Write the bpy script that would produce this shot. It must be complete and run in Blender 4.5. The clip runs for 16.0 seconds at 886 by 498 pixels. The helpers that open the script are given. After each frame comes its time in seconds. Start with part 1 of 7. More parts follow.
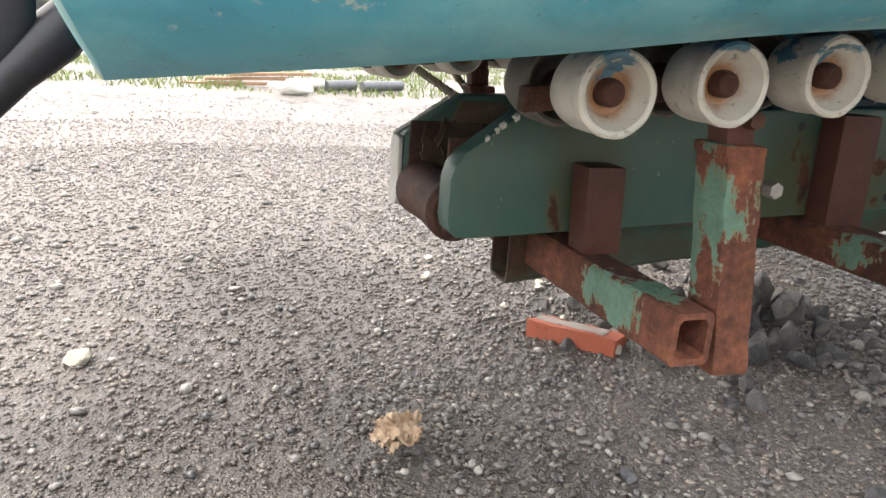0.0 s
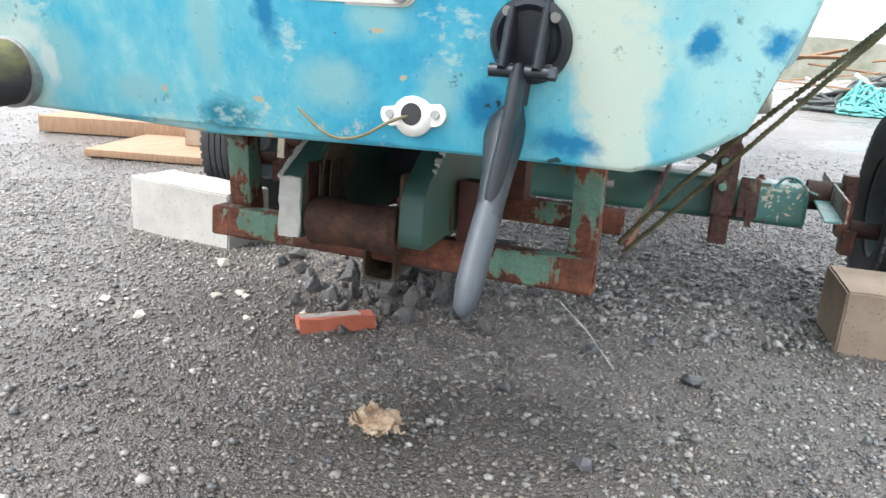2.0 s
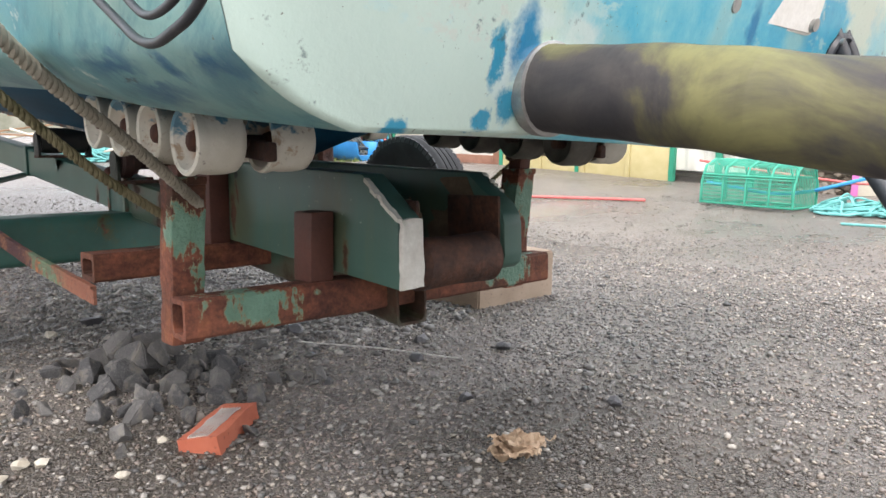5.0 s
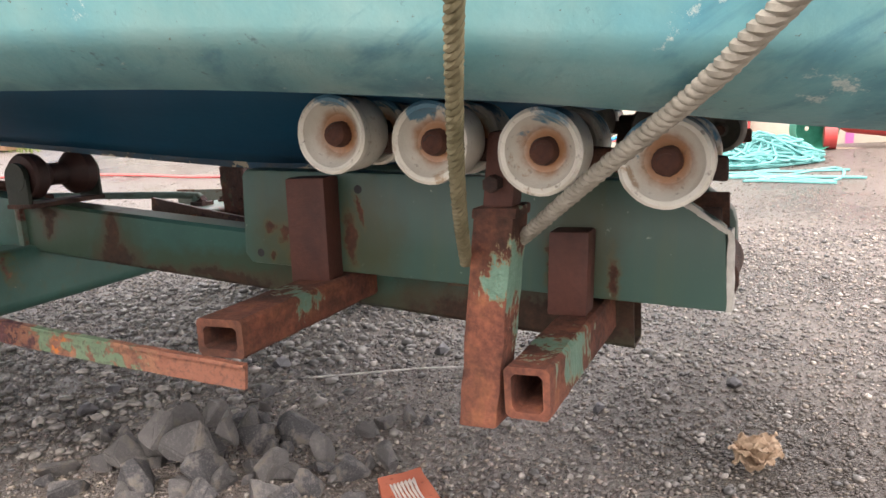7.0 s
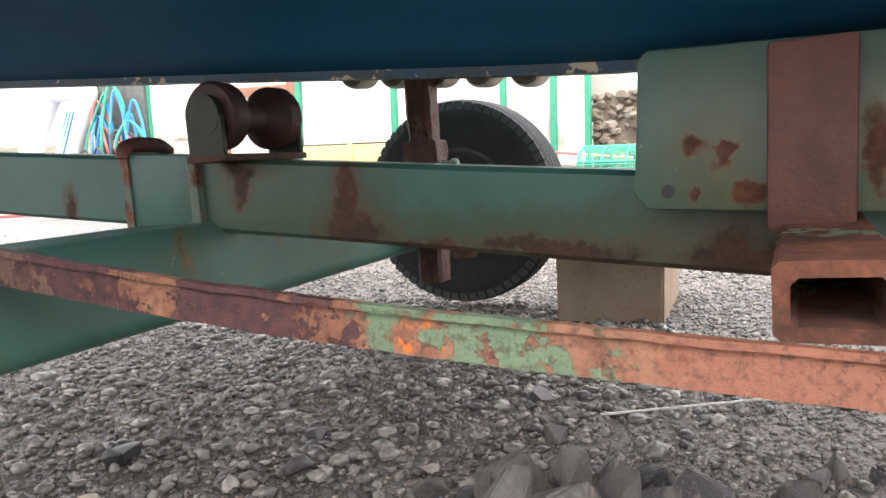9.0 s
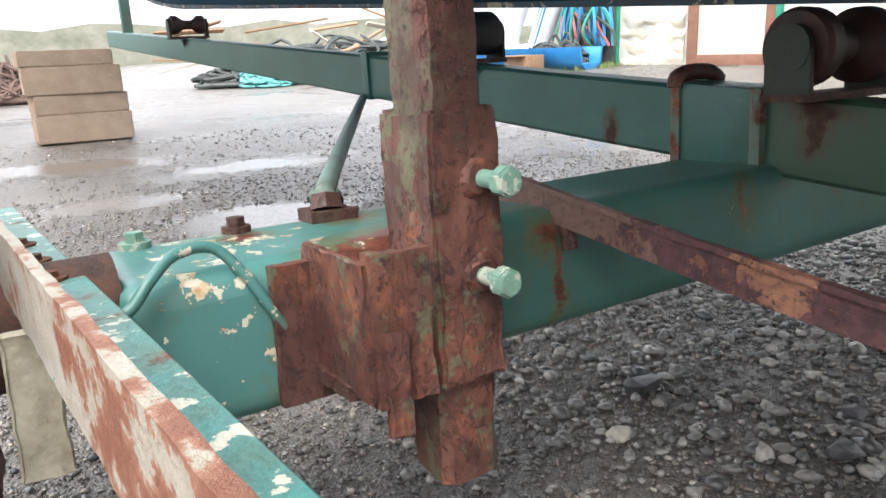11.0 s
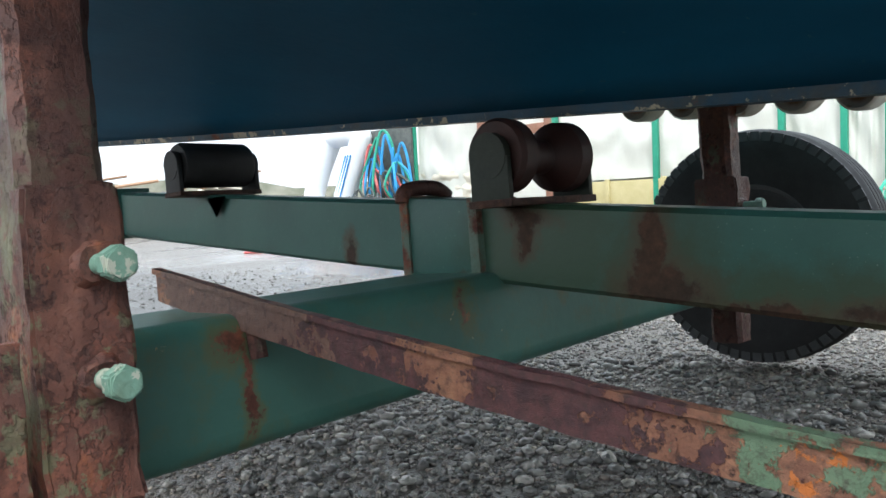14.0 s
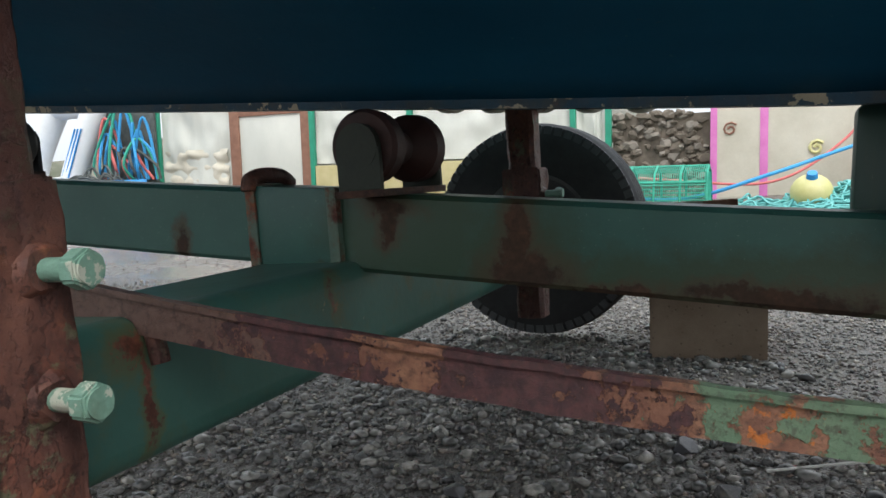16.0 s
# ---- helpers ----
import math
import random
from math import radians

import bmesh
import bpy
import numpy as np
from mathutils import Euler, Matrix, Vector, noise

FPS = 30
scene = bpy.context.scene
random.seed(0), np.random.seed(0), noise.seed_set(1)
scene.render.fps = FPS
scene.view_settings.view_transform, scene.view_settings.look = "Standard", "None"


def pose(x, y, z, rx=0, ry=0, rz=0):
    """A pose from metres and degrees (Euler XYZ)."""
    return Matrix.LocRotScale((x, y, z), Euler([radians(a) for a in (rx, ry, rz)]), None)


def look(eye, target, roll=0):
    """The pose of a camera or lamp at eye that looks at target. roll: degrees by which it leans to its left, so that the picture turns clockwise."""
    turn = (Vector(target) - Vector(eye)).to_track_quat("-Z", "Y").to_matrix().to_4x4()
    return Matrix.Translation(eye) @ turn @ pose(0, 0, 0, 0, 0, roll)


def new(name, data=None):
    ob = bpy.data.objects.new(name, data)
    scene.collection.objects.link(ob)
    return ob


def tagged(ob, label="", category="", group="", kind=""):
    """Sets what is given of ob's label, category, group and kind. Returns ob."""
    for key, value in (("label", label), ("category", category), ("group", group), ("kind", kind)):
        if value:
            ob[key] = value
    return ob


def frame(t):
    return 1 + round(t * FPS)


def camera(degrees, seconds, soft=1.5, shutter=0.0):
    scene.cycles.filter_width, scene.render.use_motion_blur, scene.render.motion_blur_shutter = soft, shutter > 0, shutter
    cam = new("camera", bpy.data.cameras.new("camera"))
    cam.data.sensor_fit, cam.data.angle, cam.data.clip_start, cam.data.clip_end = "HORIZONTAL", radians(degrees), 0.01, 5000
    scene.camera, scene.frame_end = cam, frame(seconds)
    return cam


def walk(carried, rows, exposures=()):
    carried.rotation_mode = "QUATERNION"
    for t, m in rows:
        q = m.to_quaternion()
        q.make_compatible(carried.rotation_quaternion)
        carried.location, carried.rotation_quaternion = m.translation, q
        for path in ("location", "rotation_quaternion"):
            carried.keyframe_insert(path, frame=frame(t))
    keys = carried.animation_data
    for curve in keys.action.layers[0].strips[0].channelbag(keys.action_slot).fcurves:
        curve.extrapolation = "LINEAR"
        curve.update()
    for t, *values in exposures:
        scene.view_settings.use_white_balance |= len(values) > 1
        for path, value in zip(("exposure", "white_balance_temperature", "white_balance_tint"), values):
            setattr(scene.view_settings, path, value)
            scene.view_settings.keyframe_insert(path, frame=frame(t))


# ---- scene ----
cam = camera(61.5, 16.0)
# plan units to metres, and the plan's lean to the true upright
U = 0.92
TILT = Matrix.Rotation(radians(-2.7), 4, "X")
PLAN = TILT @ Matrix.Scale(U, 4)


def held(eye, target, roll):
    """The camera's pose from plan places."""
    m = look(eye, target, roll)
    return Matrix.Translation(PLAN @ m.translation) @ TILT @ m.to_3x3().to_4x4()


PATH = [
    (0, (1.265, -0.671, 0.716), (-0.547, -0.021, 0.171), 4.4),
    (0.5, (1.212, -0.959, 0.732), (-0.453, 0.0, 0.178), 4.6),
    (1, (1.182, -1.227, 0.752), (-0.203, 0.133, 0.27), 5.5),
    (1.5, (0.94, -1.448, 0.743), (-0.063, 0.225, 0.3), 5.9),
    (2, (0.697, -1.691, 0.76), (0.072, 0.157, 0.315), 4.6),
    (2.4, (0.395, -1.823, 0.704), (0.106, 0.111, 0.283), 3.4),
    (2.5, (0.347, -1.819, 0.698), (0.104, 0.117, 0.261), 3.4),
    (3, (0.073, -1.91, 0.734), (0.181, 0.043, 0.318), 1.8),
    (3.2, (-0.026, -1.917, 0.737), (0.214, 0.027, 0.334), 1.1),
    (5.3, (-1.114, -1.229, 0.635), (0.279, 0.186, 0.395), -0.5),
    (5.5, (-1.147, -1.132, 0.649), (0.284, 0.238, 0.376), -0.4),
    (5.7, (-1.17, -1.012, 0.682), (0.308, 0.297, 0.357), -1.1),
    (6, (-1.26, -0.813, 0.663), (0.32, 0.367, 0.332), -1.7),
    (6.2, (-1.32, -0.663, 0.7), (0.307, 0.438, 0.327), -2.0),
    (6.5, (-1.412, -0.513, 0.706), (0.285, 0.486, 0.358), -2.8),
    (7, (-1.439, -0.347, 0.739), (0.352, 0.471, 0.388), -3.5),
    (7.5, (-1.34, -0.075, 0.706), (0.476, 0.71, 0.41), -3.3),
    (8, (-1.219, 0.224, 0.566), (0.607, 0.994, 0.298), -3.0),
    (8.2, (-1.192, 0.307, 0.526), (0.636, 1.078, 0.272), -2.9),
    (10.3, (-1.124, 0.7, 0.525), (0.34, 2.039, 0.274), -5.9),
    (10.5, (-1.143, 0.717, 0.548), (0.197, 2.173, 0.257), -4.9),
    (11, (-1.193, 0.744, 0.632), (-0.187, 2.415, 0.189), -3.5),
    (11.5, (-1.195, 0.715, 0.695), (-0.454, 2.456, 0.047), -2.1),
    (12, (-1.143, 0.667, 0.752), (-0.583, 2.418, -0.037), -1.9),
    (12.5, (-1.132, 0.604, 0.771), (-0.571, 2.368, 0.014), -2.9),
    (13, (-1.128, 0.586, 0.703), (-0.347, 2.348, 0.169), -3.8),
    (13.5, (-1.103, 0.617, 0.601), (0.0, 2.263, 0.329), -4.0),
    (14, (-1.024, 0.695, 0.544), (0.403, 2.095, 0.479), -4.5),
    (14.5, (-0.986, 0.79, 0.522), (0.668, 1.912, 0.575), -4.3),
    (15, (-0.959, 0.811, 0.51), (0.818, 1.727, 0.573), -4.6),
    (15.5, (-1.035, 0.851, 0.522), (0.769, 1.712, 0.485), -3.8),
    (16, (-1.156, 0.847, 0.575), (0.651, 1.688, 0.406), -4.2),
]
EXPOSURES = [(0.0, 1.8, 7000, 15), (0.5, 1.45, 6500, 10), (1.0, 1.5, 6400, 10), (1.5, 1.65, 6300, 10), (2.0, 1.65, 6300, 10), (2.5, 1.7, 6400, 11), (3.2, 1.9, 6700, 14), (5.3, 1.4, 6700, 15), (6.0, 1.4, 7000, 18), (6.5, 1.55, 7100, 19), (7.0, 1.7, 7200, 21), (7.5, 1.95, 6900, 18), (8.2, 2.15, 7000, 19),
             (10.3, 1.85, 6700, 14), (11.0, 1.65, 6500, 13), (11.5, 1.35, 6500, 13), (12.0, 1.4, 6500, 13), (12.5, 1.8, 6600, 14), (13.0, 1.7, 6500, 14), (13.6, 1.25, 6300, 9), (14.4, 1.25, 6100, 7), (15.0, 0.85, 6100, 7), (15.5, 0.7, 6200, 8), (16.0, 0.75, 6400, 9)]
walk(cam, [(t, held(eye, target, roll)) for t, eye, target, roll in PATH], EXPOSURES)

# ---- world and light ----
world = bpy.data.worlds.new("overcast_sky")
scene.world = world
world.use_nodes = True
wn, wl = world.node_tree.nodes, world.node_tree.links
sky = wn.new("ShaderNodeTexSky")
sky.sky_type, sky.sun_disc = "NISHITA", False
sky.sun_elevation, sky.sun_rotation = radians(48), radians(250)
sky.air_density, sky.dust_density, sky.ozone_density = 1.0, 6.0, 1.0
height = wn.new("ShaderNodeTexGradient")
height.texture_mapping.mapping_x = "Z"
cloud = wn.new("ShaderNodeValToRGB")
cloud.color_ramp.elements[0].color = (4.2, 4.4, 4.65, 1)
cloud.color_ramp.elements[1].color = (11.0, 11.5, 12.0, 1)
wl.new(height.outputs["Fac"], cloud.inputs[0])
veil = wn.new("ShaderNodeMixRGB")
veil.inputs[0].default_value = 0.82
wl.new(cloud.outputs[0], veil.inputs[2])
wl.new(sky.outputs[0], veil.inputs[1])
wl.new(veil.outputs[0], wn["Background"].inputs[0])
wn["Background"].inputs[1].default_value = 0.15

sun = new("sun", bpy.data.lights.new("sun", "SUN"))
sun.data.energy, sun.data.angle, sun.data.color = 0.9, radians(25), (1.0, 0.97, 0.92)
sun.matrix_world = look((-3.0, -3.2, 6.0), (0, 0, 0))


# ---- materials ----
class Nodes:
    """A principled material and short ways to wire textures into it."""

    def __init__(self, name, rough=0.6, metal=0.0, spec=0.5):
        self.mat = bpy.data.materials.new(name)
        self.mat.use_nodes = True
        self.n, self.l = self.mat.node_tree.nodes, self.mat.node_tree.links
        self.b = self.n["Principled BSDF"]
        self.b.inputs["Roughness"].default_value = rough
        self.b.inputs["Metallic"].default_value = metal
        self.b.inputs["Specular IOR Level"].default_value = spec
        self.co = self.n.new("ShaderNodeTexCoord").outputs["Object"]

    def noise(self, scale, detail=6, rough=0.6, stretch=None, distort=0.0):
        t = self.n.new("ShaderNodeTexNoise")
        t.inputs["Scale"].default_value, t.inputs["Detail"].default_value = scale, detail
        t.inputs["Roughness"].default_value, t.inputs["Distortion"].default_value = rough, distort
        where = self.co if stretch is None else self.stretched(stretch) if isinstance(stretch, tuple) else stretch
        self.l.new(where, t.inputs["Vector"])
        return t.outputs["Fac"]

    def stretched(self, s):
        m = self.n.new("ShaderNodeMapping")
        m.inputs["Scale"].default_value = s
        self.l.new(self.co, m.inputs["Vector"])
        return m.outputs[0]

    def cells(self, scale, what="Distance", feature="F1"):
        t = self.n.new("ShaderNodeTexVoronoi")
        t.feature = feature
        t.inputs["Scale"].default_value = scale
        self.l.new(self.co, t.inputs["Vector"])
        return t.outputs[what]

    def ramp(self, fac, *stops):
        r = self.n.new("ShaderNodeValToRGB")
        e = r.color_ramp.elements
        while len(e) < len(stops):
            e.new(0.5)
        for el, (p, c) in zip(e, stops):
            el.position = p
            el.color = (*c, 1) if not isinstance(c, (int, float)) else (c, c, c, 1)
        self.l.new(fac, r.inputs[0])
        return r.outputs[0]

    def mix(self, fac, a, b, how="MIX"):
        m = self.n.new("ShaderNodeMixRGB")
        m.blend_type = how
        for s, v in ((m.inputs[0], fac), (m.inputs[1], a), (m.inputs[2], b)):
            if isinstance(v, (int, float)):
                s.default_value = v if s == m.inputs[0] else (v, v, v, 1)
            elif isinstance(v, tuple):
                s.default_value = (*v, 1)
            else:
                self.l.new(v, s)
        return m.outputs[0]

    def axis(self, k):
        s = self.n.new("ShaderNodeSeparateXYZ")
        self.l.new(self.co, s.inputs[0])
        return s.outputs[k]

    def span(self, v, a, b):
        m = self.n.new("ShaderNodeMapRange")
        m.inputs[1].default_value, m.inputs[2].default_value = a, b
        self.l.new(v, m.inputs[0])
        return m.outputs[0]

    def mul(self, a, b, op="MULTIPLY"):
        m = self.n.new("ShaderNodeMath")
        m.operation = op
        for s, v in zip(m.inputs, (a, b)):
            if isinstance(v, (int, float)):
                s.default_value = v
            else:
                self.l.new(v, s)
        return m.outputs[0]

    def spots(self, at, places, ragged=(14, 0.09)):
        """Soft blobs at plan places (x, y, z, rx, ry, rz) of a thing standing at a plan place."""
        total = None
        wob = self.n.new("ShaderNodeTexNoise")
        wob.inputs["Scale"].default_value, wob.inputs["Detail"].default_value, wob.inputs["Roughness"].default_value = ragged[0], 8, 0.7
        self.l.new(self.co, wob.inputs["Vector"])
        off, far = self.n.new("ShaderNodeVectorMath"), self.n.new("ShaderNodeVectorMath")
        off.operation = far.operation = "MULTIPLY_ADD"
        self.l.new(wob.outputs["Color"], off.inputs[0])
        off.inputs[1].default_value, off.inputs[2].default_value = [ragged[1]] * 3, [-ragged[1] / 2] * 3
        self.l.new(off.outputs[0], far.inputs[0])
        far.inputs[1].default_value = (1, 1, 1)
        self.l.new(self.co, far.inputs[2])
        for x, y, z, rx, ry, rz in places:
            c = PLAN @ Vector((x, y, z)) - PLAN @ Vector(at)
            v, k, d = (self.n.new("ShaderNodeVectorMath") for _ in range(3))
            v.operation, k.operation, d.operation = "SUBTRACT", "MULTIPLY", "LENGTH"
            self.l.new(far.outputs[0], v.inputs[0])
            v.inputs[1].default_value = c
            self.l.new(v.outputs[0], k.inputs[0])
            k.inputs[1].default_value = (1 / (rx * U), 1 / (ry * U), 1 / (rz * U))
            self.l.new(k.outputs[0], d.inputs[0])
            spot = self.span(d.outputs["Value"], 1.6, 0.2)
            total = spot if total is None else self.mul(total, spot, "MAXIMUM")
        return total

    def brushed(self, turn, stretch):
        """Coordinates turned about x, then stretched: slanting brush marks."""
        m = self.n.new("ShaderNodeMapping")
        m.inputs["Rotation"].default_value = (turn, 0, 0)
        self.l.new(self.co, m.inputs["Vector"])
        k = self.n.new("ShaderNodeMapping")
        k.inputs["Scale"].default_value = stretch
        self.l.new(m.outputs[0], k.inputs["Vector"])
        return k.outputs[0]

    def colour(self, c):
        if isinstance(c, tuple):
            self.b.inputs["Base Color"].default_value = (*c, 1)
        else:
            self.l.new(c, self.b.inputs["Base Color"])
        return self

    def rough(self, c):
        self.l.new(c, self.b.inputs["Roughness"])
        return self

    def bump(self, h, strength=0.4, dist=0.003):
        t = self.n.new("ShaderNodeBump")
        t.inputs["Strength"].default_value, t.inputs["Distance"].default_value = strength, dist
        self.l.new(h, t.inputs["Height"])
        self.l.new(t.outputs[0], self.b.inputs["Normal"])
        return self


IRON = ((0.034, 0.012, 0.010), (0.115, 0.037, 0.025), (0.230, 0.084, 0.055), (0.37, 0.130, 0.048))
ORANGE = ((0.060, 0.021, 0.016), (0.150, 0.050, 0.031), (0.255, 0.088, 0.050), (0.35, 0.135, 0.060))
BROWN = ((0.022, 0.012, 0.008), (0.045, 0.021, 0.012), (0.066, 0.029, 0.016), (0.095, 0.040, 0.021))


def rust_colour(m, tones=IRON):
    a = m.ramp(m.mix(0.35, m.noise(8, 10, 0.72, distort=0.5), m.noise(42, 7, 0.72)), (0.36, tones[0]), (0.45, tones[1]), (0.535, tones[2]), (0.64, tones[3]))
    b = m.ramp(m.noise(95, 5, 0.7), (0.3, 0.5), (0.65, 1.0))
    return m.mix(1.0, a, b, "MULTIPLY")


def painted_steel(name, paint, dark, amount, chips=None, rough=0.5):
    """Old brushed paint with rust breaking through; amount is the share of rust."""
    m = Nodes(name, rough)
    p = m.mix(m.ramp(m.noise(5, 7, 0.65), (0.35, 0.0), (0.7, 1.0)), paint, dark)
    p = m.mix(m.ramp(m.noise(220, 3), (0.3, 0.0), (0.75, 0.25)), p, tuple(min(1, c * 1.6) for c in paint))
    patch = m.mix(0.35, m.noise(6, 9, 0.7, distort=0.4), m.noise(30, 6, 0.7))
    run = m.noise(11, 5, 0.6, (1.5, 1.5, 0.2))
    patch = m.mix(0.3, patch, run)
    edge = 0.72 - 0.42 * amount
    mask = m.ramp(patch, (edge - 0.03, 0.0), (edge + 0.02, 1.0))
    halo = m.ramp(patch, (edge - 0.14, 0.0), (edge, 0.55))
    rust = rust_colour(m)
    c = m.mix(halo, p, (0.10, 0.075, 0.035))
    c = m.mix(mask, c, rust)
    h = m.mix(mask, m.noise(120, 4), m.noise(60, 8, 0.75))
    if chips:
        spot = m.ramp(m.mix(0.35, m.noise(34, 7, 0.66), m.noise(9, 4)), (0.555, 0.0), (0.565, 1.0))
        c = m.mix(spot, c, chips)
    m.colour(c).rough(m.mix(mask, rough, 0.88)).bump(h, 0.5, 0.003)
    return m.mat


def rusty_iron():
    """Thick layered scale: peeled plates, dark pits, flecks of olive and cream paint."""
    m = Nodes("rusty_iron", 0.62)
    c = rust_colour(m)
    plates = m.mix(0.35, m.noise(13, 8, 0.68, (1.6, 1.6, 0.6), 0.5), m.noise(48, 6, 0.72))
    c = m.mix(m.ramp(plates, (0.50, 0.0), (0.515, 0.8)), c, m.mix(m.noise(30, 6, 0.7), (0.082, 0.031, 0.023), (0.185, 0.076, 0.052)))
    c = m.mix(m.ramp(plates, (0.482, 0.0), (0.496, 0.6), (0.503, 0.6), (0.512, 0.0)), c, (0.03, 0.012, 0.012))
    warm = m.ramp(m.mix(0.3, m.noise(5, 6, 0.65), m.noise(28, 6, 0.7)), (0.54, 0.0), (0.62, 0.6))
    c = m.mix(warm, c, m.mix(m.noise(36, 6, 0.7), (0.165, 0.052, 0.028), (0.35, 0.130, 0.055)))
    flake = m.ramp(m.mix(0.4, m.noise(9, 8, 0.7, (1.8, 1.8, 0.7), 0.4), m.noise(50, 5, 0.7)), (0.534, 0.0), (0.552, 0.8))
    c = m.mix(flake, c, m.mix(m.noise(30, 4), (0.060, 0.100, 0.050), (0.21, 0.195, 0.115)))
    old = m.ramp(m.mix(0.3, m.noise(4, 6, 0.65), m.noise(20, 6, 0.7)), (0.47, 0.75), (0.54, 0.0))
    c = m.mix(old, c, (0.062, 0.024, 0.020))
    pits = m.ramp(m.noise(48, 8, 0.75), (0.36, 1.0), (0.46, 0.0))
    c = m.mix(m.mul(pits, 0.8), c, (0.026, 0.011, 0.010))
    steps = m.ramp(plates, (0.40, 0.0), (0.41, 0.25), (0.49, 0.25), (0.505, 0.6), (0.575, 0.6), (0.59, 1.0))
    scale = m.mix(0.45, steps, m.mix(0.5, m.noise(22, 10, 0.75, distort=0.4), m.noise(85, 7, 0.75)))
    return m.colour(c).rough(m.mix(pits, 0.5, 0.9)).bump(scale, 0.8, 0.010).mat


def dark_rust():
    """Old brown rust, greasy and dull, on shafts and drums."""
    m = Nodes("dark_brown_rust", 0.7)
    c = rust_colour(m, ((0.018, 0.010, 0.008), (0.050, 0.022, 0.015), (0.095, 0.040, 0.024), (0.16, 0.062, 0.032)))
    return m.colour(c).bump(m.mix(0.5, m.noise(30, 9, 0.75), m.noise(90, 6, 0.7)), 0.8, 0.008).mat


def board_paint():
    """Smooth dark green board paint, faintly streaked, rust weeping from bolts and brackets."""
    m = Nodes("green_painted_board", 0.42)
    p = m.mix(m.ramp(m.noise(3, 6, 0.6), (0.35, 0.0), (0.7, 1.0)), (0.053, 0.118, 0.096), (0.040, 0.094, 0.074))
    p = m.mix(m.ramp(m.noise(14, 5, 0.6, (1, 2.2, 0.25)), (0.48, 0.0), (0.72, 0.35)), p, (0.085, 0.115, 0.062))
    p = m.mix(m.ramp(m.noise(70, 3), (0.70, 0.0), (0.73, 0.7)), p, (0.26, 0.34, 0.28))
    places = []
    for sd in (-1, 1):
        places += [(sd * 0.145, 0.64, 0.525, 0.06, 0.026, 0.022), (sd * 0.145, 0.61, 0.51, 0.06, 0.016, 0.034), (sd * 0.145, 0.65, 0.465, 0.06, 0.012, 0.016), (sd * 0.145, 0.42, 0.565, 0.06, 0.008, 0.04), (sd * 0.155, -0.085, 0.44, 0.06, 0.018, 0.06), (sd * 0.155, 0.03, 0.47, 0.06, 0.012, 0.05), (sd * 0.15, 0.45, 0.50, 0.06, 0.02, 0.08), (sd * 0.15, 0.58, 0.46, 0.06, 0.03, 0.02)]
    weep = m.spots((0, 1.6, 0), [(sd * 0.15, y, 0.51, 0.06, 0.07, 0.11) for sd in (-1, 1) for y in (0.40, 0.62, -0.03)])
    p = m.mix(m.ramp(m.mix(0.4, weep, m.noise(9, 7, 0.65, (1, 1.6, 0.5))), (0.28, 0.0), (0.66, 0.75)), p, (0.062, 0.066, 0.032))
    f = m.mix(0.45, m.spots((0, 1.6, 0), places, (14, 0.07)), m.noise(20, 8, 0.7))
    p = m.mix(m.ramp(f, (0.40, 0.0), (0.60, 0.7)), p, (0.095, 0.085, 0.035))
    mask = m.ramp(f, (0.56, 0.0), (0.66, 1.0))
    c = m.mix(mask, p, rust_colour(m, ((0.03, 0.014, 0.010), (0.075, 0.030, 0.017), (0.115, 0.044, 0.024), (0.16, 0.064, 0.03))))
    return m.colour(c).rough(m.mix(mask, 0.42, 0.85)).bump(m.mix(0.3, m.noise(4, 4), m.noise(60, 5)), 0.22, 0.003).mat


def frame_paint():
    """Rust with patches of pale green paint left on the rear frame."""
    m = Nodes("rear_frame_paint", 0.62)
    keep = []
    for s in (-1, 1):
        keep += [(s * 0.335, -0.08, 0.362, 0.10, 0.05, 0.040), (s * 0.475, -0.01, 0.51, 0.03, 0.05, 0.06), (s * 0.43, 0.0, 0.49, 0.02, 0.05, 0.07), (s * 0.455, 0.03, 0.44, 0.02, 0.03, 0.05), (s * 0.40, -0.03, 0.398, 0.06, 0.05, 0.012), (s * 0.45, -0.02, 0.64, 0.04, 0.05, 0.03), (s * 0.30, 0.5, 0.40, 0.05, 0.06, 0.03)]
    f = m.mix(0.56, m.ramp(m.mix(0.45, m.noise(9, 9, 0.72, distort=0.4), m.noise(24, 7, 0.7, (1.5, 1.5, 0.35))), (0.40, 0.0), (0.58, 1.0)), m.spots((0, 1.6, 0), keep, (20, 0.07)))
    p = m.mix(m.ramp(m.noise(30, 6, 0.7), (0.4, 0.0), (0.65, 1.0)), (0.140, 0.265, 0.195), (0.095, 0.190, 0.135))
    mask = m.ramp(f, (0.475, 1.0), (0.50, 0.0))
    ring = m.ramp(f, (0.50, 0.8), (0.56, 0.0))
    c = m.mix(ring, p, (0.24, 0.15, 0.065))
    c = m.mix(mask, c, rust_colour(m, ORANGE))
    c = m.mix(m.mul(m.ramp(m.noise(5, 6, 0.65), (0.45, 0.0), (0.62, 0.8)), mask), c, rust_colour(m, BROWN))
    h = m.mix(mask, m.noise(120, 4), m.mix(0.5, m.noise(40, 9, 0.75), m.noise(14, 6, 0.7)))
    return m.colour(c).rough(m.mix(mask, 0.5, 0.85)).bump(h, 0.9, 0.006).mat


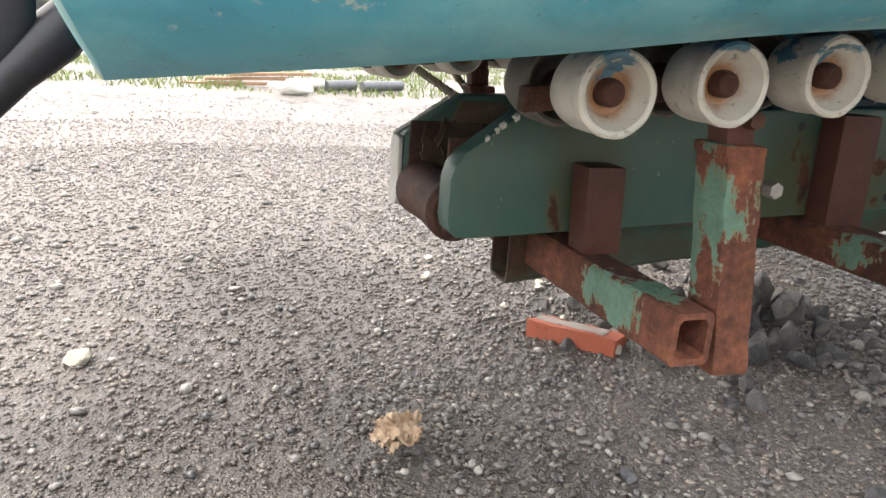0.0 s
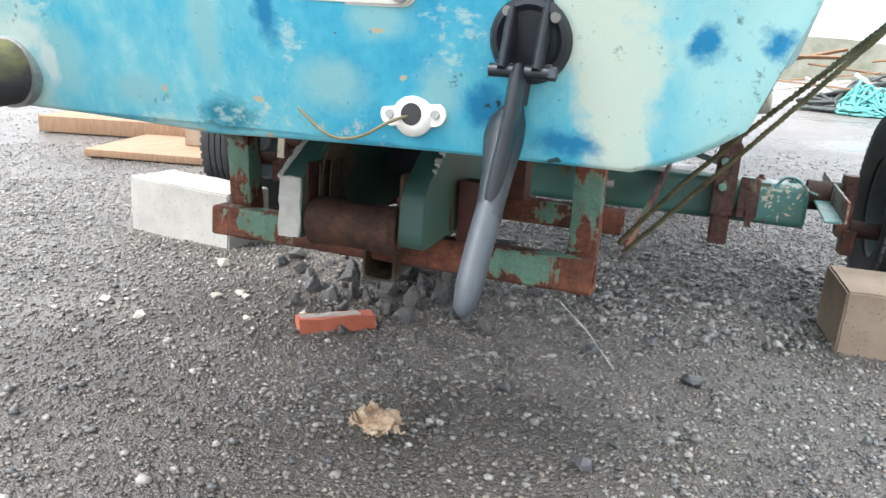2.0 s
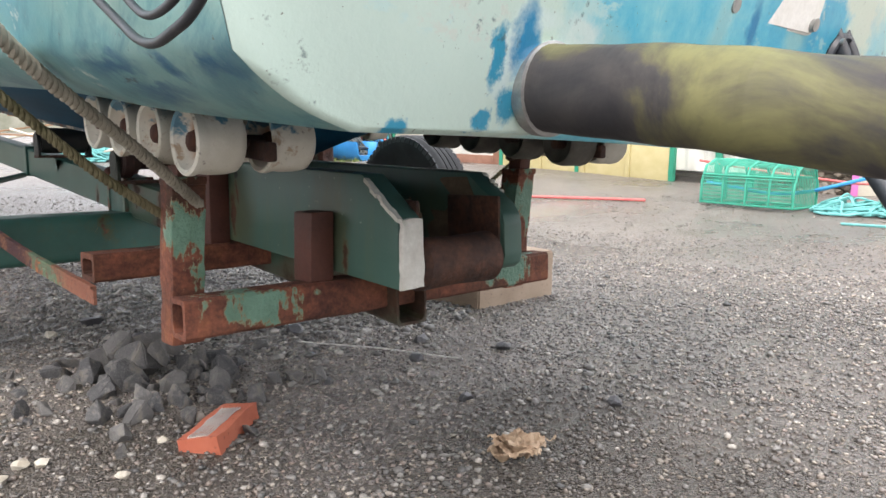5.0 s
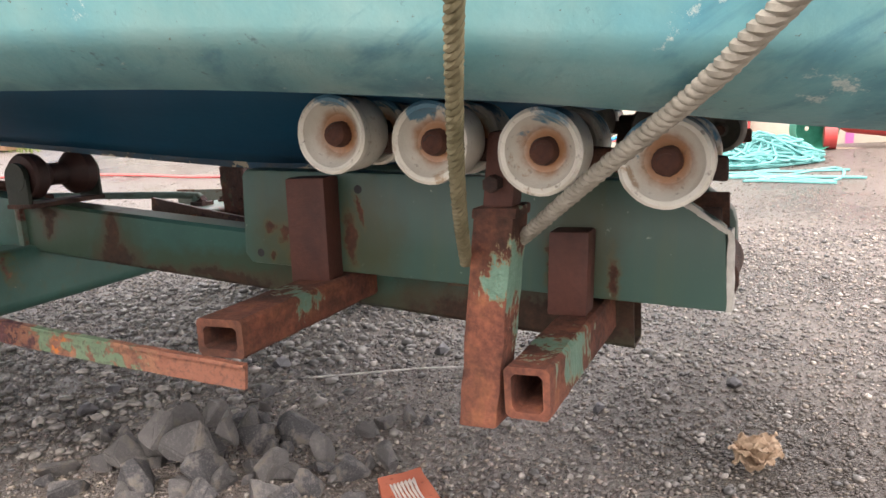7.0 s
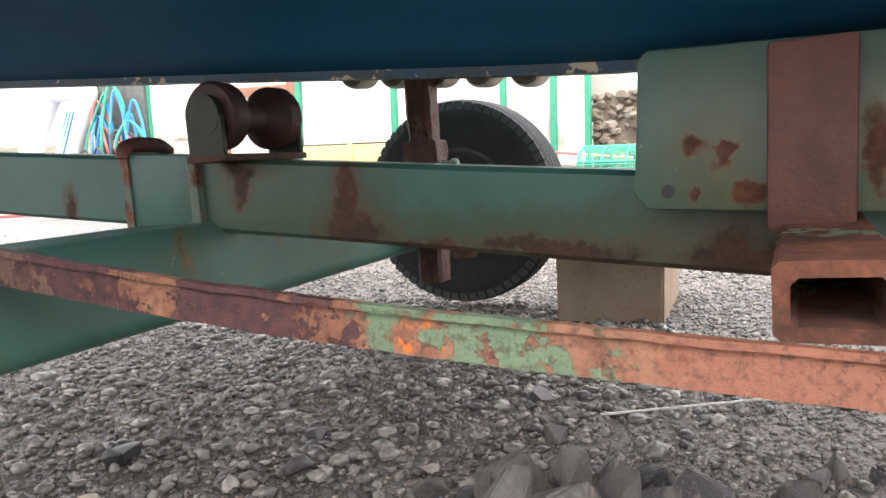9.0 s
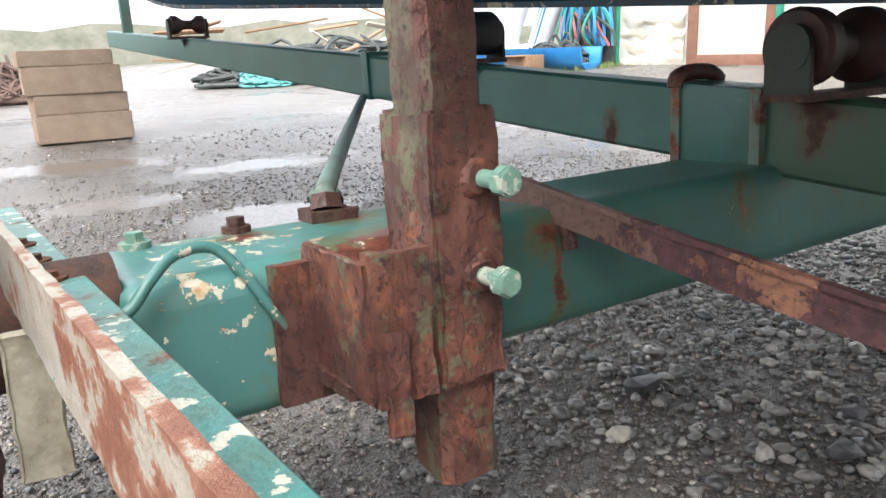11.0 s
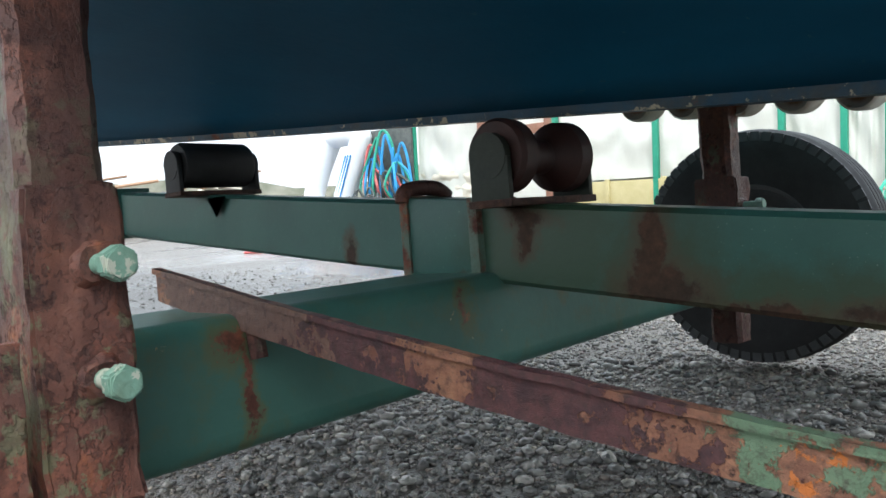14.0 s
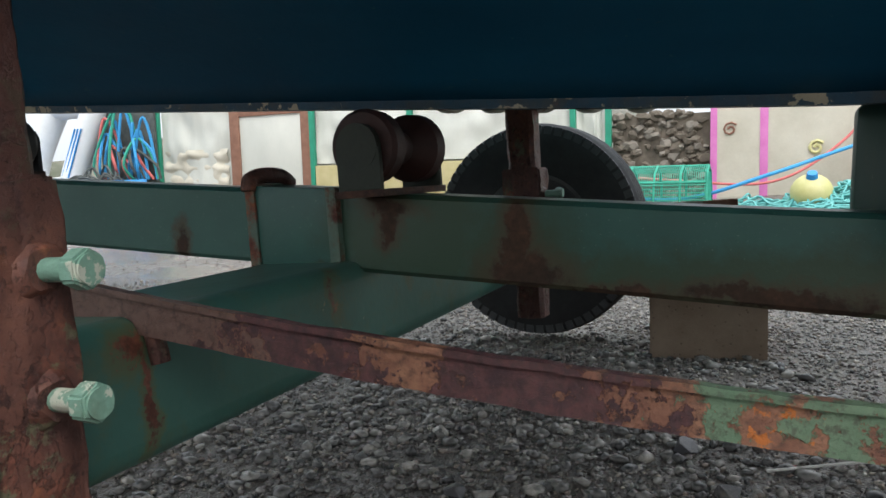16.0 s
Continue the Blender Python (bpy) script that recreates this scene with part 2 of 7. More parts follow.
def axle_paint():
    """Glossy teal paint, chipped to cream near the ends, stained where iron is clamped on."""
    m = Nodes("axle_paint", 0.36)
    p = m.mix(m.ramp(m.noise(5, 7, 0.65), (0.35, 0.0), (0.7, 1.0)), (0.064, 0.172, 0.142), (0.046, 0.125, 0.102))
    ends = m.spots((0, 1.6, 0), [(s * 0.98, 1.60, 0.44, 0.13, 0.25, 0.13) for s in (-1, 1)])
    stain = m.spots((0, 1.6, 0), [q for s in (-1, 1) for q in ((s * 0.835, 1.49, 0.38, 0.095, 0.05, 0.14), (s * 0.80, 1.52, 0.455, 0.07, 0.05, 0.03), (s * 0.554, 1.49, 0.37, 0.012, 0.04, 0.085), (s * 0.57, 1.49, 0.43, 0.035, 0.04, 0.03), (s * 0.79, 1.71, 0.455, 0.05, 0.06, 0.03), (s * 0.93, 1.66, 0.455, 0.03, 0.03, 0.03), (s * 0.14, 1.49, 0.42, 0.02, 0.05, 0.05))])
    teal = m.mix(ends, p, (0.075, 0.215, 0.20))
    f = m.mix(0.42, m.noise(17, 9, 0.72), stain)
    c = m.mix(m.ramp(f, (0.30, 0.0), (0.46, 0.75)), teal, (0.11, 0.12, 0.055))
    c = m.mix(m.ramp(f, (0.50, 0.0), (0.55, 1.0)), c, rust_colour(m))
    chip = m.mul(m.mix(0.28, m.noise(46, 8, 0.66), m.noise(17, 5)), m.mul(ends, 0.155), "ADD")
    c = m.mix(m.ramp(chip, (0.668, 0.0), (0.676, 1.0)), c, m.mix(m.ramp(m.noise(40, 5), (0.5, 0.0), (0.65, 1.0)), (0.56, 0.52, 0.40), (0.42, 0.25, 0.10)))
    lumps = m.mix(0.5, m.noise(18, 5), m.ramp(chip, (0.662, 1.0), (0.678, 0.3)))
    return m.colour(c).bump(lumps, 0.5, 0.004).mat


def angle_flakes():
    """White and cream layers curling off rust, with some teal left."""
    m = Nodes("flaking_white_angle", 0.6)
    f = m.mix(0.35, m.noise(10, 9, 0.7, (1, 0.5, 1)), m.noise(40, 6, 0.7))
    y = m.span(m.axis(1), -0.1, -0.55)
    f = m.mul(f, m.mul(y, 0.07), "ADD")
    c = m.ramp(f, (0.41, (0.08, 0.23, 0.21)), (0.43, (0.38, 0.36, 0.31)), (0.54, (0.30, 0.265, 0.21)), (0.555, (0.25, 0.12, 0.075)), (0.585, (0.19, 0.075, 0.045)), (0.68, (0.16, 0.065, 0.042)))
    return m.colour(c).bump(m.mix(0.5, f, m.noise(70, 6, 0.7)), 0.9, 0.006).mat


def flaking_bar():
    """Thick old paint in patches along the bar: tan, maroon, salmon, then green and orange, rust at the aft end."""
    m = Nodes("flaking_bar_paint", 0.52)
    edge = m.mul(m.mul(m.mix(0.45, m.noise(12, 8, 0.68), m.noise(45, 6, 0.7)), 0.5, "SUBTRACT"), 0.55)
    along = m.mul(m.axis(1), edge, "ADD")
    at = m.span(along, -1.12, 0.10)

    def stretch_of(*bands):
        stops = [(0.0, 0.0)]
        for a, b in bands:
            lo, hi = (((y - 1.6) * U + 1.12) / 1.22 for y in (a, b))
            stops += [(lo - 0.002, 0.0), (lo + 0.002, 1.0), (hi - 0.002, 1.0), (hi + 0.002, 0.0)]
        return m.ramp(at, *stops)

    salmon = m.mix(m.ramp(m.noise(45, 6, 0.7), (0.35, 0.0), (0.65, 1.0)), (0.165, 0.066, 0.042), (0.310, 0.148, 0.086))
    maroon = m.mix(m.ramp(m.noise(60, 6, 0.7), (0.4, 0.0), (0.62, 1.0)), (0.040, 0.016, 0.020), (0.105, 0.040, 0.040))
    tan = m.mix(m.noise(40, 7, 0.7), (0.085, 0.040, 0.032), (0.215, 0.125, 0.095))
    c = m.mix(stretch_of((1.40, 1.72)), salmon, tan)
    dark = stretch_of((0.985, 1.165), (1.250, 1.395))
    ragged = m.mix(0.4, m.noise(18, 8, 0.7), m.noise(60, 5, 0.7))
    thick = m.mul(dark, m.ramp(ragged, (0.40, 0.0), (0.415, 1.0)))
    thick = m.mul(thick, m.ramp(m.mix(0.3, m.noise(15, 8, 0.68), m.noise(70, 5)), (0.60, 0.0), (0.61, 0.9)), "MAXIMUM")
    c = m.mix(thick, c, maroon)
    green = m.mul(stretch_of((0.70, 0.945)), m.ramp(m.mix(0.3, m.noise(11, 9, 0.68), m.noise(50, 6, 0.7)), (0.46, 0.0), (0.475, 1.0)))
    c = m.mix(green, c, m.mix(m.noise(30, 6, 0.7), (0.075, 0.165, 0.095), (0.19, 0.25, 0.16)))
    c = m.mix(m.mul(stretch_of((0.86, 0.93)), m.ramp(m.noise(30, 7, 0.7), (0.56, 0.0), (0.57, 1.0))), c, (0.52, 0.155, 0.03))
    aft = stretch_of((0.30, 0.66))
    c = m.mix(aft, c, m.mix(m.noise(18, 8, 0.7), (0.17, 0.062, 0.038), (0.36, 0.150, 0.092)))
    c = m.mix(m.ramp(m.noise(110, 5, 0.7), (0.36, 0.6), (0.50, 0.0)), c, (0.04, 0.02, 0.016))
    layers = m.mix(0.5, m.mix(0.5, thick, m.mul(green, 0.6)), m.noise(65, 8, 0.75))
    return m.colour(c).bump(layers, 1.0, 0.006).mat


BOAT = (0, 1.6, 0.70)


def soft(m, places, noise_scale, edge, wide=0.08):
    """A blob mask with a ragged rim."""
    f = m.mix(0.42, m.spots(BOAT, places, (noise_scale * 1.3, 1.1 / noise_scale)), m.mix(0.45, m.noise(noise_scale, 8, 0.7), m.noise(55, 6, 0.72)))
    return m.ramp(f, (edge - wide, 0.0), (edge + wide, 1.0))


def weathered(m, c):
    """Scuffs, pits and fine cracks over boat paint."""
    scuff = m.ramp(m.mix(0.5, m.noise(42, 8, 0.75), m.noise(7, 3)), (0.60, 0.0), (0.64, 0.8))
    c = m.mix(scuff, c, (0.60, 0.66, 0.60))
    grime = m.ramp(m.mix(0.4, m.noise(70, 6, 0.7), m.noise(9, 4)), (0.60, 0.0), (0.66, 0.75))
    c = m.mix(grime, c, (0.06, 0.11, 0.12))
    pin = m.ramp(m.noise(150, 3, 0.6), (0.70, 0.0), (0.73, 0.7))
    c = m.mix(pin, c, (0.10, 0.09, 0.06))
    m.colour(c).bump(m.mix(0.5, m.noise(30, 6), m.noise(150, 4)), 0.35, 0.003)
    return m.mat


def transom_paint():
    """Bright blue wash over pale green, rubbed through in patches."""
    m = Nodes("blotched_blue_transom_paint", 0.33)
    big = m.mix(0.4, m.noise(3.4, 7, 0.6, (1.0, 1.0, 0.6)), m.noise(9, 6, 0.65, (1.7, 1.7, 0.4)))
    c = m.ramp(m.mix(0.25, big, m.noise(26, 7, 0.7)), (0.36, (0.42, 0.72, 0.72)), (0.44, (0.20, 0.60, 0.69)), (0.53, (0.085, 0.49, 0.66)), (0.64, (0.035, 0.35, 0.58)))
    c = m.mix(soft(m, [(0.585, -0.76, 0.76, 0.055, 0.3, 0.10), (0.56, -0.78, 0.87, 0.06, 0.3, 0.10), (0.605, -0.75, 0.69, 0.028, 0.3, 0.05), (0.62, -0.82, 1.0, 0.07, 0.3, 0.12), (0.50, -0.80, 0.93, 0.05, 0.3, 0.05)], 9, 0.46, 0.10), c, (0.62, 0.73, 0.62))
    c = m.mix(soft(m, [(0.21, -0.76, 0.742, 0.07, 0.3, 0.05), (-0.11, -0.76, 0.709, 0.07, 0.3, 0.035), (-0.25, -0.76, 0.75, 0.07, 0.3, 0.07), (0.28, -0.76, 0.83, 0.06, 0.3, 0.04), (0.02, -0.78, 0.80, 0.03, 0.3, 0.10), (0.36, -0.76, 0.74, 0.04, 0.3, 0.05)], 30, 0.60, 0.12), c, (0.27, 0.58, 0.62))
    worn = m.mix(0.5, m.noise(7, 8, 0.68), m.noise(30, 6, 0.7))
    port = m.ramp(m.mix(0.45, m.span(m.axis(0), -0.17, -0.40), worn), (0.40, 0.0), (0.62, 1.0))
    c = m.mix(port, c, m.mix(worn, (0.50, 0.66, 0.59), (0.62, 0.76, 0.69)))
    c = m.mix(soft(m, [(-0.30, -0.75, 0.78, 0.05, 0.3, 0.03), (-0.27, -0.75, 0.74, 0.02, 0.3, 0.05), (-0.38, -0.75, 0.79, 0.05, 0.3, 0.02), (-0.42, -0.75, 0.74, 0.025, 0.3, 0.05)], 26, 0.56, 0.10), c, (0.60, 0.74, 0.72))
    c = m.mix(soft(m, [(-0.435, -0.75, 0.75, 0.016, 0.3, 0.05), (-0.40, -0.75, 0.70, 0.03, 0.3, 0.03), (-0.44, -0.75, 0.68, 0.02, 0.3, 0.02), (-0.56, -0.75, 0.665, 0.03, 0.3, 0.02)], 30, 0.60, 0.06), c, (0.035, 0.30, 0.46))
    quarter = m.ramp(m.mix(0.45, m.span(m.axis(0), 0.50, 0.70), worn), (0.36, 0.0), (0.66, 0.9))
    c = m.mix(quarter, c, m.mix(worn, (0.30, 0.64, 0.66), (0.48, 0.71, 0.65)))
    c = m.mix(soft(m, [(0.035, -0.75, 0.685, 0.05, 0.3, 0.03)], 22, 0.54, 0.12), c, (0.02, 0.24, 0.33))
    rub = m.ramp(m.mix(0.5, m.noise(20, 9, 0.75, (0.6, 1, 1.2)), m.noise(5, 5)), (0.565, 0.0), (0.60, 0.75))
    c = m.mix(rub, c, (0.50, 0.70, 0.68))
    c = m.mix(soft(m, [(0.682, -0.78, 0.82, 0.022, 0.3, 0.024), (0.752, -0.78, 0.826, 0.020, 0.3, 0.022), (0.419, -0.76, 0.73, 0.03, 0.3, 0.03), (-0.395, -0.76, 0.77, 0.025, 0.3, 0.05), (0.53, -0.75, 0.69, 0.05, 0.3, 0.02), (0.12, -0.76, 0.83, 0.02, 0.3, 0.05)], 22, 0.56, 0.14), c, (0.018, 0.235, 0.45))
    c = m.mix(soft(m, [(0.515, -0.75, 0.668, 0.016, 0.3, 0.006), (0.36, -0.75, 0.652, 0.05, 0.3, 0.004), (0.44, -0.76, 0.735, 0.006, 0.3, 0.006), (0.425, -0.76, 0.73, 0.005, 0.3, 0.005)], 60, 0.60, 0.05), c, (0.03, 0.07, 0.075))
    c = m.mix(soft(m, [(0.087, -0.75, 0.712, 0.012, 0.3, 0.006), (0.093, -0.75, 0.657, 0.010, 0.3, 0.006), (-0.068, -0.75, 0.715, 0.010, 0.3, 0.006), (0.31, -0.75, 0.758, 0.008, 0.3, 0.006), (-0.03, -0.75, 0.655, 0.012, 0.3, 0.004), (0.28, -0.78, 0.815, 0.012, 0.3, 0.005)], 60, 0.58, 0.04), c, (0.56, 0.50, 0.34))
    return weathered(m, c)


def side_paint():
    """Faded mint topsides with blue brush marks, bluer on the starboard quarter."""
    m = Nodes("faded_mint_hull_paint", 0.36)
    big = m.mix(0.4, m.noise(2.4, 7, 0.6), m.noise(7, 5, 0.6))
    c = m.ramp(big, (0.36, (0.245, 0.415, 0.388)), (0.50, (0.155, 0.355, 0.355)), (0.64, (0.074, 0.270, 0.325)))
    quarter = m.ramp(m.mix(0.25, m.spots(BOAT, [(0.95, -0.75, 0.95, 0.45, 0.85, 0.45)]), m.noise(5, 6, 0.65)), (0.10, 0.0), (0.36, 1.0))
    c = m.mix(quarter, c, m.ramp(big, (0.38, (0.30, 0.62, 0.64)), (0.52, (0.11, 0.46, 0.56)), (0.64, (0.05, 0.36, 0.52))))
    low = m.span(m.axis(2), 0.24, 0.03)
    marks = m.noise(11, 6, 0.62, m.brushed(0.55, (1, 0.35, 2.2)), 0.3)
    c = m.mix(m.mul(m.ramp(m.mul(marks, m.mul(low, 0.10), "ADD"), (0.545, 0.0), (0.68, 0.75)), m.span(quarter, 1.4, 0.0)), c, (0.05, 0.185, 0.24))
    c = m.mix(soft(m, [(-0.8, -0.73, 0.722, 0.2, 0.045, 0.010), (-0.8, -0.53, 0.714, 0.2, 0.09, 0.009), (-0.8, -0.505, 0.742, 0.2, 0.07, 0.010), (-0.8, -0.63, 0.735, 0.2, 0.02, 0.016), (-0.8, -0.82, 0.735, 0.2, 0.025, 0.014)], 16, 0.52, 0.16), c, (0.022, 0.135, 0.24))
    c = m.mix(soft(m, [(0.8, -0.40, 0.788, 0.2, 0.040, 0.026), (0.8, -0.47, 0.768, 0.2, 0.05, 0.014)], 16, 0.52, 0.16), c, (0.030, 0.300, 0.560))
    c = m.mix(soft(m, [(-0.8, -0.615, 0.689, 0.2, 0.014, 0.006), (-0.8, -0.50, 0.73, 0.2, 0.05, 0.003), (0.8, -0.42, 0.765, 0.2, 0.03, 0.004)], 50, 0.62, 0.08), c, (0.03, 0.07, 0.09))
    return weathered(m, c)


def antifoul():
    m = Nodes("dark_blue_antifouling", 0.58, spec=0.18)
    c = m.ramp(m.noise(3, 7, 0.6, (1, 0.4, 1)), (0.3, (0.006, 0.082, 0.170)), (0.7, (0.012, 0.130, 0.245)))
    c = m.mix(m.ramp(m.noise(34, 7, 0.72), (0.66, 0.0), (0.69, 0.6)), c, (0.07, 0.17, 0.21))
    c = m.mix(m.ramp(m.noise(19, 8, 0.7, (1, 0.3, 1)), (0.68, 0.0), (0.70, 0.7)), c, (0.20, 0.13, 0.07))
    return m.colour(c).bump(m.mix(0.5, m.noise(60, 5), m.noise(8, 5)), 0.4, 0.004).mat


def plain(name, a, b, scale=20, rough=0.6, bump=0.3, metal=0.0, spec=0.5, stretch=None, fine=140):
    m = Nodes(name, rough, metal, spec)
    c = m.ramp(m.noise(scale, 7, 0.65, stretch), (0.3, a), (0.7, b))
    c = m.mix(m.ramp(m.noise(fine, 4), (0.3, 0.75), (0.7, 1.0)), tuple(v * 0.6 for v in a), c)
    return m.colour(c).bump(m.mix(0.5, m.noise(scale * 2, 6), m.noise(fine, 4)), bump, 0.003).mat


def concrete(name, a, b):
    m = Nodes(name, 0.9)
    c = m.ramp(m.noise(6, 7, 0.65), (0.3, a), (0.7, b))
    pits = m.ramp(m.cells(55), (0.05, 0.35), (0.22, 1.0))
    c = m.mix(1.0, c, m.mix(0.7, 1.0, pits), "MULTIPLY")
    return m.colour(c).bump(m.mix(0.5, pits, m.noise(120, 6, 0.7)), 0.7, 0.004).mat


def roller_plastic():
    """Cream plastic: rust weeping from the hub, blue paint smeared over the top, scuffs."""
    m = Nodes("stained_white_roller", 0.38)
    r = m.n.new("ShaderNodeObjectInfo").outputs["Random"]
    shift = m.n.new("ShaderNodeVectorMath")
    shift.operation = "ADD"
    m.l.new(m.co, shift.inputs[0])
    m.l.new(m.mul(r, 9.0), shift.inputs[1])
    own = m.co
    y, z = m.axis(1), m.axis(2)
    dist = m.mul(m.mul(m.mul(y, y), m.mul(z, z), "ADD"), 0.5, "POWER")
    m.co = shift.outputs[0]
    c = m.ramp(m.noise(11, 6), (0.3, (0.54, 0.51, 0.42)), (0.7, (0.72, 0.70, 0.62)))
    c = m.mix(m.ramp(m.noise(26, 8, 0.7), (0.60, 0.0), (0.66, 0.7)), c, (0.34, 0.20, 0.09))
    weep = m.ramp(m.mul(dist, m.mul(m.noise(26, 6, 0.65), 0.024), "ADD"), (0.034, 1.0), (0.044, 0.0))
    c = m.mix(m.mul(weep, 0.9), c, (0.33, 0.125, 0.03))
    top = m.mul(m.mul(z, 5.2), m.noise(13, 6, 0.6, distort=0.5), "ADD")
    c = m.mix(m.ramp(top, (0.71, 0.0), (0.75, 0.9)), c, (0.03, 0.18, 0.28))
    c = m.mix(m.ramp(m.noise(90, 5), (0.62, 0.0), (0.72, 0.7)), c, (0.12, 0.09, 0.06))
    return m.colour(c).bump(m.noise(70, 6), 0.35, 0.003).mat


# shallow pools and dark patches of the yard, soaked soil round the stern: plan x, y, z and reach
POOLS = [(-0.26, 3.70, 0, 0.44, 0.34, 1), (-0.72, 4.35, 0, 0.40, 0.22, 1), (0.92, 3.35, 0, 0.34, 0.44, 1), (2.75, 5.4, 0, 0.5, 0.7, 1), (2.6, 7.6, 0, 0.8, 0.7, 1), (2.3, 4.2, 0, 0.4, 0.3, 1), (0.1, 5.0, 0, 0.6, 0.25, 1), (-0.9, 5.6, 0, 0.7, 0.25, 1), (4.4, 3.4, 0, 0.7, 0.5, 1)]
DARK_PATCHES = [(-0.72, -0.40, 0, 0.50, 0.42, 1), (-0.55, 0.22, 0, 0.36, 0.30, 1), (0.05, -0.62, 0, 0.55, 0.42, 1), (0.35, -0.2, 0, 0.3, 0.3, 1), (-0.42, 1.47, 0, 0.62, 0.36, 1), (0.5, 1.3, 0, 0.4, 0.3, 1)]


GRAINS = ((0.0, (0.066, 0.060, 0.058)), (0.18, (0.135, 0.121, 0.110)), (0.40, (0.215, 0.192, 0.174)), (0.60, (0.235, 0.226, 0.216)), (0.74, (0.290, 0.232, 0.200)), (0.87, (0.380, 0.335, 0.275)), (1.0, (0.50, 0.465, 0.41)))


def gravel_ground():
    """Packed rounded gravel in damp brown-grey fines."""
    m = Nodes("wet_gravel", 0.5)
    small, large = m.cells(190, "Color"), m.cells(95, "Color")
    tone = m.mix(0.5, m.ramp(small, *GRAINS), m.ramp(large, *GRAINS))
    fines = m.mix(m.noise(25, 6), (0.135, 0.117, 0.099), (0.265, 0.235, 0.203))
    between = m.ramp(m.mix(0.5, m.cells(95), m.cells(190)), (0.30, 0.0), (0.62, 1.0))
    tone = m.mix(between, tone, m.mix(0.6, fines, (0.045, 0.040, 0.035)))
    silt = m.ramp(m.noise(1.3, 8, 0.62), (0.42, 0.0), (0.66, 0.5))
    tone = m.mix(silt, tone, fines)
    moss = m.ramp(m.mix(0.4, m.noise(2.1, 8, 0.65), m.noise(30, 5, 0.7)), (0.54, 0.0), (0.62, 0.6))
    tone = m.mix(moss, tone, (0.088, 0.076, 0.044))
    damp = m.ramp(m.noise(0.8, 6, 0.6), (0.44, 0.0), (0.60, 1.0))
    pool = m.ramp(m.spots((0, 0, 0), POOLS, (2.5, 0.9)), (0.20, 0.0), (0.62, 1.0))
    # the dark patches lower the tone only, not the roughness
    wet = m.ramp(m.spots((0, 0, 0), DARK_PATCHES, (4, 0.5)), (0.25, 0.0), (0.7, 1.0))
    tone = m.mix(m.mul(wet, 0.6), tone, (0.040, 0.034, 0.027))
    m.colour(m.mix(m.mul(damp, 0.35), tone, (0.050, 0.046, 0.042)))
    m.rough(m.mix(pool, m.mix(damp, 0.42, 0.24), 0.16))
    dome = m.ramp(m.cells(95), (0.0, 1.0), (0.35, 0.75), (0.7, 0.0))
    h = m.mix(0.45, dome, m.ramp(m.cells(190), (0.0, 1.0), (0.35, 0.75), (0.7, 0.0)))
    h = m.mul(h, m.span(pool, 1.1, 0.0), "MULTIPLY")
    return m.bump(h, 0.9, 0.007).mat


def stone_mix(name, stops, rough=0.42, patchy=False):
    """Loose wet stones: every stone takes its own tone."""
    m = Nodes(name, rough)
    g = m.n.new("ShaderNodeNewGeometry").outputs["Random Per Island"]
    col = m.ramp(g, *stops)
    col = m.mix(m.ramp(m.noise(90, 6, 0.7), (0.35, 0.45), (0.65, 0.0)), col, tuple(v * 0.6 for v in stops[0][1]))
    if patchy:
        col = m.mix(m.mul(m.ramp(m.spots((0, 0, 0), DARK_PATCHES, (4, 0.5)), (0.25, 0.0), (0.7, 1.0)), 0.5), col, (0.045, 0.038, 0.030))
    return m.colour(col).bump(m.noise(130, 6, 0.7), 0.5, 0.002).mat


def quarry_stone():
    m = Nodes("grey_quarry_stone", 0.6)
    r = m.n.new("ShaderNodeObjectInfo").outputs["Random"]
    c = m.mix(r, (0.026, 0.028, 0.033), (0.105, 0.102, 0.097))
    c = m.mix(m.ramp(m.noise(1.6, 8, 0.68), (0.50, 0.0), (0.60, 0.65)), c, (0.17, 0.166, 0.158))
    c = m.mix(m.ramp(m.noise(14, 8, 0.75), (0.52, 0.0), (0.62, 0.55)), c, (0.19, 0.186, 0.178))
    c = m.mix(m.ramp(m.noise(1.8, 5), (0.55, 0.0), (0.70, 0.6)), c, (0.17, 0.14, 0.10))
    c = m.mix(m.ramp(m.noise(22, 6, 0.7), (0.33, 0.7), (0.45, 0.0)), c, (0.05, 0.052, 0.058))
    return m.colour(c).bump(m.mix(0.5, m.noise(5, 9, 0.75), m.noise(18, 6, 0.75)), 0.55, 0.005).mat


def hose_cloth():
    m = Nodes("mottled_hose", 0.7)
    c = m.ramp(m.noise(7, 6, 0.6, distort=0.6), (0.36, (0.022, 0.022, 0.026)), (0.47, (0.048, 0.044, 0.044)), (0.54, (0.095, 0.090, 0.05)), (0.64, (0.17, 0.165, 0.07)))
    return m.colour(c).bump(m.mix(0.5, m.noise(30, 6), m.noise(3, 2, 0.5, (1, 40, 1))), 0.5, 0.004).mat


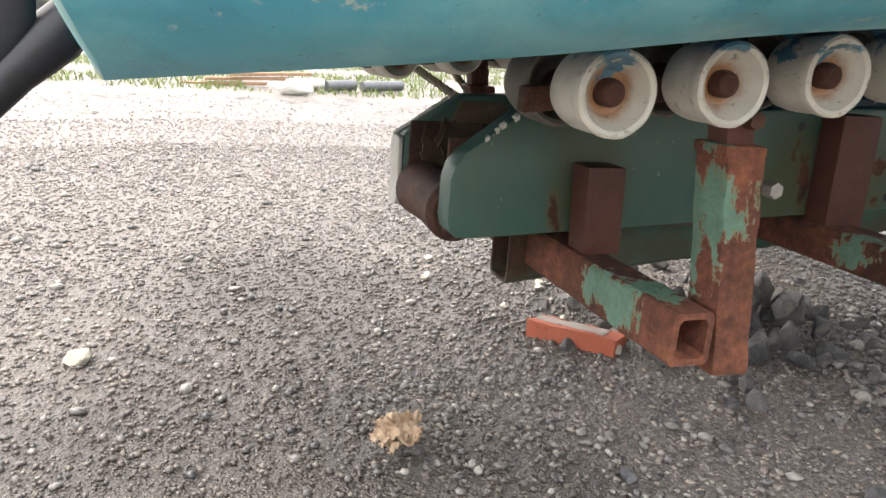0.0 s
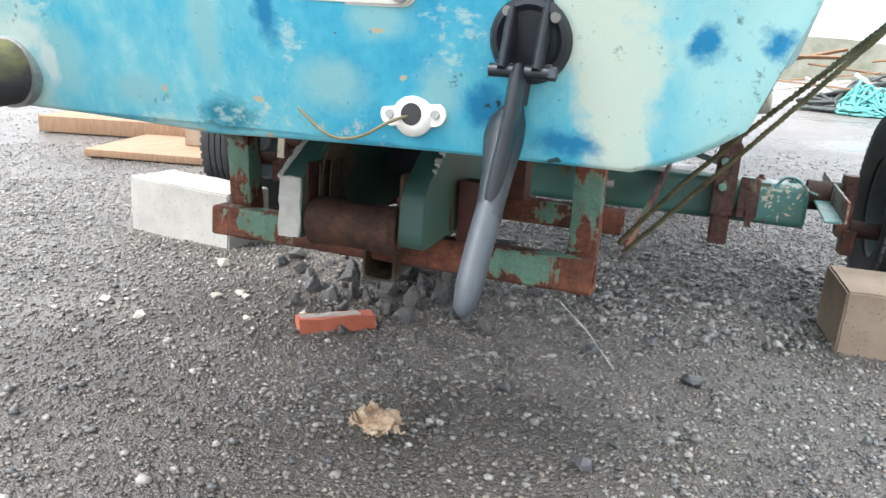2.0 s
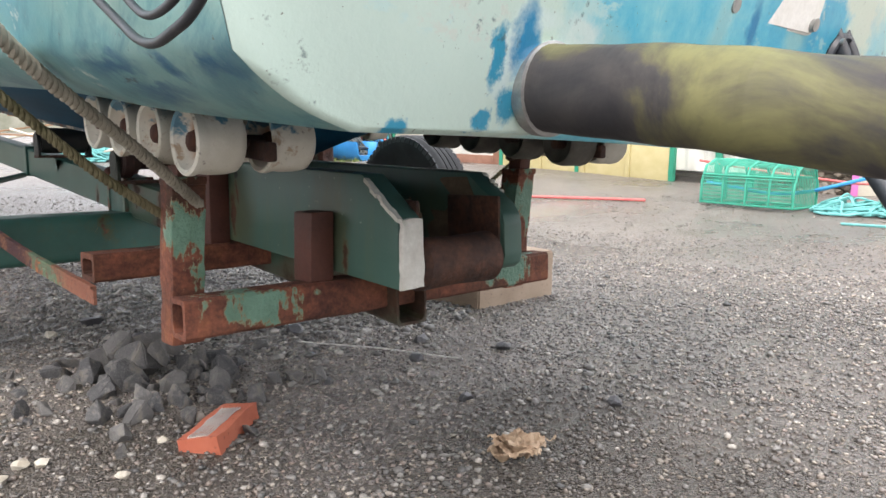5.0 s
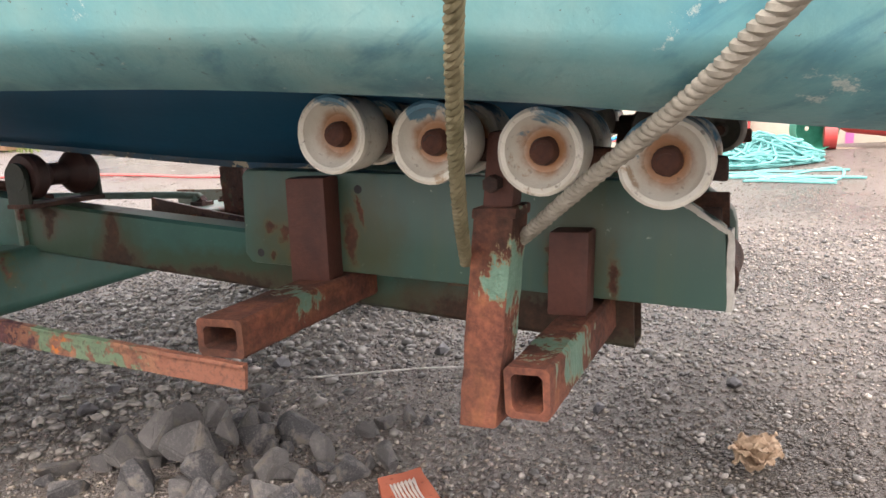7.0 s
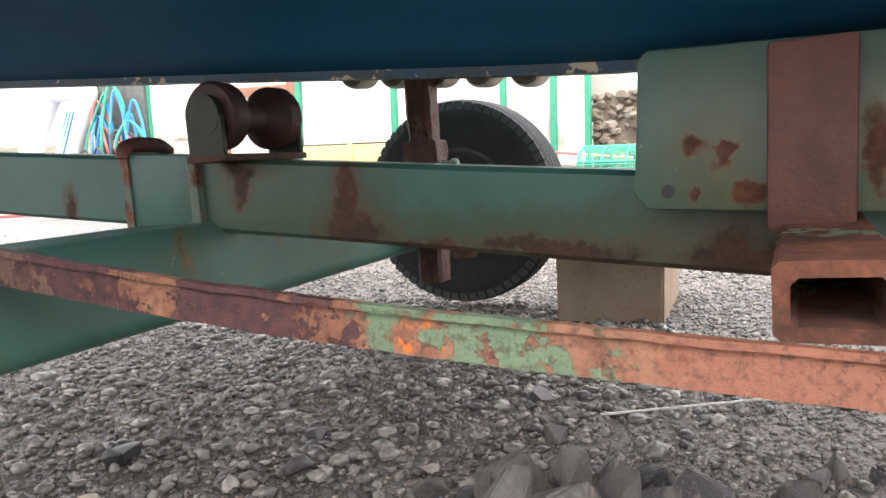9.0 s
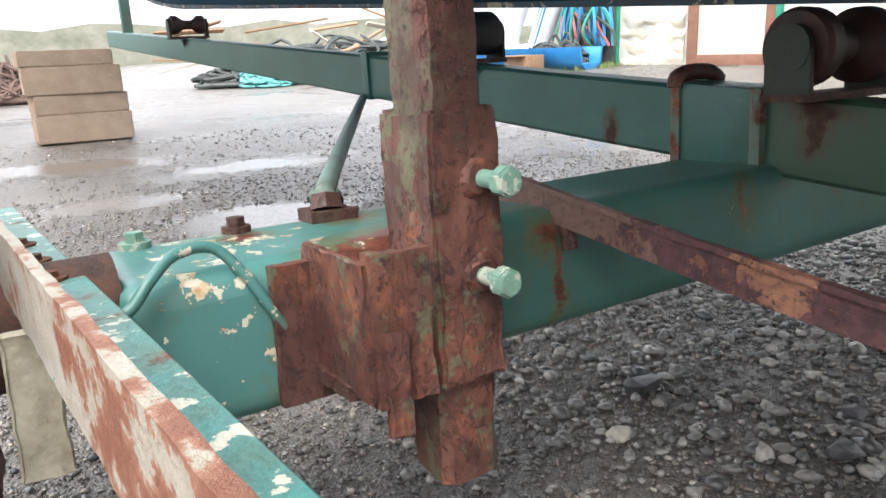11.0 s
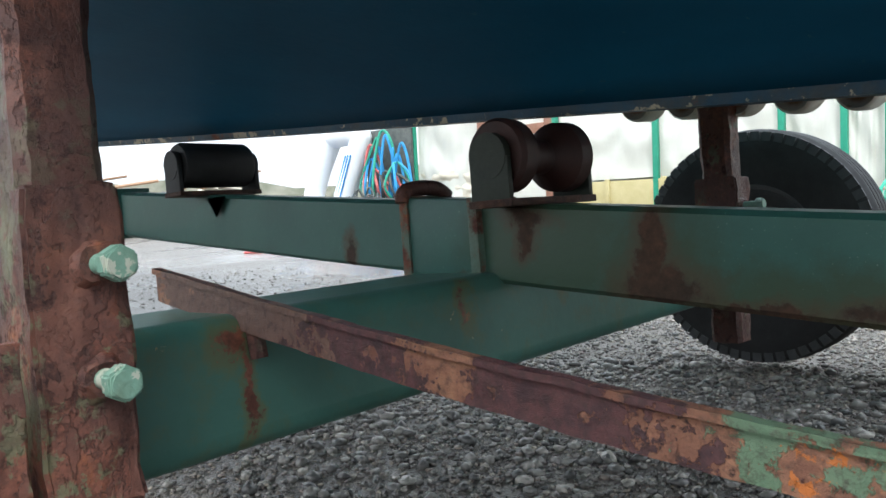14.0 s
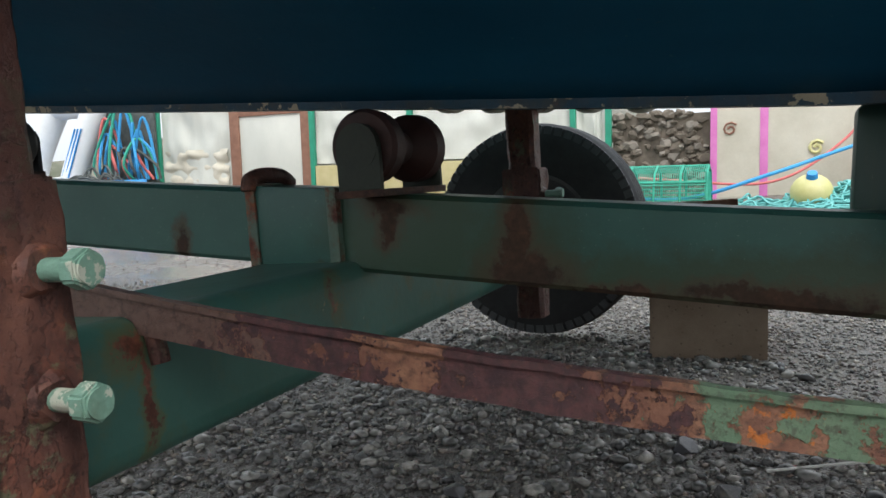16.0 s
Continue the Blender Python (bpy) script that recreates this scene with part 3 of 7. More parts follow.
def stained_spine():
    """Dark green paint with rust spots where brackets sit, and a rusted lower edge aft."""
    m = Nodes("dark_green_spine_paint", 0.42)
    p = m.mix(m.ramp(m.noise(4, 7, 0.65), (0.35, 0.0), (0.7, 1.0)), (0.036, 0.122, 0.100), (0.024, 0.088, 0.073))
    p = m.mix(m.ramp(m.noise(260, 2), (0.68, 0.0), (0.74, 0.5)), p, (0.22, 0.33, 0.28))
    rust = rust_colour(m, BROWN)
    wob = m.noise(16, 8, 0.7)
    total = m.spots((0, 1.6, 0), [(-0.04, 1.225, 0.425, 0.1, 0.085, 0.045), (-0.04, 1.237, 0.49, 0.1, 0.035, 0.08), (-0.04, 1.46, 0.545, 0.1, 0.06, 0.022), (-0.04, 1.46, 0.515, 0.1, 0.025, 0.045), (-0.04, 1.935, 0.50, 0.1, 0.026, 0.045), (-0.04, 0.86, 0.385, 0.1, 0.20, 0.025), (-0.04, 0.60, 0.36, 0.1, 0.14, 0.06), (-0.04, 0.10, 0.32, 0.1, 0.4, 0.07), (0, -0.10, 0.34, 0.1, 0.10, 0.12), (-0.04, 1.62, 0.43, 0.1, 0.04, 0.02), (-0.04, 1.46, 0.50, 0.1, 0.02, 0.04), (-0.04, 1.10, 0.39, 0.1, 0.14, 0.018), (-0.04, 0.80, 0.375, 0.1, 0.12, 0.02)])
    olive = m.spots((0, 1.6, 0), [(-0.04, 1.42, 0.50, 0.1, 0.16, 0.10), (-0.04, 1.24, 0.45, 0.1, 0.10, 0.10), (-0.04, 0.85, 0.40, 0.1, 0.40, 0.05)])
    p = m.mix(m.ramp(m.mix(0.35, olive, wob), (0.25, 0.0), (0.60, 0.8)), p, (0.034, 0.056, 0.026))
    f = m.mix(0.45, total, wob)
    c = m.mix(m.ramp(f, (0.30, 0.0), (0.54, 0.9)), p, (0.052, 0.046, 0.022))
    mask = m.ramp(f, (0.55, 0.0), (0.66, 0.9))
    loose = m.ramp(m.mix(0.35, m.noise(7, 9, 0.7), m.noise(30, 6, 0.7)), (0.66, 0.0), (0.69, 1.0))
    c = m.mix(m.mul(mask, loose, "MAXIMUM"), c, rust)
    m.colour(c).rough(m.mix(mask, 0.42, 0.88)).bump(m.mix(mask, m.noise(90, 4), m.noise(60, 8, 0.75)), 0.18, 0.002)
    return m.mat


GREEN = painted_steel("green_steel_paint", (0.058, 0.155, 0.135), (0.04, 0.11, 0.095), 0.30, rough=0.42)
SPINE_GREEN = stained_spine()
AXLE_GREEN = axle_paint()
FRAME = frame_paint()
ANGLE = angle_flakes()
CREAM_CHIP = painted_steel("chipped_cream_paint", (0.36, 0.33, 0.25), (0.26, 0.235, 0.17), 0.42)
BARE_CHIP = painted_steel("chipped_green_and_cream_paint", (0.085, 0.245, 0.225), (0.062, 0.185, 0.165), 0.30, (0.56, 0.53, 0.43), rough=0.42)
BOARD_GREEN = board_paint()
PEELED = plain("peeled_brown_plywood", (0.055, 0.038, 0.025), (0.21, 0.155, 0.10), 16, 0.85, 0.8, stretch=(1, 0.4, 1))
BOARD_WHITE = plain("white_end_paint", (0.55, 0.53, 0.47), (0.70, 0.69, 0.63), 30, 0.6, 0.3)
RUST = rusty_iron()
DARK_RUST = dark_rust()
RED_IRON = plain("red_brown_iron", (0.058, 0.020, 0.014), (0.140, 0.048, 0.032), 9, 0.6, 0.8)
STRAP = painted_steel("strap_paint", (0.10, 0.20, 0.165), (0.06, 0.13, 0.105), 0.45)
STAY_PAINT = painted_steel("worn_green_galvanised", (0.17, 0.25, 0.22), (0.12, 0.20, 0.17), 0.25)
BAR = flaking_bar()
ROLLER = roller_plastic()
# darker copy of the roller plastic: grime, plus backlit shade put into the colour
ROLLER_SHADED = plain("shaded_grimy_roller", (0.065, 0.060, 0.050), (0.17, 0.158, 0.130), 16, 0.6, 0.3)
KEEL_WEAR = painted_steel("worn_keel_paint", (0.016, 0.07, 0.12), (0.010, 0.045, 0.085), 0.30, (0.42, 0.37, 0.27))
HUB_RUST = plain("rust_stained_hub", (0.045, 0.016, 0.011), (0.105, 0.038, 0.020), 60, 0.85, 0.6)
KEEL_RUBBER = plain("dark_red_roller", (0.022, 0.010, 0.009), (0.058, 0.020, 0.015), 20, 0.6, 0.3)
BRACKET = plain("grimy_green_bracket", (0.013, 0.022, 0.016), (0.036, 0.042, 0.028), 9, 0.6, 0.6)
BLACK_RUBBER = plain("black_rubber", (0.012, 0.012, 0.013), (0.028, 0.028, 0.030), 14, 0.6, 0.3)
TYRE = plain("weathered_tyre_rubber", (0.014, 0.014, 0.015), (0.034, 0.034, 0.036), 14, 0.75, 0.35)
DUSTY_TYRE = plain("dusty_tyre_shoulder", (0.050, 0.052, 0.055), (0.095, 0.098, 0.102), 14, 0.75, 0.35)
RIM = plain("grey_wheel_steel", (0.10, 0.11, 0.115), (0.17, 0.18, 0.19), 16, 0.5, 0.2, 0.4)
BLACK_PLASTIC = plain("black_moulded_plastic", (0.012, 0.015, 0.020), (0.022, 0.026, 0.033), 40, 0.38, 0.15)
GREY_PLASTIC = plain("grey_black_grip", (0.035, 0.043, 0.052), (0.055, 0.064, 0.075), 40, 0.5, 0.2)
WHITE_PLASTIC = plain("white_plastic", (0.62, 0.60, 0.55), (0.74, 0.73, 0.69), 25, 0.4, 0.15)
STEEL = plain("dull_steel", (0.30, 0.30, 0.29), (0.48, 0.48, 0.46), 50, 0.4, 0.2, 0.8)
BOLT_PAINT = painted_steel("painted_bolt", (0.165, 0.300, 0.235), (0.115, 0.215, 0.165), 0.16, (0.40, 0.42, 0.35))
HULL_SIDE = side_paint()
TRANSOM = transom_paint()
ANTIFOUL = antifoul()
GROUND = gravel_ground()
COARSE = stone_mix("coarse_dark_gravel", ((0.0, (0.055, 0.055, 0.055)), (0.45, (0.175, 0.168, 0.156)), (0.85, (0.31, 0.295, 0.268)), (1.0, (0.46, 0.43, 0.385))), 0.17)
PEBBLES = stone_mix("loose_gravel", GRAINS, 0.24, patchy=True)
QUARRY = quarry_stone()
TAN_BLOCK = concrete("tan_concrete_block", (0.24, 0.175, 0.125), (0.36, 0.275, 0.205))
PALE_BLOCK = concrete("pale_concrete_block", (0.34, 0.322, 0.292), (0.47, 0.452, 0.415))
BRICK = concrete("red_brick", (0.34, 0.085, 0.045), (0.46, 0.14, 0.08))
MORTAR = concrete("pale_mortar", (0.42, 0.38, 0.35), (0.58, 0.54, 0.50))
HOSE = hose_cloth()
ROPE = plain("mossy_rope", (0.085, 0.078, 0.035), (0.27, 0.235, 0.14), 24, 0.9, 0.8)
ROPE_PALE = plain("weathered_pale_rope", (0.22, 0.20, 0.16), (0.42, 0.39, 0.32), 24, 0.9, 0.8)
WOOD = plain("old_orange_wood", (0.22, 0.125, 0.070), (0.36, 0.225, 0.135), 9, 0.8, 0.4, stretch=(6, 1, 1))
DEAD_WOOD = plain("torn_dry_leaf", (0.20, 0.115, 0.060), (0.54, 0.42, 0.30), 26, 0.85, 0.8)


# ---- building helpers ----
def P(x, y, z):
    """Plan place to world place."""
    return PLAN @ Vector((x, y, z))


def thing(name, at, label, category, group="", kind=""):
    ob = tagged(new(name), label, category, group, kind)
    ob.empty_display_size = 0.1
    ob.location = P(*at)
    return ob


def home(ob):
    while ob.parent:
        ob = ob.parent
    return ob.location


def part(name, bm, material, parent, label="", world=False):
    """Links a bmesh, drawn in plan coordinates (or in world metres), as one mesh under a thing or part."""
    if not world:
        bmesh.ops.transform(bm, matrix=PLAN, verts=bm.verts)
    bmesh.ops.translate(bm, verts=bm.verts, vec=-home(parent))
    me = bpy.data.meshes.new(name)
    bm.to_mesh(me)
    bm.free()
    me.materials.append(material)
    ob = new(name, me)
    ob.parent = parent
    if label:
        ob["label"] = label
    return ob


def single(name, bm, material, label, category, group="", kind="", world=False, at=None):
    """A thing that is one mesh, with its origin at its own base."""
    if not world:
        bmesh.ops.transform(bm, matrix=PLAN, verts=bm.verts)
    lo = [min(v.co[k] for v in bm.verts) for k in range(3)]
    hi = [max(v.co[k] for v in bm.verts) for k in range(3)]
    base = Vector(((lo[0] + hi[0]) / 2, (lo[1] + hi[1]) / 2, lo[2]))
    bmesh.ops.translate(bm, verts=bm.verts, vec=-base)
    me = bpy.data.meshes.new(name)
    bm.to_mesh(me)
    bm.free()
    me.materials.append(material)
    ob = tagged(new(name, me), label, category, group, kind)
    ob.location = base
    return ob


def smooth_faces(bm, limit=35):
    for f in bm.faces:
        f.smooth = True
    for e in bm.edges:
        if len(e.link_faces) == 2 and e.calc_face_angle(0) > radians(limit):
            e.smooth = False
    return bm


def bevel(bm, w, seg=2):
    bmesh.ops.bevel(bm, geom=[e for e in bm.edges], offset=w, segments=seg, profile=0.6, affect="EDGES", clamp_overlap=True)
    return bm


def box(x0, x1, y0, y1, z0, z1, w=0.004):
    bm = bmesh.new()
    bmesh.ops.create_cube(bm, size=1)
    for v in bm.verts:
        v.co = Vector(((x0, x1)[v.co.x > 0], (y0, y1)[v.co.y > 0], (z0, z1)[v.co.z > 0]))
    if w:
        bevel(bm, w)
    return smooth_faces(bm)


def shear(bm, k, y0=0.0):
    for v in bm.verts:
        v.co.z += k * (v.co.y - y0)
    return bm


def frame_to(d):
    return Vector(d).to_track_quat("Z", "Y").to_matrix().to_4x4()


def rod(p0, p1, r0, r1=None, seg=16, w=0.0):
    """A round bar between two places."""
    p0, p1 = Vector(p0), Vector(p1)
    bm = bmesh.new()
    bmesh.ops.create_cone(bm, cap_ends=True, segments=seg, radius1=r0, radius2=r0 if r1 is None else r1, depth=(p1 - p0).length)
    if w:
        bmesh.ops.bevel(bm, geom=[e for e in bm.edges if len(e.link_faces) == 2 and e.calc_face_angle(0) > 1], offset=w, segments=2, affect="EDGES")
    bmesh.ops.transform(bm, matrix=Matrix.Translation((p0 + p1) / 2) @ frame_to(p1 - p0), verts=bm.verts)
    return smooth_faces(bm)


def lathe(profile, at, axis, seg=28):
    """Turns (radius, along) pairs round an axis."""
    m = Matrix.Translation(at) @ frame_to(axis)
    bm = bmesh.new()
    rings = []
    for r, h in profile:
        if r < 1e-5:
            rings.append([bm.verts.new(m @ Vector((0, 0, h)))] * seg)
        else:
            rings.append([bm.verts.new(m @ Vector((r * math.cos(a), r * math.sin(a), h))) for a in (2 * math.pi * k / seg for k in range(seg))])
    for a, b in zip(rings, rings[1:]):
        for k in range(seg):
            q = []
            for v in (a[k], a[(k + 1) % seg], b[(k + 1) % seg], b[k]):
                if v not in q:
                    q.append(v)
            if len(q) > 2:
                bm.faces.new(q)
    bmesh.ops.recalc_face_normals(bm, faces=bm.faces)
    return smooth_faces(bm)


def sweep(points, r, seg=10, closed_ends=True):
    """A round tube along points; r is one radius or one for each point."""
    pts = [Vector(p) for p in points]
    rs = [r] * len(pts) if isinstance(r, (int, float)) else r
    bm = bmesh.new()
    rings = []
    side = None
    for i, p in enumerate(pts):
        d = (pts[min(i + 1, len(pts) - 1)] - pts[max(i - 1, 0)]).normalized()
        if side is None:
            side = d.orthogonal().normalized()
        side = (side - d * side.dot(d)).normalized()
        up = d.cross(side)
        rings.append([bm.verts.new(p + rs[i] * (math.cos(a) * side + math.sin(a) * up)) for a in (2 * math.pi * k / seg for k in range(seg))])
    for a, b in zip(rings, rings[1:]):
        for k in range(seg):
            bm.faces.new((a[k], a[(k + 1) % seg], b[(k + 1) % seg], b[k]))
    if closed_ends:
        bm.faces.new(rings[0][::-1])
        bm.faces.new(rings[-1])
    bmesh.ops.recalc_face_normals(bm, faces=bm.faces)
    return smooth_faces(bm, 50)


def curve_points(ctrl, n=24):
    """A smooth line through control places."""
    c = [Vector(p) for p in ctrl]
    c = [2 * c[0] - c[1], *c, 2 * c[-1] - c[-2]]
    out = []
    for i in range(1, len(c) - 2):
        for k in range(n):
            t = k / n
            a, b, d, e = c[i - 1], c[i], c[i + 1], c[i + 2]
            out.append(0.5 * (2 * b + (d - a) * t + (2 * a - 5 * b + 4 * d - e) * t * t + (3 * b - a - 3 * d + e) * t ** 3))
    out.append(c[-2])
    return out


def merge(*bms):
    """Several bmeshes as one."""
    out = bmesh.new()
    for b in bms:
        me = bpy.data.meshes.new("tmp")
        b.to_mesh(me)
        b.free()
        out.from_mesh(me)
        bpy.data.meshes.remove(me)
    return out


def twisted_rope(points, r, pitch, strands=3):
    """A laid rope: strands wound round a line."""
    pts = [Vector(p) for p in points]
    made = []
    for s in range(strands):
        line, run = [], 0.0
        side = None
        for i, p in enumerate(pts):
            d = (pts[min(i + 1, len(pts) - 1)] - pts[max(i - 1, 0)]).normalized()
            if side is None:
                side = d.orthogonal().normalized()
            side = (side - d * side.dot(d)).normalized()
            if i:
                run += (p - pts[i - 1]).length
            a = 2 * math.pi * (run / pitch + s / strands)
            line.append(p + r * 0.52 * (math.cos(a) * side + math.sin(a) * d.cross(side)))
        made.append(sweep(line, r * 0.56, 7))
    return merge(*made)


def hollow(x0, x1, y0, y1, z0, z1, wall=0.006, axis=0, w=0.006):
    """A square tube with open ends."""
    lo, hi = (x0, y0, z0), (x1, y1, z1)
    u, v = [k for k in range(3) if k != axis]
    bm = bmesh.new()

    def ring(a, inset):
        pts = []
        for su, sv in ((0, 0), (1, 0), (1, 1), (0, 1)):
            for cu, cv in (((0, 1), (1, 0)) if su == sv else ((1, 0), (0, 1))):
                p = [0, 0, 0]
                p[axis] = a
                p[u] = (lo[u] + inset, hi[u] - inset)[su] + cu * w * (1 - 2 * su)
                p[v] = (lo[v] + inset, hi[v] - inset)[sv] + cv * w * (1 - 2 * sv)
                pts.append(bm.verts.new(p))
        return pts

    a, b = lo[axis], hi[axis]
    rings = [ring(a, 0), ring(b, 0), ring(b, wall), ring(a, wall)]
    for p, q in zip(rings, rings[1:] + rings[:1]):
        for k in range(8):
            bm.faces.new((p[k], p[(k + 1) % 8], q[(k + 1) % 8], q[k]))
    bmesh.ops.recalc_face_normals(bm, faces=bm.faces)
    return smooth_faces(bm)


def dent(bm, amount, scale, seed=0):
    """Pushes the vertices about to break straight lines."""
    off = Vector((seed * 7.3, seed * 3.1, seed * 5.7))
    for v in bm.verts:
        v.co += amount * noise.noise_vector(v.co * scale + off)
    return bm


def stone(at, size, seed, sub=2, rough=0.32, points=20, limit=12):
    """A broken stone: the hull of scattered points, its edges a little worn."""
    rnd = random.Random(seed)
    bm = bmesh.new()
    for _ in range(points):
        p = Vector((rnd.gauss(0, 1), rnd.gauss(0, 1), rnd.gauss(0, 1))).normalized()
        bm.verts.new(p * rnd.uniform(0.82, 1.06))
    bmesh.ops.convex_hull(bm, input=bm.verts[:])
    bmesh.ops.delete(bm, geom=[v for v in bm.verts if not v.link_faces], context="VERTS")
    if sub > 1:
        bmesh.ops.bevel(bm, geom=bm.edges[:], offset=0.05, segments=2, affect="EDGES", clamp_overlap=True)
        bmesh.ops.triangulate(bm, faces=bm.faces[:])
        bmesh.ops.subdivide_edges(bm, edges=[e for e in bm.edges if e.calc_length() > 0.35], cuts=2)
        bmesh.ops.triangulate(bm, faces=bm.faces[:])
        for v in bm.verts:
            v.co += rough * 0.10 * noise.noise_vector(v.co * 3.1 + Vector((seed, 0, 0)))
    turn = Euler((rnd.uniform(0, 6), rnd.uniform(0, 6), rnd.uniform(0, 6))).to_matrix().to_4x4()
    bmesh.ops.transform(bm, matrix=Matrix.Translation(at) @ Matrix.Diagonal((*size, 1)) @ turn, verts=bm.verts)
    bmesh.ops.recalc_face_normals(bm, faces=bm.faces)
    return smooth_faces(bm, limit)


# ---- ground ----
HEIGHTS = ((-4000, 0.09), (-2.2, 0.09), (1.6, -0.078), (3.2, -0.05), (6.0, 0.02), (40, 0.05), (4000, 0.05))


def ground_z(x, y):
    """The yard's height in world metres: a slight fall under the trailer, a silt mound by the stone pile."""
    for (a, h), (b, g) in zip(HEIGHTS, HEIGHTS[1:]):
        if a <= y <= b:
            z = h + (g - h) * (y - a) / (b - a)
            break
    t = min(max((x - 3.0) / 3.5, 0), 1)
    z += 0.22 * t * t * (3 - 2 * t)
    z += 0.035 * math.exp(-(((x + 0.45) / 0.42) ** 2 + ((y - 0.70) / 0.36) ** 2))
    near = 1 / (1 + (x * x + y * y) / 60)
    return z + near * (0.010 * noise.noise(Vector((x * 0.9, y * 0.9, 0))) + 0.004 * noise.noise(Vector((x * 4, y * 4, 3))))


def spread(step, half, reach):
    v, s = [k * step for k in range(int(half / step) + 1)], step
    while v[-1] < reach:
        s *= 1.22
        v.append(v[-1] + s)
    return [-a for a in v[:0:-1]] + v


def build_ground():
    xs, ys = spread(0.05, 3.0, 420), spread(0.05, 3.2, 420)
    verts = [(x, y, ground_z(x, y)) for y in ys for x in xs]
    n = len(xs)
    faces = [(r * n + c, r * n + c + 1, r * n + n + c + 1, r * n + n + c) for r in range(len(ys) - 1) for c in range(n - 1)]
    me = bpy.data.meshes.new("ground")
    me.from_pydata(verts, [], faces)
    me.polygons.foreach_set("use_smooth", [True] * len(faces))
    me.materials.append(GROUND)
    tagged(new("ground", me), "wet grey gravel yard with silt patches", "ground", kind="structure")


build_ground()


def build_pebbles(name, count, radius, sizes, material, label, seed, ball=True, power=0.62, centre=(-0.15, 0.1)):
    """Loose gravel lying on the yard, one mesh; rounded stones or small sharp chips."""
    rng = np.random.default_rng(seed)
    form = bmesh.new()
    if ball:
        bmesh.ops.create_icosphere(form, subdivisions=1, radius=1)
    else:
        vs = [form.verts.new(c) for c in ((1, 0, 0), (-1, 0, 0), (0, 1, 0), (0, -1, 0), (0, 0, 1), (0, 0, -1))]
        bmesh.ops.convex_hull(form, input=vs)
    form.verts.index_update()
    base = np.array([v.co[:] for v in form.verts])
    tri = np.array([[v.index for v in f.verts] for f in form.faces])
    form.free()
    r = radius * rng.random(count) ** power
    a = rng.random(count) * 2 * np.pi
    cx, cy = r * np.cos(a) + centre[0], r * np.sin(a) + centre[1]
    dry = np.ones(count, bool)
    for px, py, pz, rx, ry, rz in POOLS:
        c = P(px, py, 0)
        dry &= ((cx - c.x) / (rx * U)) ** 2 + ((cy - c.y) / (ry * U)) ** 2 > 0.55
    cx, cy, r = cx[dry], cy[dry], r[dry]
    count = len(cx)
    size = sizes[0] + (sizes[1] - sizes[0]) * rng.random(count) ** 3
    size *= 1 + 0.14 * r
    vs = base[None] * (1 + (0.20 if ball else 0.30) * rng.standard_normal((count, len(base), 1)).clip(-1.2, 1.2))
    if not ball:
        vs = vs + 0.28 * rng.standard_normal(vs.shape).clip(-1.2, 1.2)
    vs = vs * (size[:, None] * (0.7 + 0.6 * rng.random((count, 3))))[:, None] * np.array([1, 1, 0.62])
    t = rng.random(count) * 6.28
    c, s = np.cos(t)[:, None], np.sin(t)[:, None]
    x = vs[:, :, 0] * c - vs[:, :, 1] * s + cx[:, None]
    y = vs[:, :, 0] * s + vs[:, :, 1] * c + cy[:, None]
    z = vs[:, :, 2] + np.array([ground_z(p, q) for p, q in zip(cx, cy)])[:, None] + 0.32 * size[:, None]
    co = np.stack([x, y, z], -1).reshape(-1, 3)
    fs = (tri[None] + (np.arange(count) * len(base))[:, None, None]).reshape(-1, 3)
    me = bpy.data.meshes.new(name)
    me.from_pydata(co.tolist(), [], fs.tolist())
    me.polygons.foreach_set("use_smooth", [True] * len(fs))
    me.materials.append(material)
    tagged(new(name, me), label, "gravel", kind="stuff")


build_pebbles("loose_gravel", 70000, 3.1, (0.0028, 0.0074), PEBBLES, "rounded small grey, brown and pale gravel on the yard", 3, True, 0.56, (-0.15, -0.15))
build_pebbles("far_gravel", 26000, 6.0, (0.0032, 0.0066), PEBBLES, "scattered grey and pale gravel on the yard", 6, False, 0.7)
build_pebbles("fine_gravel", 70000, 4.2, (0.0028, 0.0062), PEBBLES, "fine grey and brown gravel on the yard", 4, False, 0.6)
build_pebbles("coarse_gravel", 8000, 1.9, (0.0035, 0.008), COARSE, "coarse dark wet gravel under the trailer", 5, True, 0.6, (0.35, 1.5))
build_pebbles("stone_chips", 2600, 0.85, (0.006, 0.018), COARSE, "broken wet grey stone chips under the trailer", 15, True, 0.6, (0.45, 1.45))
build_pebbles("yard_stones", 1500, 3.0, (0.007, 0.0135), COARSE, "scattered dark stones pressed into the yard", 16, True, 0.7, (-0.1, 0.1))


# ---- boat trailer ----
SLOPE = 0.098  # rise of the spine and keel towards the bow
trailer = thing("boat_trailer", (0, 1.6, 0), "rusty green-painted steel roller boat trailer on two wheels", "trailer")


def lean(bm, z0, k=0.13):
    for v in bm.verts:
        v.co.y -= k * (v.co.z - z0)
    return bm


def cut_up(bm, step=0.03):
    """Adds cuts along the long edges, so that dents can show."""
    for k in range(3):
        long_edges = [e for e in bm.edges if abs(e.verts[0].co[k] - e.verts[1].co[k]) > 0.5]
        if long_edges:
            bmesh.ops.subdivide_edges(bm, edges=long_edges, cuts=int(1 / step), use_grid_fill=True)
    return bm


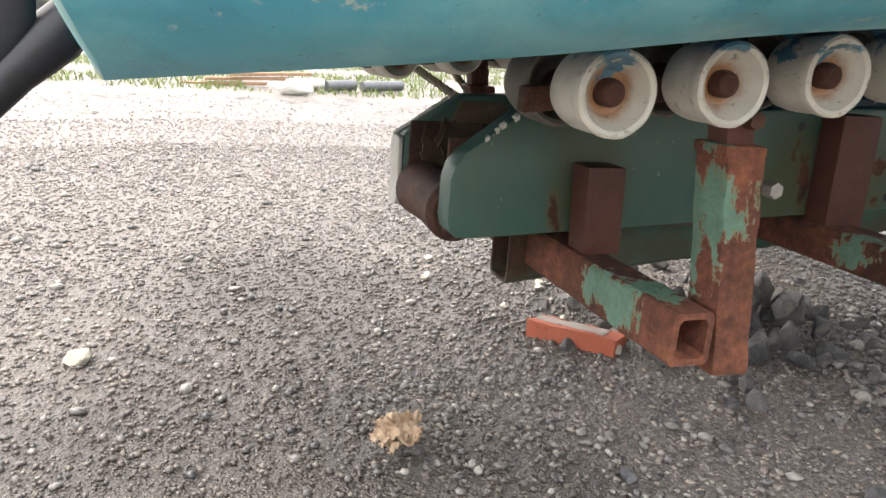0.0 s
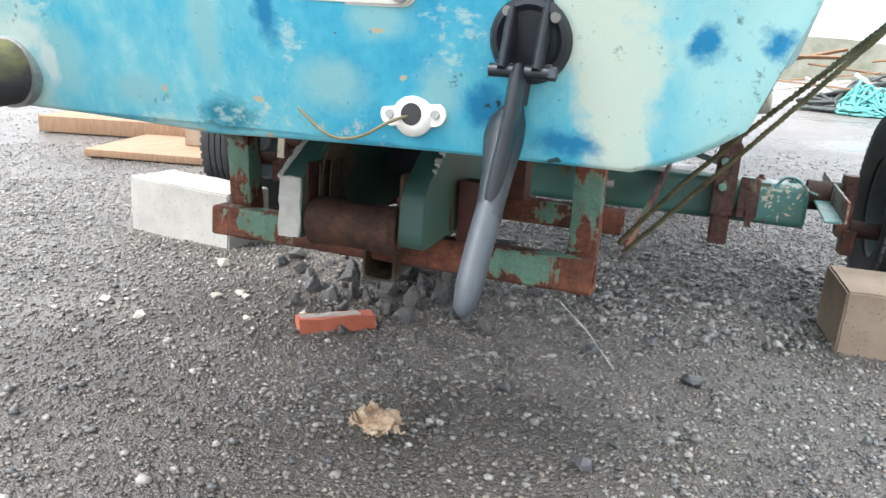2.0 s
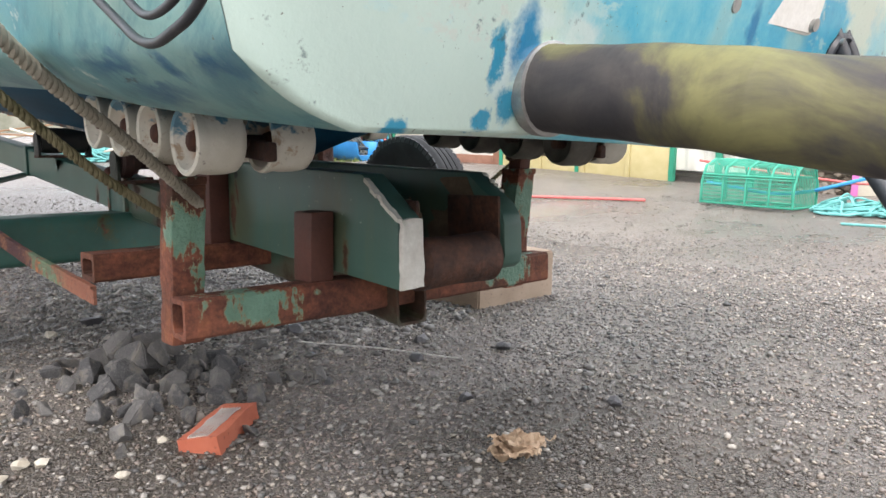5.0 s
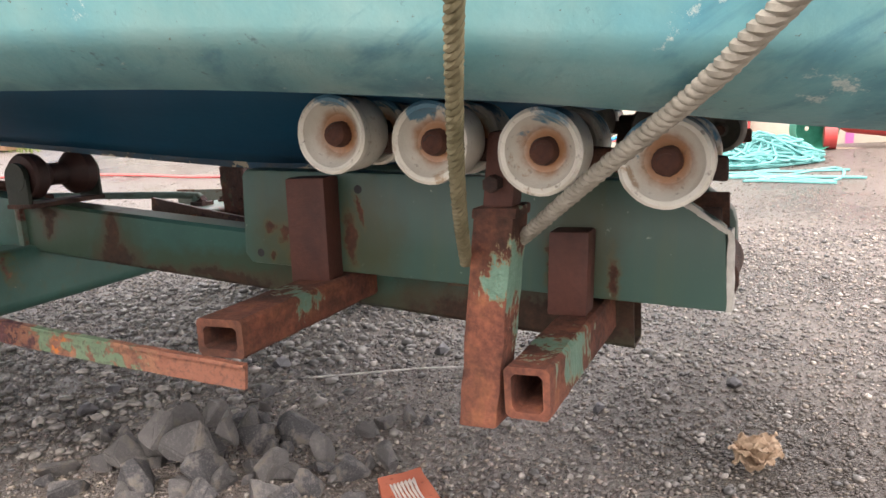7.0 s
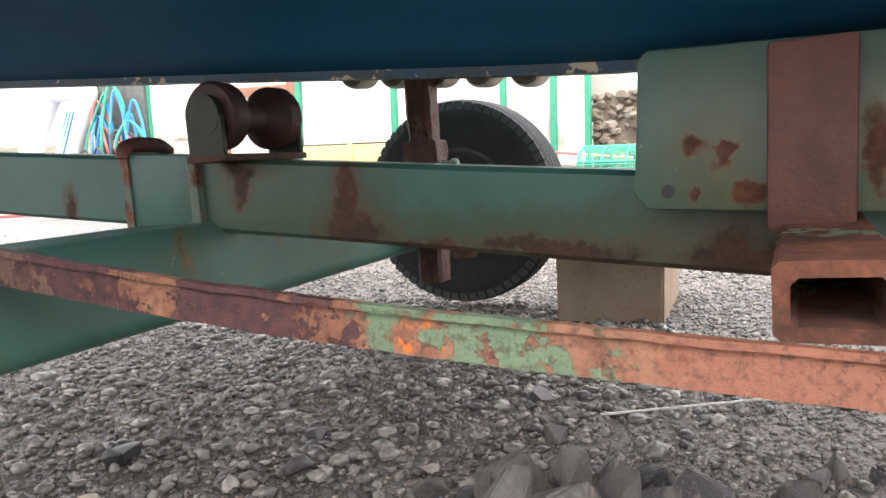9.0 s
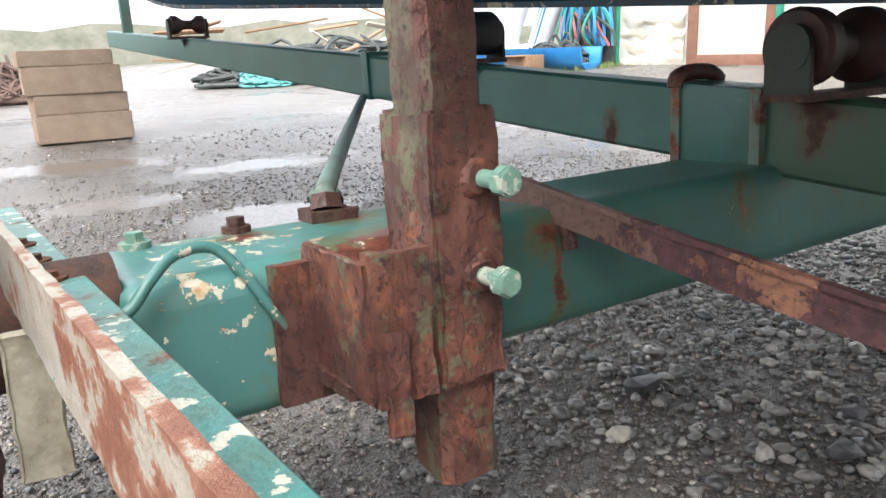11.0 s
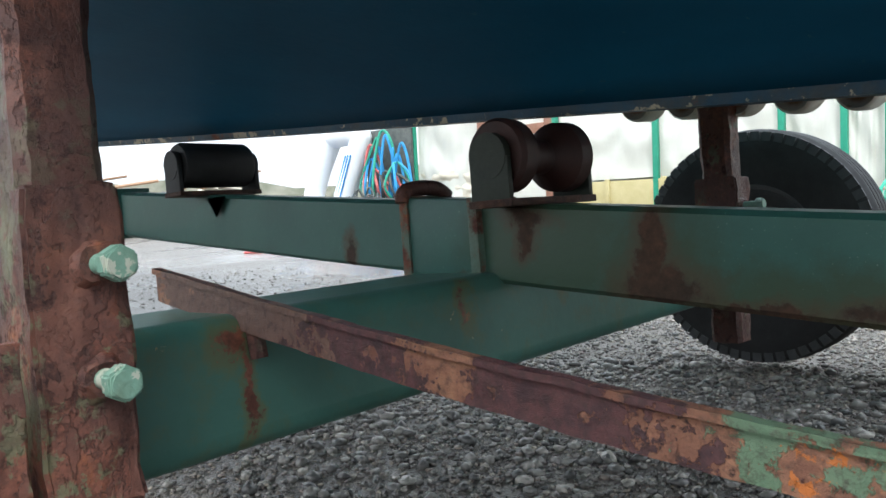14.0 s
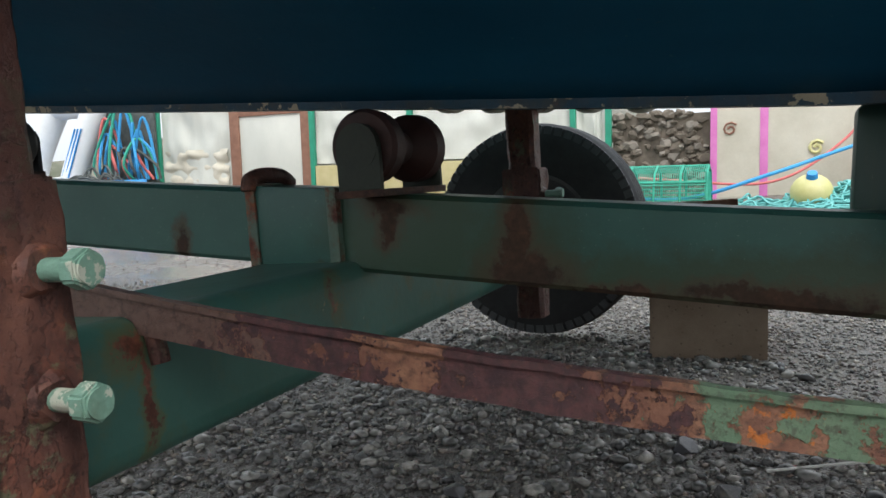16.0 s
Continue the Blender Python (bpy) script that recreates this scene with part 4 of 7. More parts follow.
def hollow_spine():
    bm = hollow(-0.042, 0.042, -0.10, 8.4, 0.285, 0.425, 0.006, 1, 0.008)
    bmesh.ops.subdivide_edges(bm, edges=[e for e in bm.edges if abs(e.verts[0].co.y - e.verts[1].co.y) > 1], cuts=60, use_grid_fill=True)
    return dent(bm, 0.0012, 5, 3)


spine = part("spine_beam", shear(hollow_spine(), SLOPE), SPINE_GREEN, trailer, "long dark green box beam with rust runs")
part("rear_crossbar", dent(cut_up(hollow(-0.5, 0.5, -0.066, 0.0, 0.313, 0.389, 0.010)), 0.0016, 24, 2), FRAME, trailer, "open-ended square tube, rust with green paint left")
part("front_crossbar", dent(cut_up(hollow(-0.5, 0.5, 0.455, 0.55, 0.362, 0.428, 0.013)), 0.0016, 24, 4), FRAME, trailer, "orange rusted open-ended square tube")


def rough_block(x0, x1, y0, y1, z0, z1):
    """Scaled iron: a block with eaten edges."""
    bm = box(x0, x1, y0, y1, z0, z1, 0)
    bmesh.ops.subdivide_edges(bm, edges=bm.edges, cuts=17, use_grid_fill=True)
    sharp = [e for e in bm.edges if len(e.link_faces) == 2 and e.calc_face_angle(0) > 0.8]
    bmesh.ops.bevel(bm, geom=sharp, offset=0.004, segments=2, affect="EDGES", clamp_overlap=True)
    dent(bm, 0.0030, 26, x0 * 10)
    dent(bm, 0.0012, 75, x0 * 7)
    for v in bm.verts:
        # steps where layers of scale have dropped off
        k = noise.noise(Vector((v.co.x * 22, v.co.y * 22, v.co.z * 11 + x0 * 5)))
        v.co -= v.normal * (0.0018 if k > 0.12 else 0.0)
    return smooth_faces(bm, 32)


def hollow_long(x0, x1, y0, y1, z0, z1):
    bm = hollow(x0, x1, y0, y1, z0, z1, 0.006, 2, 0.010)
    long_edges = [e for e in bm.edges if abs(e.verts[0].co.z - e.verts[1].co.z) > 0.1]
    bmesh.ops.subdivide_edges(bm, edges=long_edges, cuts=40, use_grid_fill=True)
    wide_edges = [e for e in bm.edges if max(abs(e.verts[0].co[k] - e.verts[1].co[k]) for k in (0, 1)) > 0.03]
    bmesh.ops.subdivide_edges(bm, edges=wide_edges, cuts=6, use_grid_fill=True)
    dent(bm, 0.0024, 70, 3)
    return smooth_faces(bm, 60)


def skew(bm):
    """The axle stands a little askew: its starboard end further forward."""
    for v in bm.verts:
        v.co.y += 0.035 * max(v.co.x + 0.9, 0)
    return bm


part("axle_beam", skew(bevel(box(-1.11, 1.11, 1.49, 1.72, 0.285, 0.455, 0), 0.03, 4)), AXLE_GREEN, trailer, "thick green axle beam, paint chipped to cream at the ends")


def splayed_board(side):
    """Upright side board with a cut upper corner, a little wider apart at the rear."""
    prof = [(-0.275, 0.392), (-0.272, 0.53), (-0.155, 0.612), (0.700, 0.652), (0.712, 0.640), (0.724, 0.468), (0.708, 0.447)]
    if side > 0:
        prof[:3] = [(-0.225, 0.402), (-0.255, 0.403), (-0.270, 0.414), (-0.275, 0.434), (-0.274, 0.500), (-0.268, 0.522), (-0.252, 0.543), (-0.160, 0.610)]
        prof = [(y + 0.038 * (y > 0.6), z) for y, z in prof]
    bm = bmesh.new()
    rows = []
    for inner in (0, 1):
        rows.append([bm.verts.new((side * (0.170 - 0.055 * inner - 0.026 * (y + 0.275)), y, z)) for y, z in prof])
    n = len(prof)
    bm.faces.new(rows[0])
    bm.faces.new(rows[1][::-1])
    for k in range(n):
        bm.faces.new((rows[0][k], rows[1][k], rows[1][(k + 1) % n], rows[0][(k + 1) % n]))
    bmesh.ops.recalc_face_normals(bm, faces=bm.faces)
    bevel(bm, 0.006, 2)
    return smooth_faces(bm)


for side, kind in ((-1, BOARD_WHITE), (1, BOARD_GREEN)):
    board = part("side_board", splayed_board(side), BOARD_GREEN, trailer, "green-painted upright board")
    cap = merge(box(side * 0.142 - 0.027, side * 0.142 + 0.027, -0.283, -0.273, 0.394, 0.528, 0.003),)
    if side < 0:
        bmesh.ops.subdivide_edges(cap, edges=[e for e in cap.edges if e.calc_length() > 0.03], cuts=9, use_grid_fill=True)
        part("end_face", dent(cap, 0.004, 45, 1), kind, board, "peeling white paint")
    else:
        cap.free()
    inner = box(side * 0.1125 - 0.003, side * 0.1125 + 0.003, -0.262, 0.25, 0.405, 0.60, 0.002)
    for v in inner.verts:
        if v.co.z > 0.5 and v.co.y < -0.1:
            v.co.y += 0.10
    bmesh.ops.subdivide_edges(inner, edges=inner.edges, cuts=3, use_grid_fill=True)
    part("inner_face", dent(inner, 0.003, 40, side), PEELED, board, "peeling brown plywood face")
    for k in range(2 if side < 0 else 0):
        # veneer curling away from the inner face
        bm = bmesh.new()
        bmesh.ops.create_grid(bm, x_segments=26, y_segments=22, size=0.5)
        gone = []
        for v in bm.verts:
            a, b = v.co.x + 0.5, v.co.y
            if abs(b) > 0.36 + 0.22 * noise.noise(Vector((a * 4, k * 3.0, side))) or a < 0.16 + 0.35 * noise.noise(Vector((b * 6, k, 2.0))):
                gone.append(v)
            y = -0.262 + 0.035 * k + 0.11 * a
            curl = (1 - a) ** 2 * (0.028 + 0.008 * k)
            v.co = Vector((side * (0.1085 - curl - 0.002 * k), y, 0.49 + 0.02 * math.sin(k * 2.1) + 0.17 * b * (1 - 0.25 * k / 5) + 0.006 * noise.noise(Vector((a * 6, b * 6, k)))))
        bmesh.ops.delete(bm, geom=gone, context="VERTS")
        bmesh.ops.solidify(bm, geom=bm.faces[:], thickness=0.0022)
        bmesh.ops.recalc_face_normals(bm, faces=bm.faces)
        part("veneer", smooth_faces(bm, 50), PEELED, board, "torn curling plywood veneer")
    chip = []
    rc = random.Random(8 + side)
    for k in range(14 if side < 0 else 5):
        t = rc.random()
        y, z = -0.272 + 0.117 * t, 0.531 + 0.082 * t
        L = rc.uniform(0.005, 0.013) if side < 0 else rc.uniform(0.002, 0.005)
        b = box(side * 0.168 - 0.005 - rc.uniform(0, 0.006), side * 0.168 + 0.004, y - L, y + L, z - 0.006, z + 0.0025, 0)
        for v in b.verts:
            v.co.z += 0.70 * (v.co.y - y)
            v.co.x -= side * 0.026 * (y + 0.275)
        chip.append(dent(b, 0.003, 60, k))
    tagged(part("worn_edge", merge(*chip), BOARD_WHITE, board, "pale worn edge"), kind="stuff")
    x = side * 0.2
    part("board_bracket", lean(box(x - 0.028, x + 0.028, -0.062, 0.008, 0.388, 0.535, 0.006), 0.53, 0.06), RED_IRON, trailer, "rusted square stub")
    part("board_bracket", lean(box(side * 0.178 - 0.028, side * 0.178 + 0.028, 0.468, 0.560, 0.42, 0.635, 0.006), 0.5, 0.03), RED_IRON, trailer, "rusted square stub")
    for y, z in ((0.68, 0.47), (0.42, 0.605)):
        part("bolt_hole", rod((side * (0.1705 - 0.026 * (y + 0.275)), y, z), (side * (0.164 - 0.026 * (y + 0.275)), y, z), 0.009, seg=12), BLACK_RUBBER, board, "dark bolt hole")

    # rear upright with its neck and flange
    x0, x1 = sorted((side * 0.428, side * 0.494))
    post = cut_up(box(x0, x1, 0.018, 0.078, 0.288, 0.600, 0.006), 0.06)
    bmesh.ops.subdivide_edges(post, edges=[e for e in post.edges if e.calc_length() > 0.2], cuts=24, use_grid_fill=True)
    part("rear_post", dent(lean(post, 0.288), 0.003, 22, 6), FRAME, trailer, "leaning square post, rust and green paint")
    part("post_flange", lean(box(x0 - 0.001, x1 + 0.001, 0.014, 0.080, 0.596, 0.612, 0.005), 0.288), FRAME, trailer)
    part("post_neck", lean(box(x0 + 0.012, x1 - 0.012, 0.024, 0.070, 0.608, 0.715, 0.008), 0.288), RED_IRON, trailer)
    part("pivot_bolt", rod((side * 0.42, 0.005, 0.645), (side * 0.505, 0.005, 0.645), 0.012, seg=6), DARK_RUST, trailer)
    if side > 0:
        part("nut", rod((0.488, 0.052, 0.557), (0.508, 0.052, 0.557), 0.011, seg=6), STEEL, trailer, "bright steel nut")

# rear keel drum between the boards
part("rear_drum", lathe([(0, -0.107), (0.044, -0.107), (0.054, -0.097), (0.050, 0.0), (0.054, 0.097), (0.044, 0.107), (0, 0.107)], (0, -0.235, 0.432), (1, 0, 0)), DARK_RUST, trailer, "rusted rear keel roller")
part("drum_shaft", rod((-0.155, -0.235, 0.432), (0.155, -0.235, 0.432), 0.014), DARK_RUST, trailer)
for side in (-1, 1):
    part("drum_cheek", box(side * 0.112 - 0.004, side * 0.112 + 0.004, -0.262, -0.10, 0.40, 0.56, 0.003), DARK_RUST, trailer)
# black plate added where only shade lies between the boards under the hull
part("cross_plate", box(-0.1, 0.1, 0.16, 0.18, 0.49, 0.605, 0.004), BLACK_RUBBER, trailer, "black plate standing for the shade between the boards")

# roller cradles
RP = [(0, 0.022), (0.016, 0.022), (0.022, 0.014), (0.036, 0.008), (0.042, 0.0), (0.047, 0.005), (0.049, 0.014), (0.0505, 0.020), (0.0520, 0.045), (0.0505, 0.062), (0.0515, 0.068), (0.0530, 0.076), (0.0520, 0.083), (0.048, 0.086), (0.043, 0.083), (0.0405, 0.076), (0.036, 0.067), (0.026, 0.057), (0.0, 0.053)]


def hub_mesh():
    bm = lathe([(0, 0.050), (0.0175, 0.050), (0.0175, 0.066), (0.015, 0.074), (0.009, 0.077), (0, 0.076)], (0, 0, 0), (1, 0, 0), 14)
    return dent(bm, 0.002, 60, 3)


ROLLER_MESH, HUB_MESH = bpy.data.meshes.new("roller"), bpy.data.meshes.new("hub_nut")
for me, bm, mat in ((ROLLER_MESH, dent(lathe(RP, (0, 0, 0), (1, 0, 0), 32), 0.0015, 30, 2), ROLLER), (HUB_MESH, hub_mesh(), HUB_RUST)):
    bmesh.ops.scale(bm, vec=(U, U, U), verts=bm.verts)
    bm.to_mesh(me)
    bm.free()
    me.materials.append(mat)


SHADED_MESH = ROLLER_MESH.copy()
SHADED_MESH.name = "roller"
SHADED_MESH.materials[0] = ROLLER_SHADED


def roller(side, x, y, z, tilt=0.0, shaded=False, size=1.0):
    """One roller on its own centre, turned outwards."""
    r = new("roller", SHADED_MESH if shaded else ROLLER_MESH)
    r.parent = trailer
    r["label"] = "grimy plastic roller, its grey darkened as if backlit" if shaded else "white plastic roller, rust-stained, smeared with blue paint"
    turn = Matrix.Rotation(-tilt, 4, "Y")
    if side < 0:
        turn = Matrix.Rotation(math.pi, 4, "Z") @ turn
    r.matrix_basis = Matrix.Translation(P(side * x, y, z) - trailer.location) @ turn @ Matrix.Diagonal((1, size, size, 1))
    n = new("hub_nut", HUB_MESH)
    n.parent = r
    n["label"] = "rusted hub"


for side in (-1, 1):
    for k in range(4):
        y, z = -0.228 + 0.149 * k, 0.671 + 0.0172 * k
        roller(side, 0.468, y, z, size=1.05 if side < 0 else 0.93)
        # starboard inner rollers take the colour with the backlit shade in it
        roller(side, 0.340, y, z, 0.0, side > 0)
        part("roller_shaft", rod((side * 0.33, y, z), (side * 0.545, y, z), 0.011, seg=10), DARK_RUST, trailer)
    # the beam's shade between the rollers is put into its dark rust colour
    part("cradle_beam", shear(box(min(side * 0.424, side * 0.446), max(side * 0.424, side * 0.446), -0.29, 0.29, 0.668, 0.700, 0.005), 0.11), DARK_RUST, trailer)
    if side < 0:
        continue
    # forward cradle on the tall stand
    for k in range(5):
        y = 1.18 + 0.135 * k
        z = 0.80 + 0.105 * (y - 1.45)
        roller(side, 0.80, y, z, 0.1)
    part("cradle_beam", shear(box(min(side * 0.77, side * 0.79), max(side * 0.77, side * 0.79), 1.12, 1.78, 0.785, 0.82, 0.005), 0.105, 1.45), FRAME, trailer)


# keel rollers on the spine
def keel_roller(y, length, r, dark):
    z = 0.425 + SLOPE * y
    for x in (-length / 2 - 0.012, length / 2 + 0.012):
        bm = box(x - 0.006, x + 0.006, y - 0.04, y + 0.04, z, z + 0.075, 0.003)
        part("roller_bracket", merge(bm, rod((x - 0.0075, y, z + 0.078), (x + 0.0075, y, z + 0.078), 0.038)), BRACKET if not dark else BLACK_RUBBER, trailer)
    part("bracket_base", box(-length / 2 - 0.02, length / 2 + 0.02, y - 0.045, y + 0.045, z - 0.004, z + 0.008, 0.002), DARK_RUST, trailer)
    c = z + 0.078
    h = length / 2
    prof = [(0, -h), (r * 0.9, -h), (r, -h + 0.008), (r * 0.98, -h * 0.62), (r * 0.5, -h * 0.25), (r * 0.48, h * 0.25), (r * 0.98, h * 0.62), (r, h - 0.008), (r * 0.9, h), (0, h)]
    if dark:
        prof = [(0, -h), (r * 0.9, -h), (r, -h + 0.01), (r, h - 0.01), (r * 0.9, h), (0, h)]
    part("keel_roller", lathe(prof, (0, y, c), (1, 0, 0)), BLACK_RUBBER if dark else KEEL_RUBBER, trailer, "black keel roller" if dark else "dark red rubber keel roller")


keel_roller(1.47, 0.20, 0.062, False)
keel_roller(2.55, 0.20, 0.060, True)
keel_roller(5.6, 0.20, 0.055, False)
for y in (2.45, 5.5):
    z = 0.36 + SLOPE * y
    bm = bmesh.new()
    vs = [bm.verts.new((-0.052, y + a, z + b)) for a, b in ((-0.05, 0.06), (0.05, 0.06), (0.005, 0.005))]
    f = bm.faces.new(vs)
    bmesh.ops.solidify(bm, geom=[f], thickness=0.005)
    bmesh.ops.recalc_face_normals(bm, faces=bm.faces)
    part("gusset", bm, SPINE_GREEN, trailer)

# clamp that holds the axle to the spine
part("clamp_plate", shear(box(-0.053, 0.053, 1.575, 1.745, 0.285, 0.43, 0.004), SLOPE), SPINE_GREEN, trailer, "steel plate round the spine")
for y, hook in ((1.567, False), (1.742, True)):
    z = 0.285 + SLOPE * y
    part("strap", shear(box(-0.058, 0.058, y - 0.011, y + 0.011, 0.268, 0.433, 0.003), SLOPE), STRAP, trailer, "flat steel strap round the spine")
    if hook:
        loop = curve_points([(-0.057, y, z + 0.135), (-0.054, y, z + 0.150), (-0.045, y, z + 0.158), (-0.015, y - 0.005, z + 0.163), (0.03, y - 0.01, z + 0.160), (0.056, y - 0.01, z + 0.145)], 6)
        part("hook_bar", sweep(loop, 0.015, 8), RUST, trailer, "bent rusted bar end")

# sloping side bars, stays, stands, hubs and wheels

def angle_bar(p0, p1, wide, tall, t=0.006, sag=0.0):
    """An L-section bar between two places: a flat top and a hanging side, sagging in the middle."""
    p0, p1 = Vector(p0), Vector(p1)
    d = (p1 - p0).normalized()
    s = d.cross(Vector((0, 0, 1))).normalized()
    u = s.cross(d)
    prof = [(0, 0), (wide, 0), (wide, -t), (t, -t), (t, -tall), (0, -tall)]
    bm = bmesh.new()
    n = 70
    rings = [[bm.verts.new(p0.lerp(p1, k / n) + s * a + u * b) for a, b in prof] for k in range(n + 1)]
    for a, b in zip(rings, rings[1:]):
        for k in range(6):
            bm.faces.new((a[k], a[(k + 1) % 6], b[(k + 1) % 6], b[k]))
    for r in (rings[0], rings[-1]):
        bm.faces.new((r[0], r[1], r[2], r[3]))
        bm.faces.new((r[0], r[3], r[4], r[5]))
    bmesh.ops.recalc_face_normals(bm, faces=bm.faces)
    for v in bm.verts:
        v.co.z -= sag * math.sin(math.pi * min(max((v.co - p0).dot(d) / (p1 - p0).length, 0), 1))
    dent(bm, 0.0016, 30, 2)
    return smooth_faces(bm)


TREAD = [(0.20, -0.07), (0.255, -0.080), (0.31, -0.088), (0.350, -0.086), (0.364, -0.078), (0.366, -0.070)]
for k in (-0.048, -0.016, 0.016, 0.048):
    TREAD += [(0.372, k - 0.013), (0.374, k), (0.372, k + 0.013), (0.366, k + 0.0132), (0.366, k + 0.0188)]
TREAD = TREAD[:-1] + [(0.366, 0.070), (0.364, 0.078), (0.350, 0.086), (0.31, 0.088), (0.255, 0.080), (0.20, 0.07), (0.20, -0.07)]
for side in (-1, 1):
    a, b = (side * 0.56, 1.70, 0.515), (side * (0.497 if side < 0 else 0.515), 0.452, 0.356)
    part("side_bar", angle_bar(a, b, 0.013, 0.046, 0.007, 0.019) if side < 0 else angle_bar(b, a, 0.013, 0.046, 0.007, 0.019), BAR, trailer, "angle-iron bar in flaking red and green paint")
    part("bar_bolt", rod((side * 0.545, 1.49, 0.40), (side * 0.545, 1.50, 0.455), 0.011, seg=8), RUST, trailer)
    brace = curve_points([(side * 0.80, 1.705, 0.480), (side * 0.782, 1.735, 0.497), (side * 0.60, 2.08, 0.52), (side * 0.052, 3.11, 0.588)], 8)
    part("brace_rod", sweep(brace, [0.026, 0.025, 0.023, 0.020, 0.017, 0.015] + [0.014] * (len(brace) - 6), 12), STAY_PAINT, trailer, "worn green tubular brace from axle to spine")
    part("brace_nut", merge(rough_block(side * 0.805 - 0.034, side * 0.805 + 0.034, 1.665, 1.72, 0.453, 0.470), rod((side * 0.805, 1.692, 0.466), (side * 0.802, 1.70, 0.486), 0.026, 0.021, seg=6)), RUST, trailer, "rusted nut")
    for x, y in ((0.93, 1.698), (1.055, 1.695)):
        part("axle_bolt", merge(rod((side * x, y, 0.453), (side * x, y, 0.463), 0.019, seg=14), rod((side * x, y, 0.46), (side * x, y, 0.475), 0.012, seg=6)), RUST if x < 0.95 else BOLT_PAINT, trailer)

    def mount(name, bm, material, parent, label="", ahead=0.075 if side > 0 else 0.0):
        bmesh.ops.translate(bm, verts=bm.verts, vec=(0, ahead, 0))
        return part(name, bm, material, parent, label)

    # tall stand in its collar, clamped to the axle
    cx = side * 0.788
    stand = mount("stand_tube", dent(hollow_long(cx - 0.036, cx + 0.036, 1.376, 1.452, 0.200, 0.80), 0.003, 24, 5), RUST, trailer, "scaling rusted square prop")
    mount("stand_collar", rough_block(cx - 0.042, cx + 0.042, 1.362, 1.468, 0.318, 0.605), RUST, trailer, "heavily rusted clamping collar")
    jx = cx + side * 0.088
    mount("bracket_front", rough_block(jx - 0.034, jx + 0.034, 1.352, 1.366, 0.322, 0.478), RUST, trailer)
    mount("bracket_side", rough_block(jx + side * 0.036 - 0.005, jx + side * 0.036 + 0.005, 1.354, 1.50, 0.328, 0.470), RUST, trailer)
    mount("bracket_base", rough_block(jx - 0.045, jx + 0.045, 1.40, 1.50, 0.318, 0.336), RUST, trailer)
    mount("bracket_lug", rough_block(jx + side * 0.012 - 0.012, jx + side * 0.012 + 0.012, 1.345, 1.358, 0.29, 0.40), RUST, trailer)
    mount("scale_plate", rough_block(jx + side * 0.040 - 0.045, jx + side * 0.040 + 0.045, 1.482, 1.493, 0.295, 0.452), RUST, trailer, "flat rusted weld plate")
    for bx, z in ((side * 0.778, 0.4345), (side * 0.773, 0.5335)):
        bolt = merge(rod((bx, 1.37, z), (bx, 1.322, z), 0.0095, seg=12), rod((bx, 1.327, z), (bx, 1.310, z), 0.0165, seg=6, w=0.002), rod((bx, 1.311, z), (bx, 1.308, z), 0.012, seg=16))
        mount("clamp_bolt", bolt, BOLT_PAINT, trailer, "green-painted hexagon bolt")
        weld = rod((bx, 1.366, z), (bx, 1.354, z), 0.025, 0.016, seg=14)
        bmesh.ops.subdivide_edges(weld, edges=weld.edges[:], cuts=2, use_grid_fill=True)
        mount("weld_nut", dent(weld, 0.004, 60, z * 9), RUST, trailer)

    # outer bracket, hub arm and wheel
    rz = 0.535 if side < 0 else 0.475
    rail = mount("mudguard_angle", angle_bar((side * 1.234, 2.15, rz), (side * 1.149, 0.90, rz), 0.008, 0.07, 0.007) if side < 0 else angle_bar((1.149, 0.90, rz), (1.234, 2.15, rz), 0.008, 0.07, 0.007), ANGLE, trailer, "angle iron in flaking green, white and blue paint")
    bm = bmesh.new()
    q = [(-1.232, 2.15), (-1.149, 0.92), (-1.091, 0.90), (-1.164, 2.17)]
    lo = [bm.verts.new((-side * x, y, rz - 0.075)) for x, y in q]
    hi = [bm.verts.new((-side * x, y, rz - 0.067)) for x, y in q]
    bm.faces.new(lo), bm.faces.new(hi)
    for k in range(4):
        bm.faces.new((lo[k], lo[(k + 1) % 4], hi[(k + 1) % 4], hi[k]))
    bmesh.ops.recalc_face_normals(bm, faces=bm.faces)
    bevel(bm, 0.002, 1)
    mount("flange", bm, BARE_CHIP, rail)
    for y in (1.53, 1.634, 1.753):
        fx = side * (1.160 + 0.062 * (y - 1.53))
        mount("flange_bolt", merge(rod((fx, y, rz - 0.069), (fx, y, rz - 0.064), 0.018, seg=12), rod((fx, y, rz - 0.065), (fx, y, rz - 0.058), 0.010, seg=6)), FRAME, rail, "rusted bolt")
    mount("hanger_plate", rough_block(min(side * 1.170, side * 1.208), max(side * 1.170, side * 1.208), 1.385, 1.397, 0.335, 0.460), CREAM_CHIP, rail, "cream-painted hanging plate, chipped")
    mount("hub_arm", rough_block(min(side * 1.228, side * 1.274), max(side * 1.228, side * 1.274), 1.50, 1.60, 0.27, 0.514), RUST, trailer, "rusted suspension arm")
    mount("arm_foot", rough_block(min(side * 1.249, side * 1.300), max(side * 1.249, side * 1.300), 1.49, 1.58, 0.203, 0.300), RUST, trailer)
    mount("arm_boss", rod((side * 1.10, 1.56, 0.42), (side * 1.235, 1.56, 0.42), 0.060, seg=20), DARK_RUST, trailer)
    mount("stub_axle", rod((side * 1.28, 1.545, 0.304), (side * 1.45, 1.545, 0.304), 0.034), DARK_RUST, trailer)
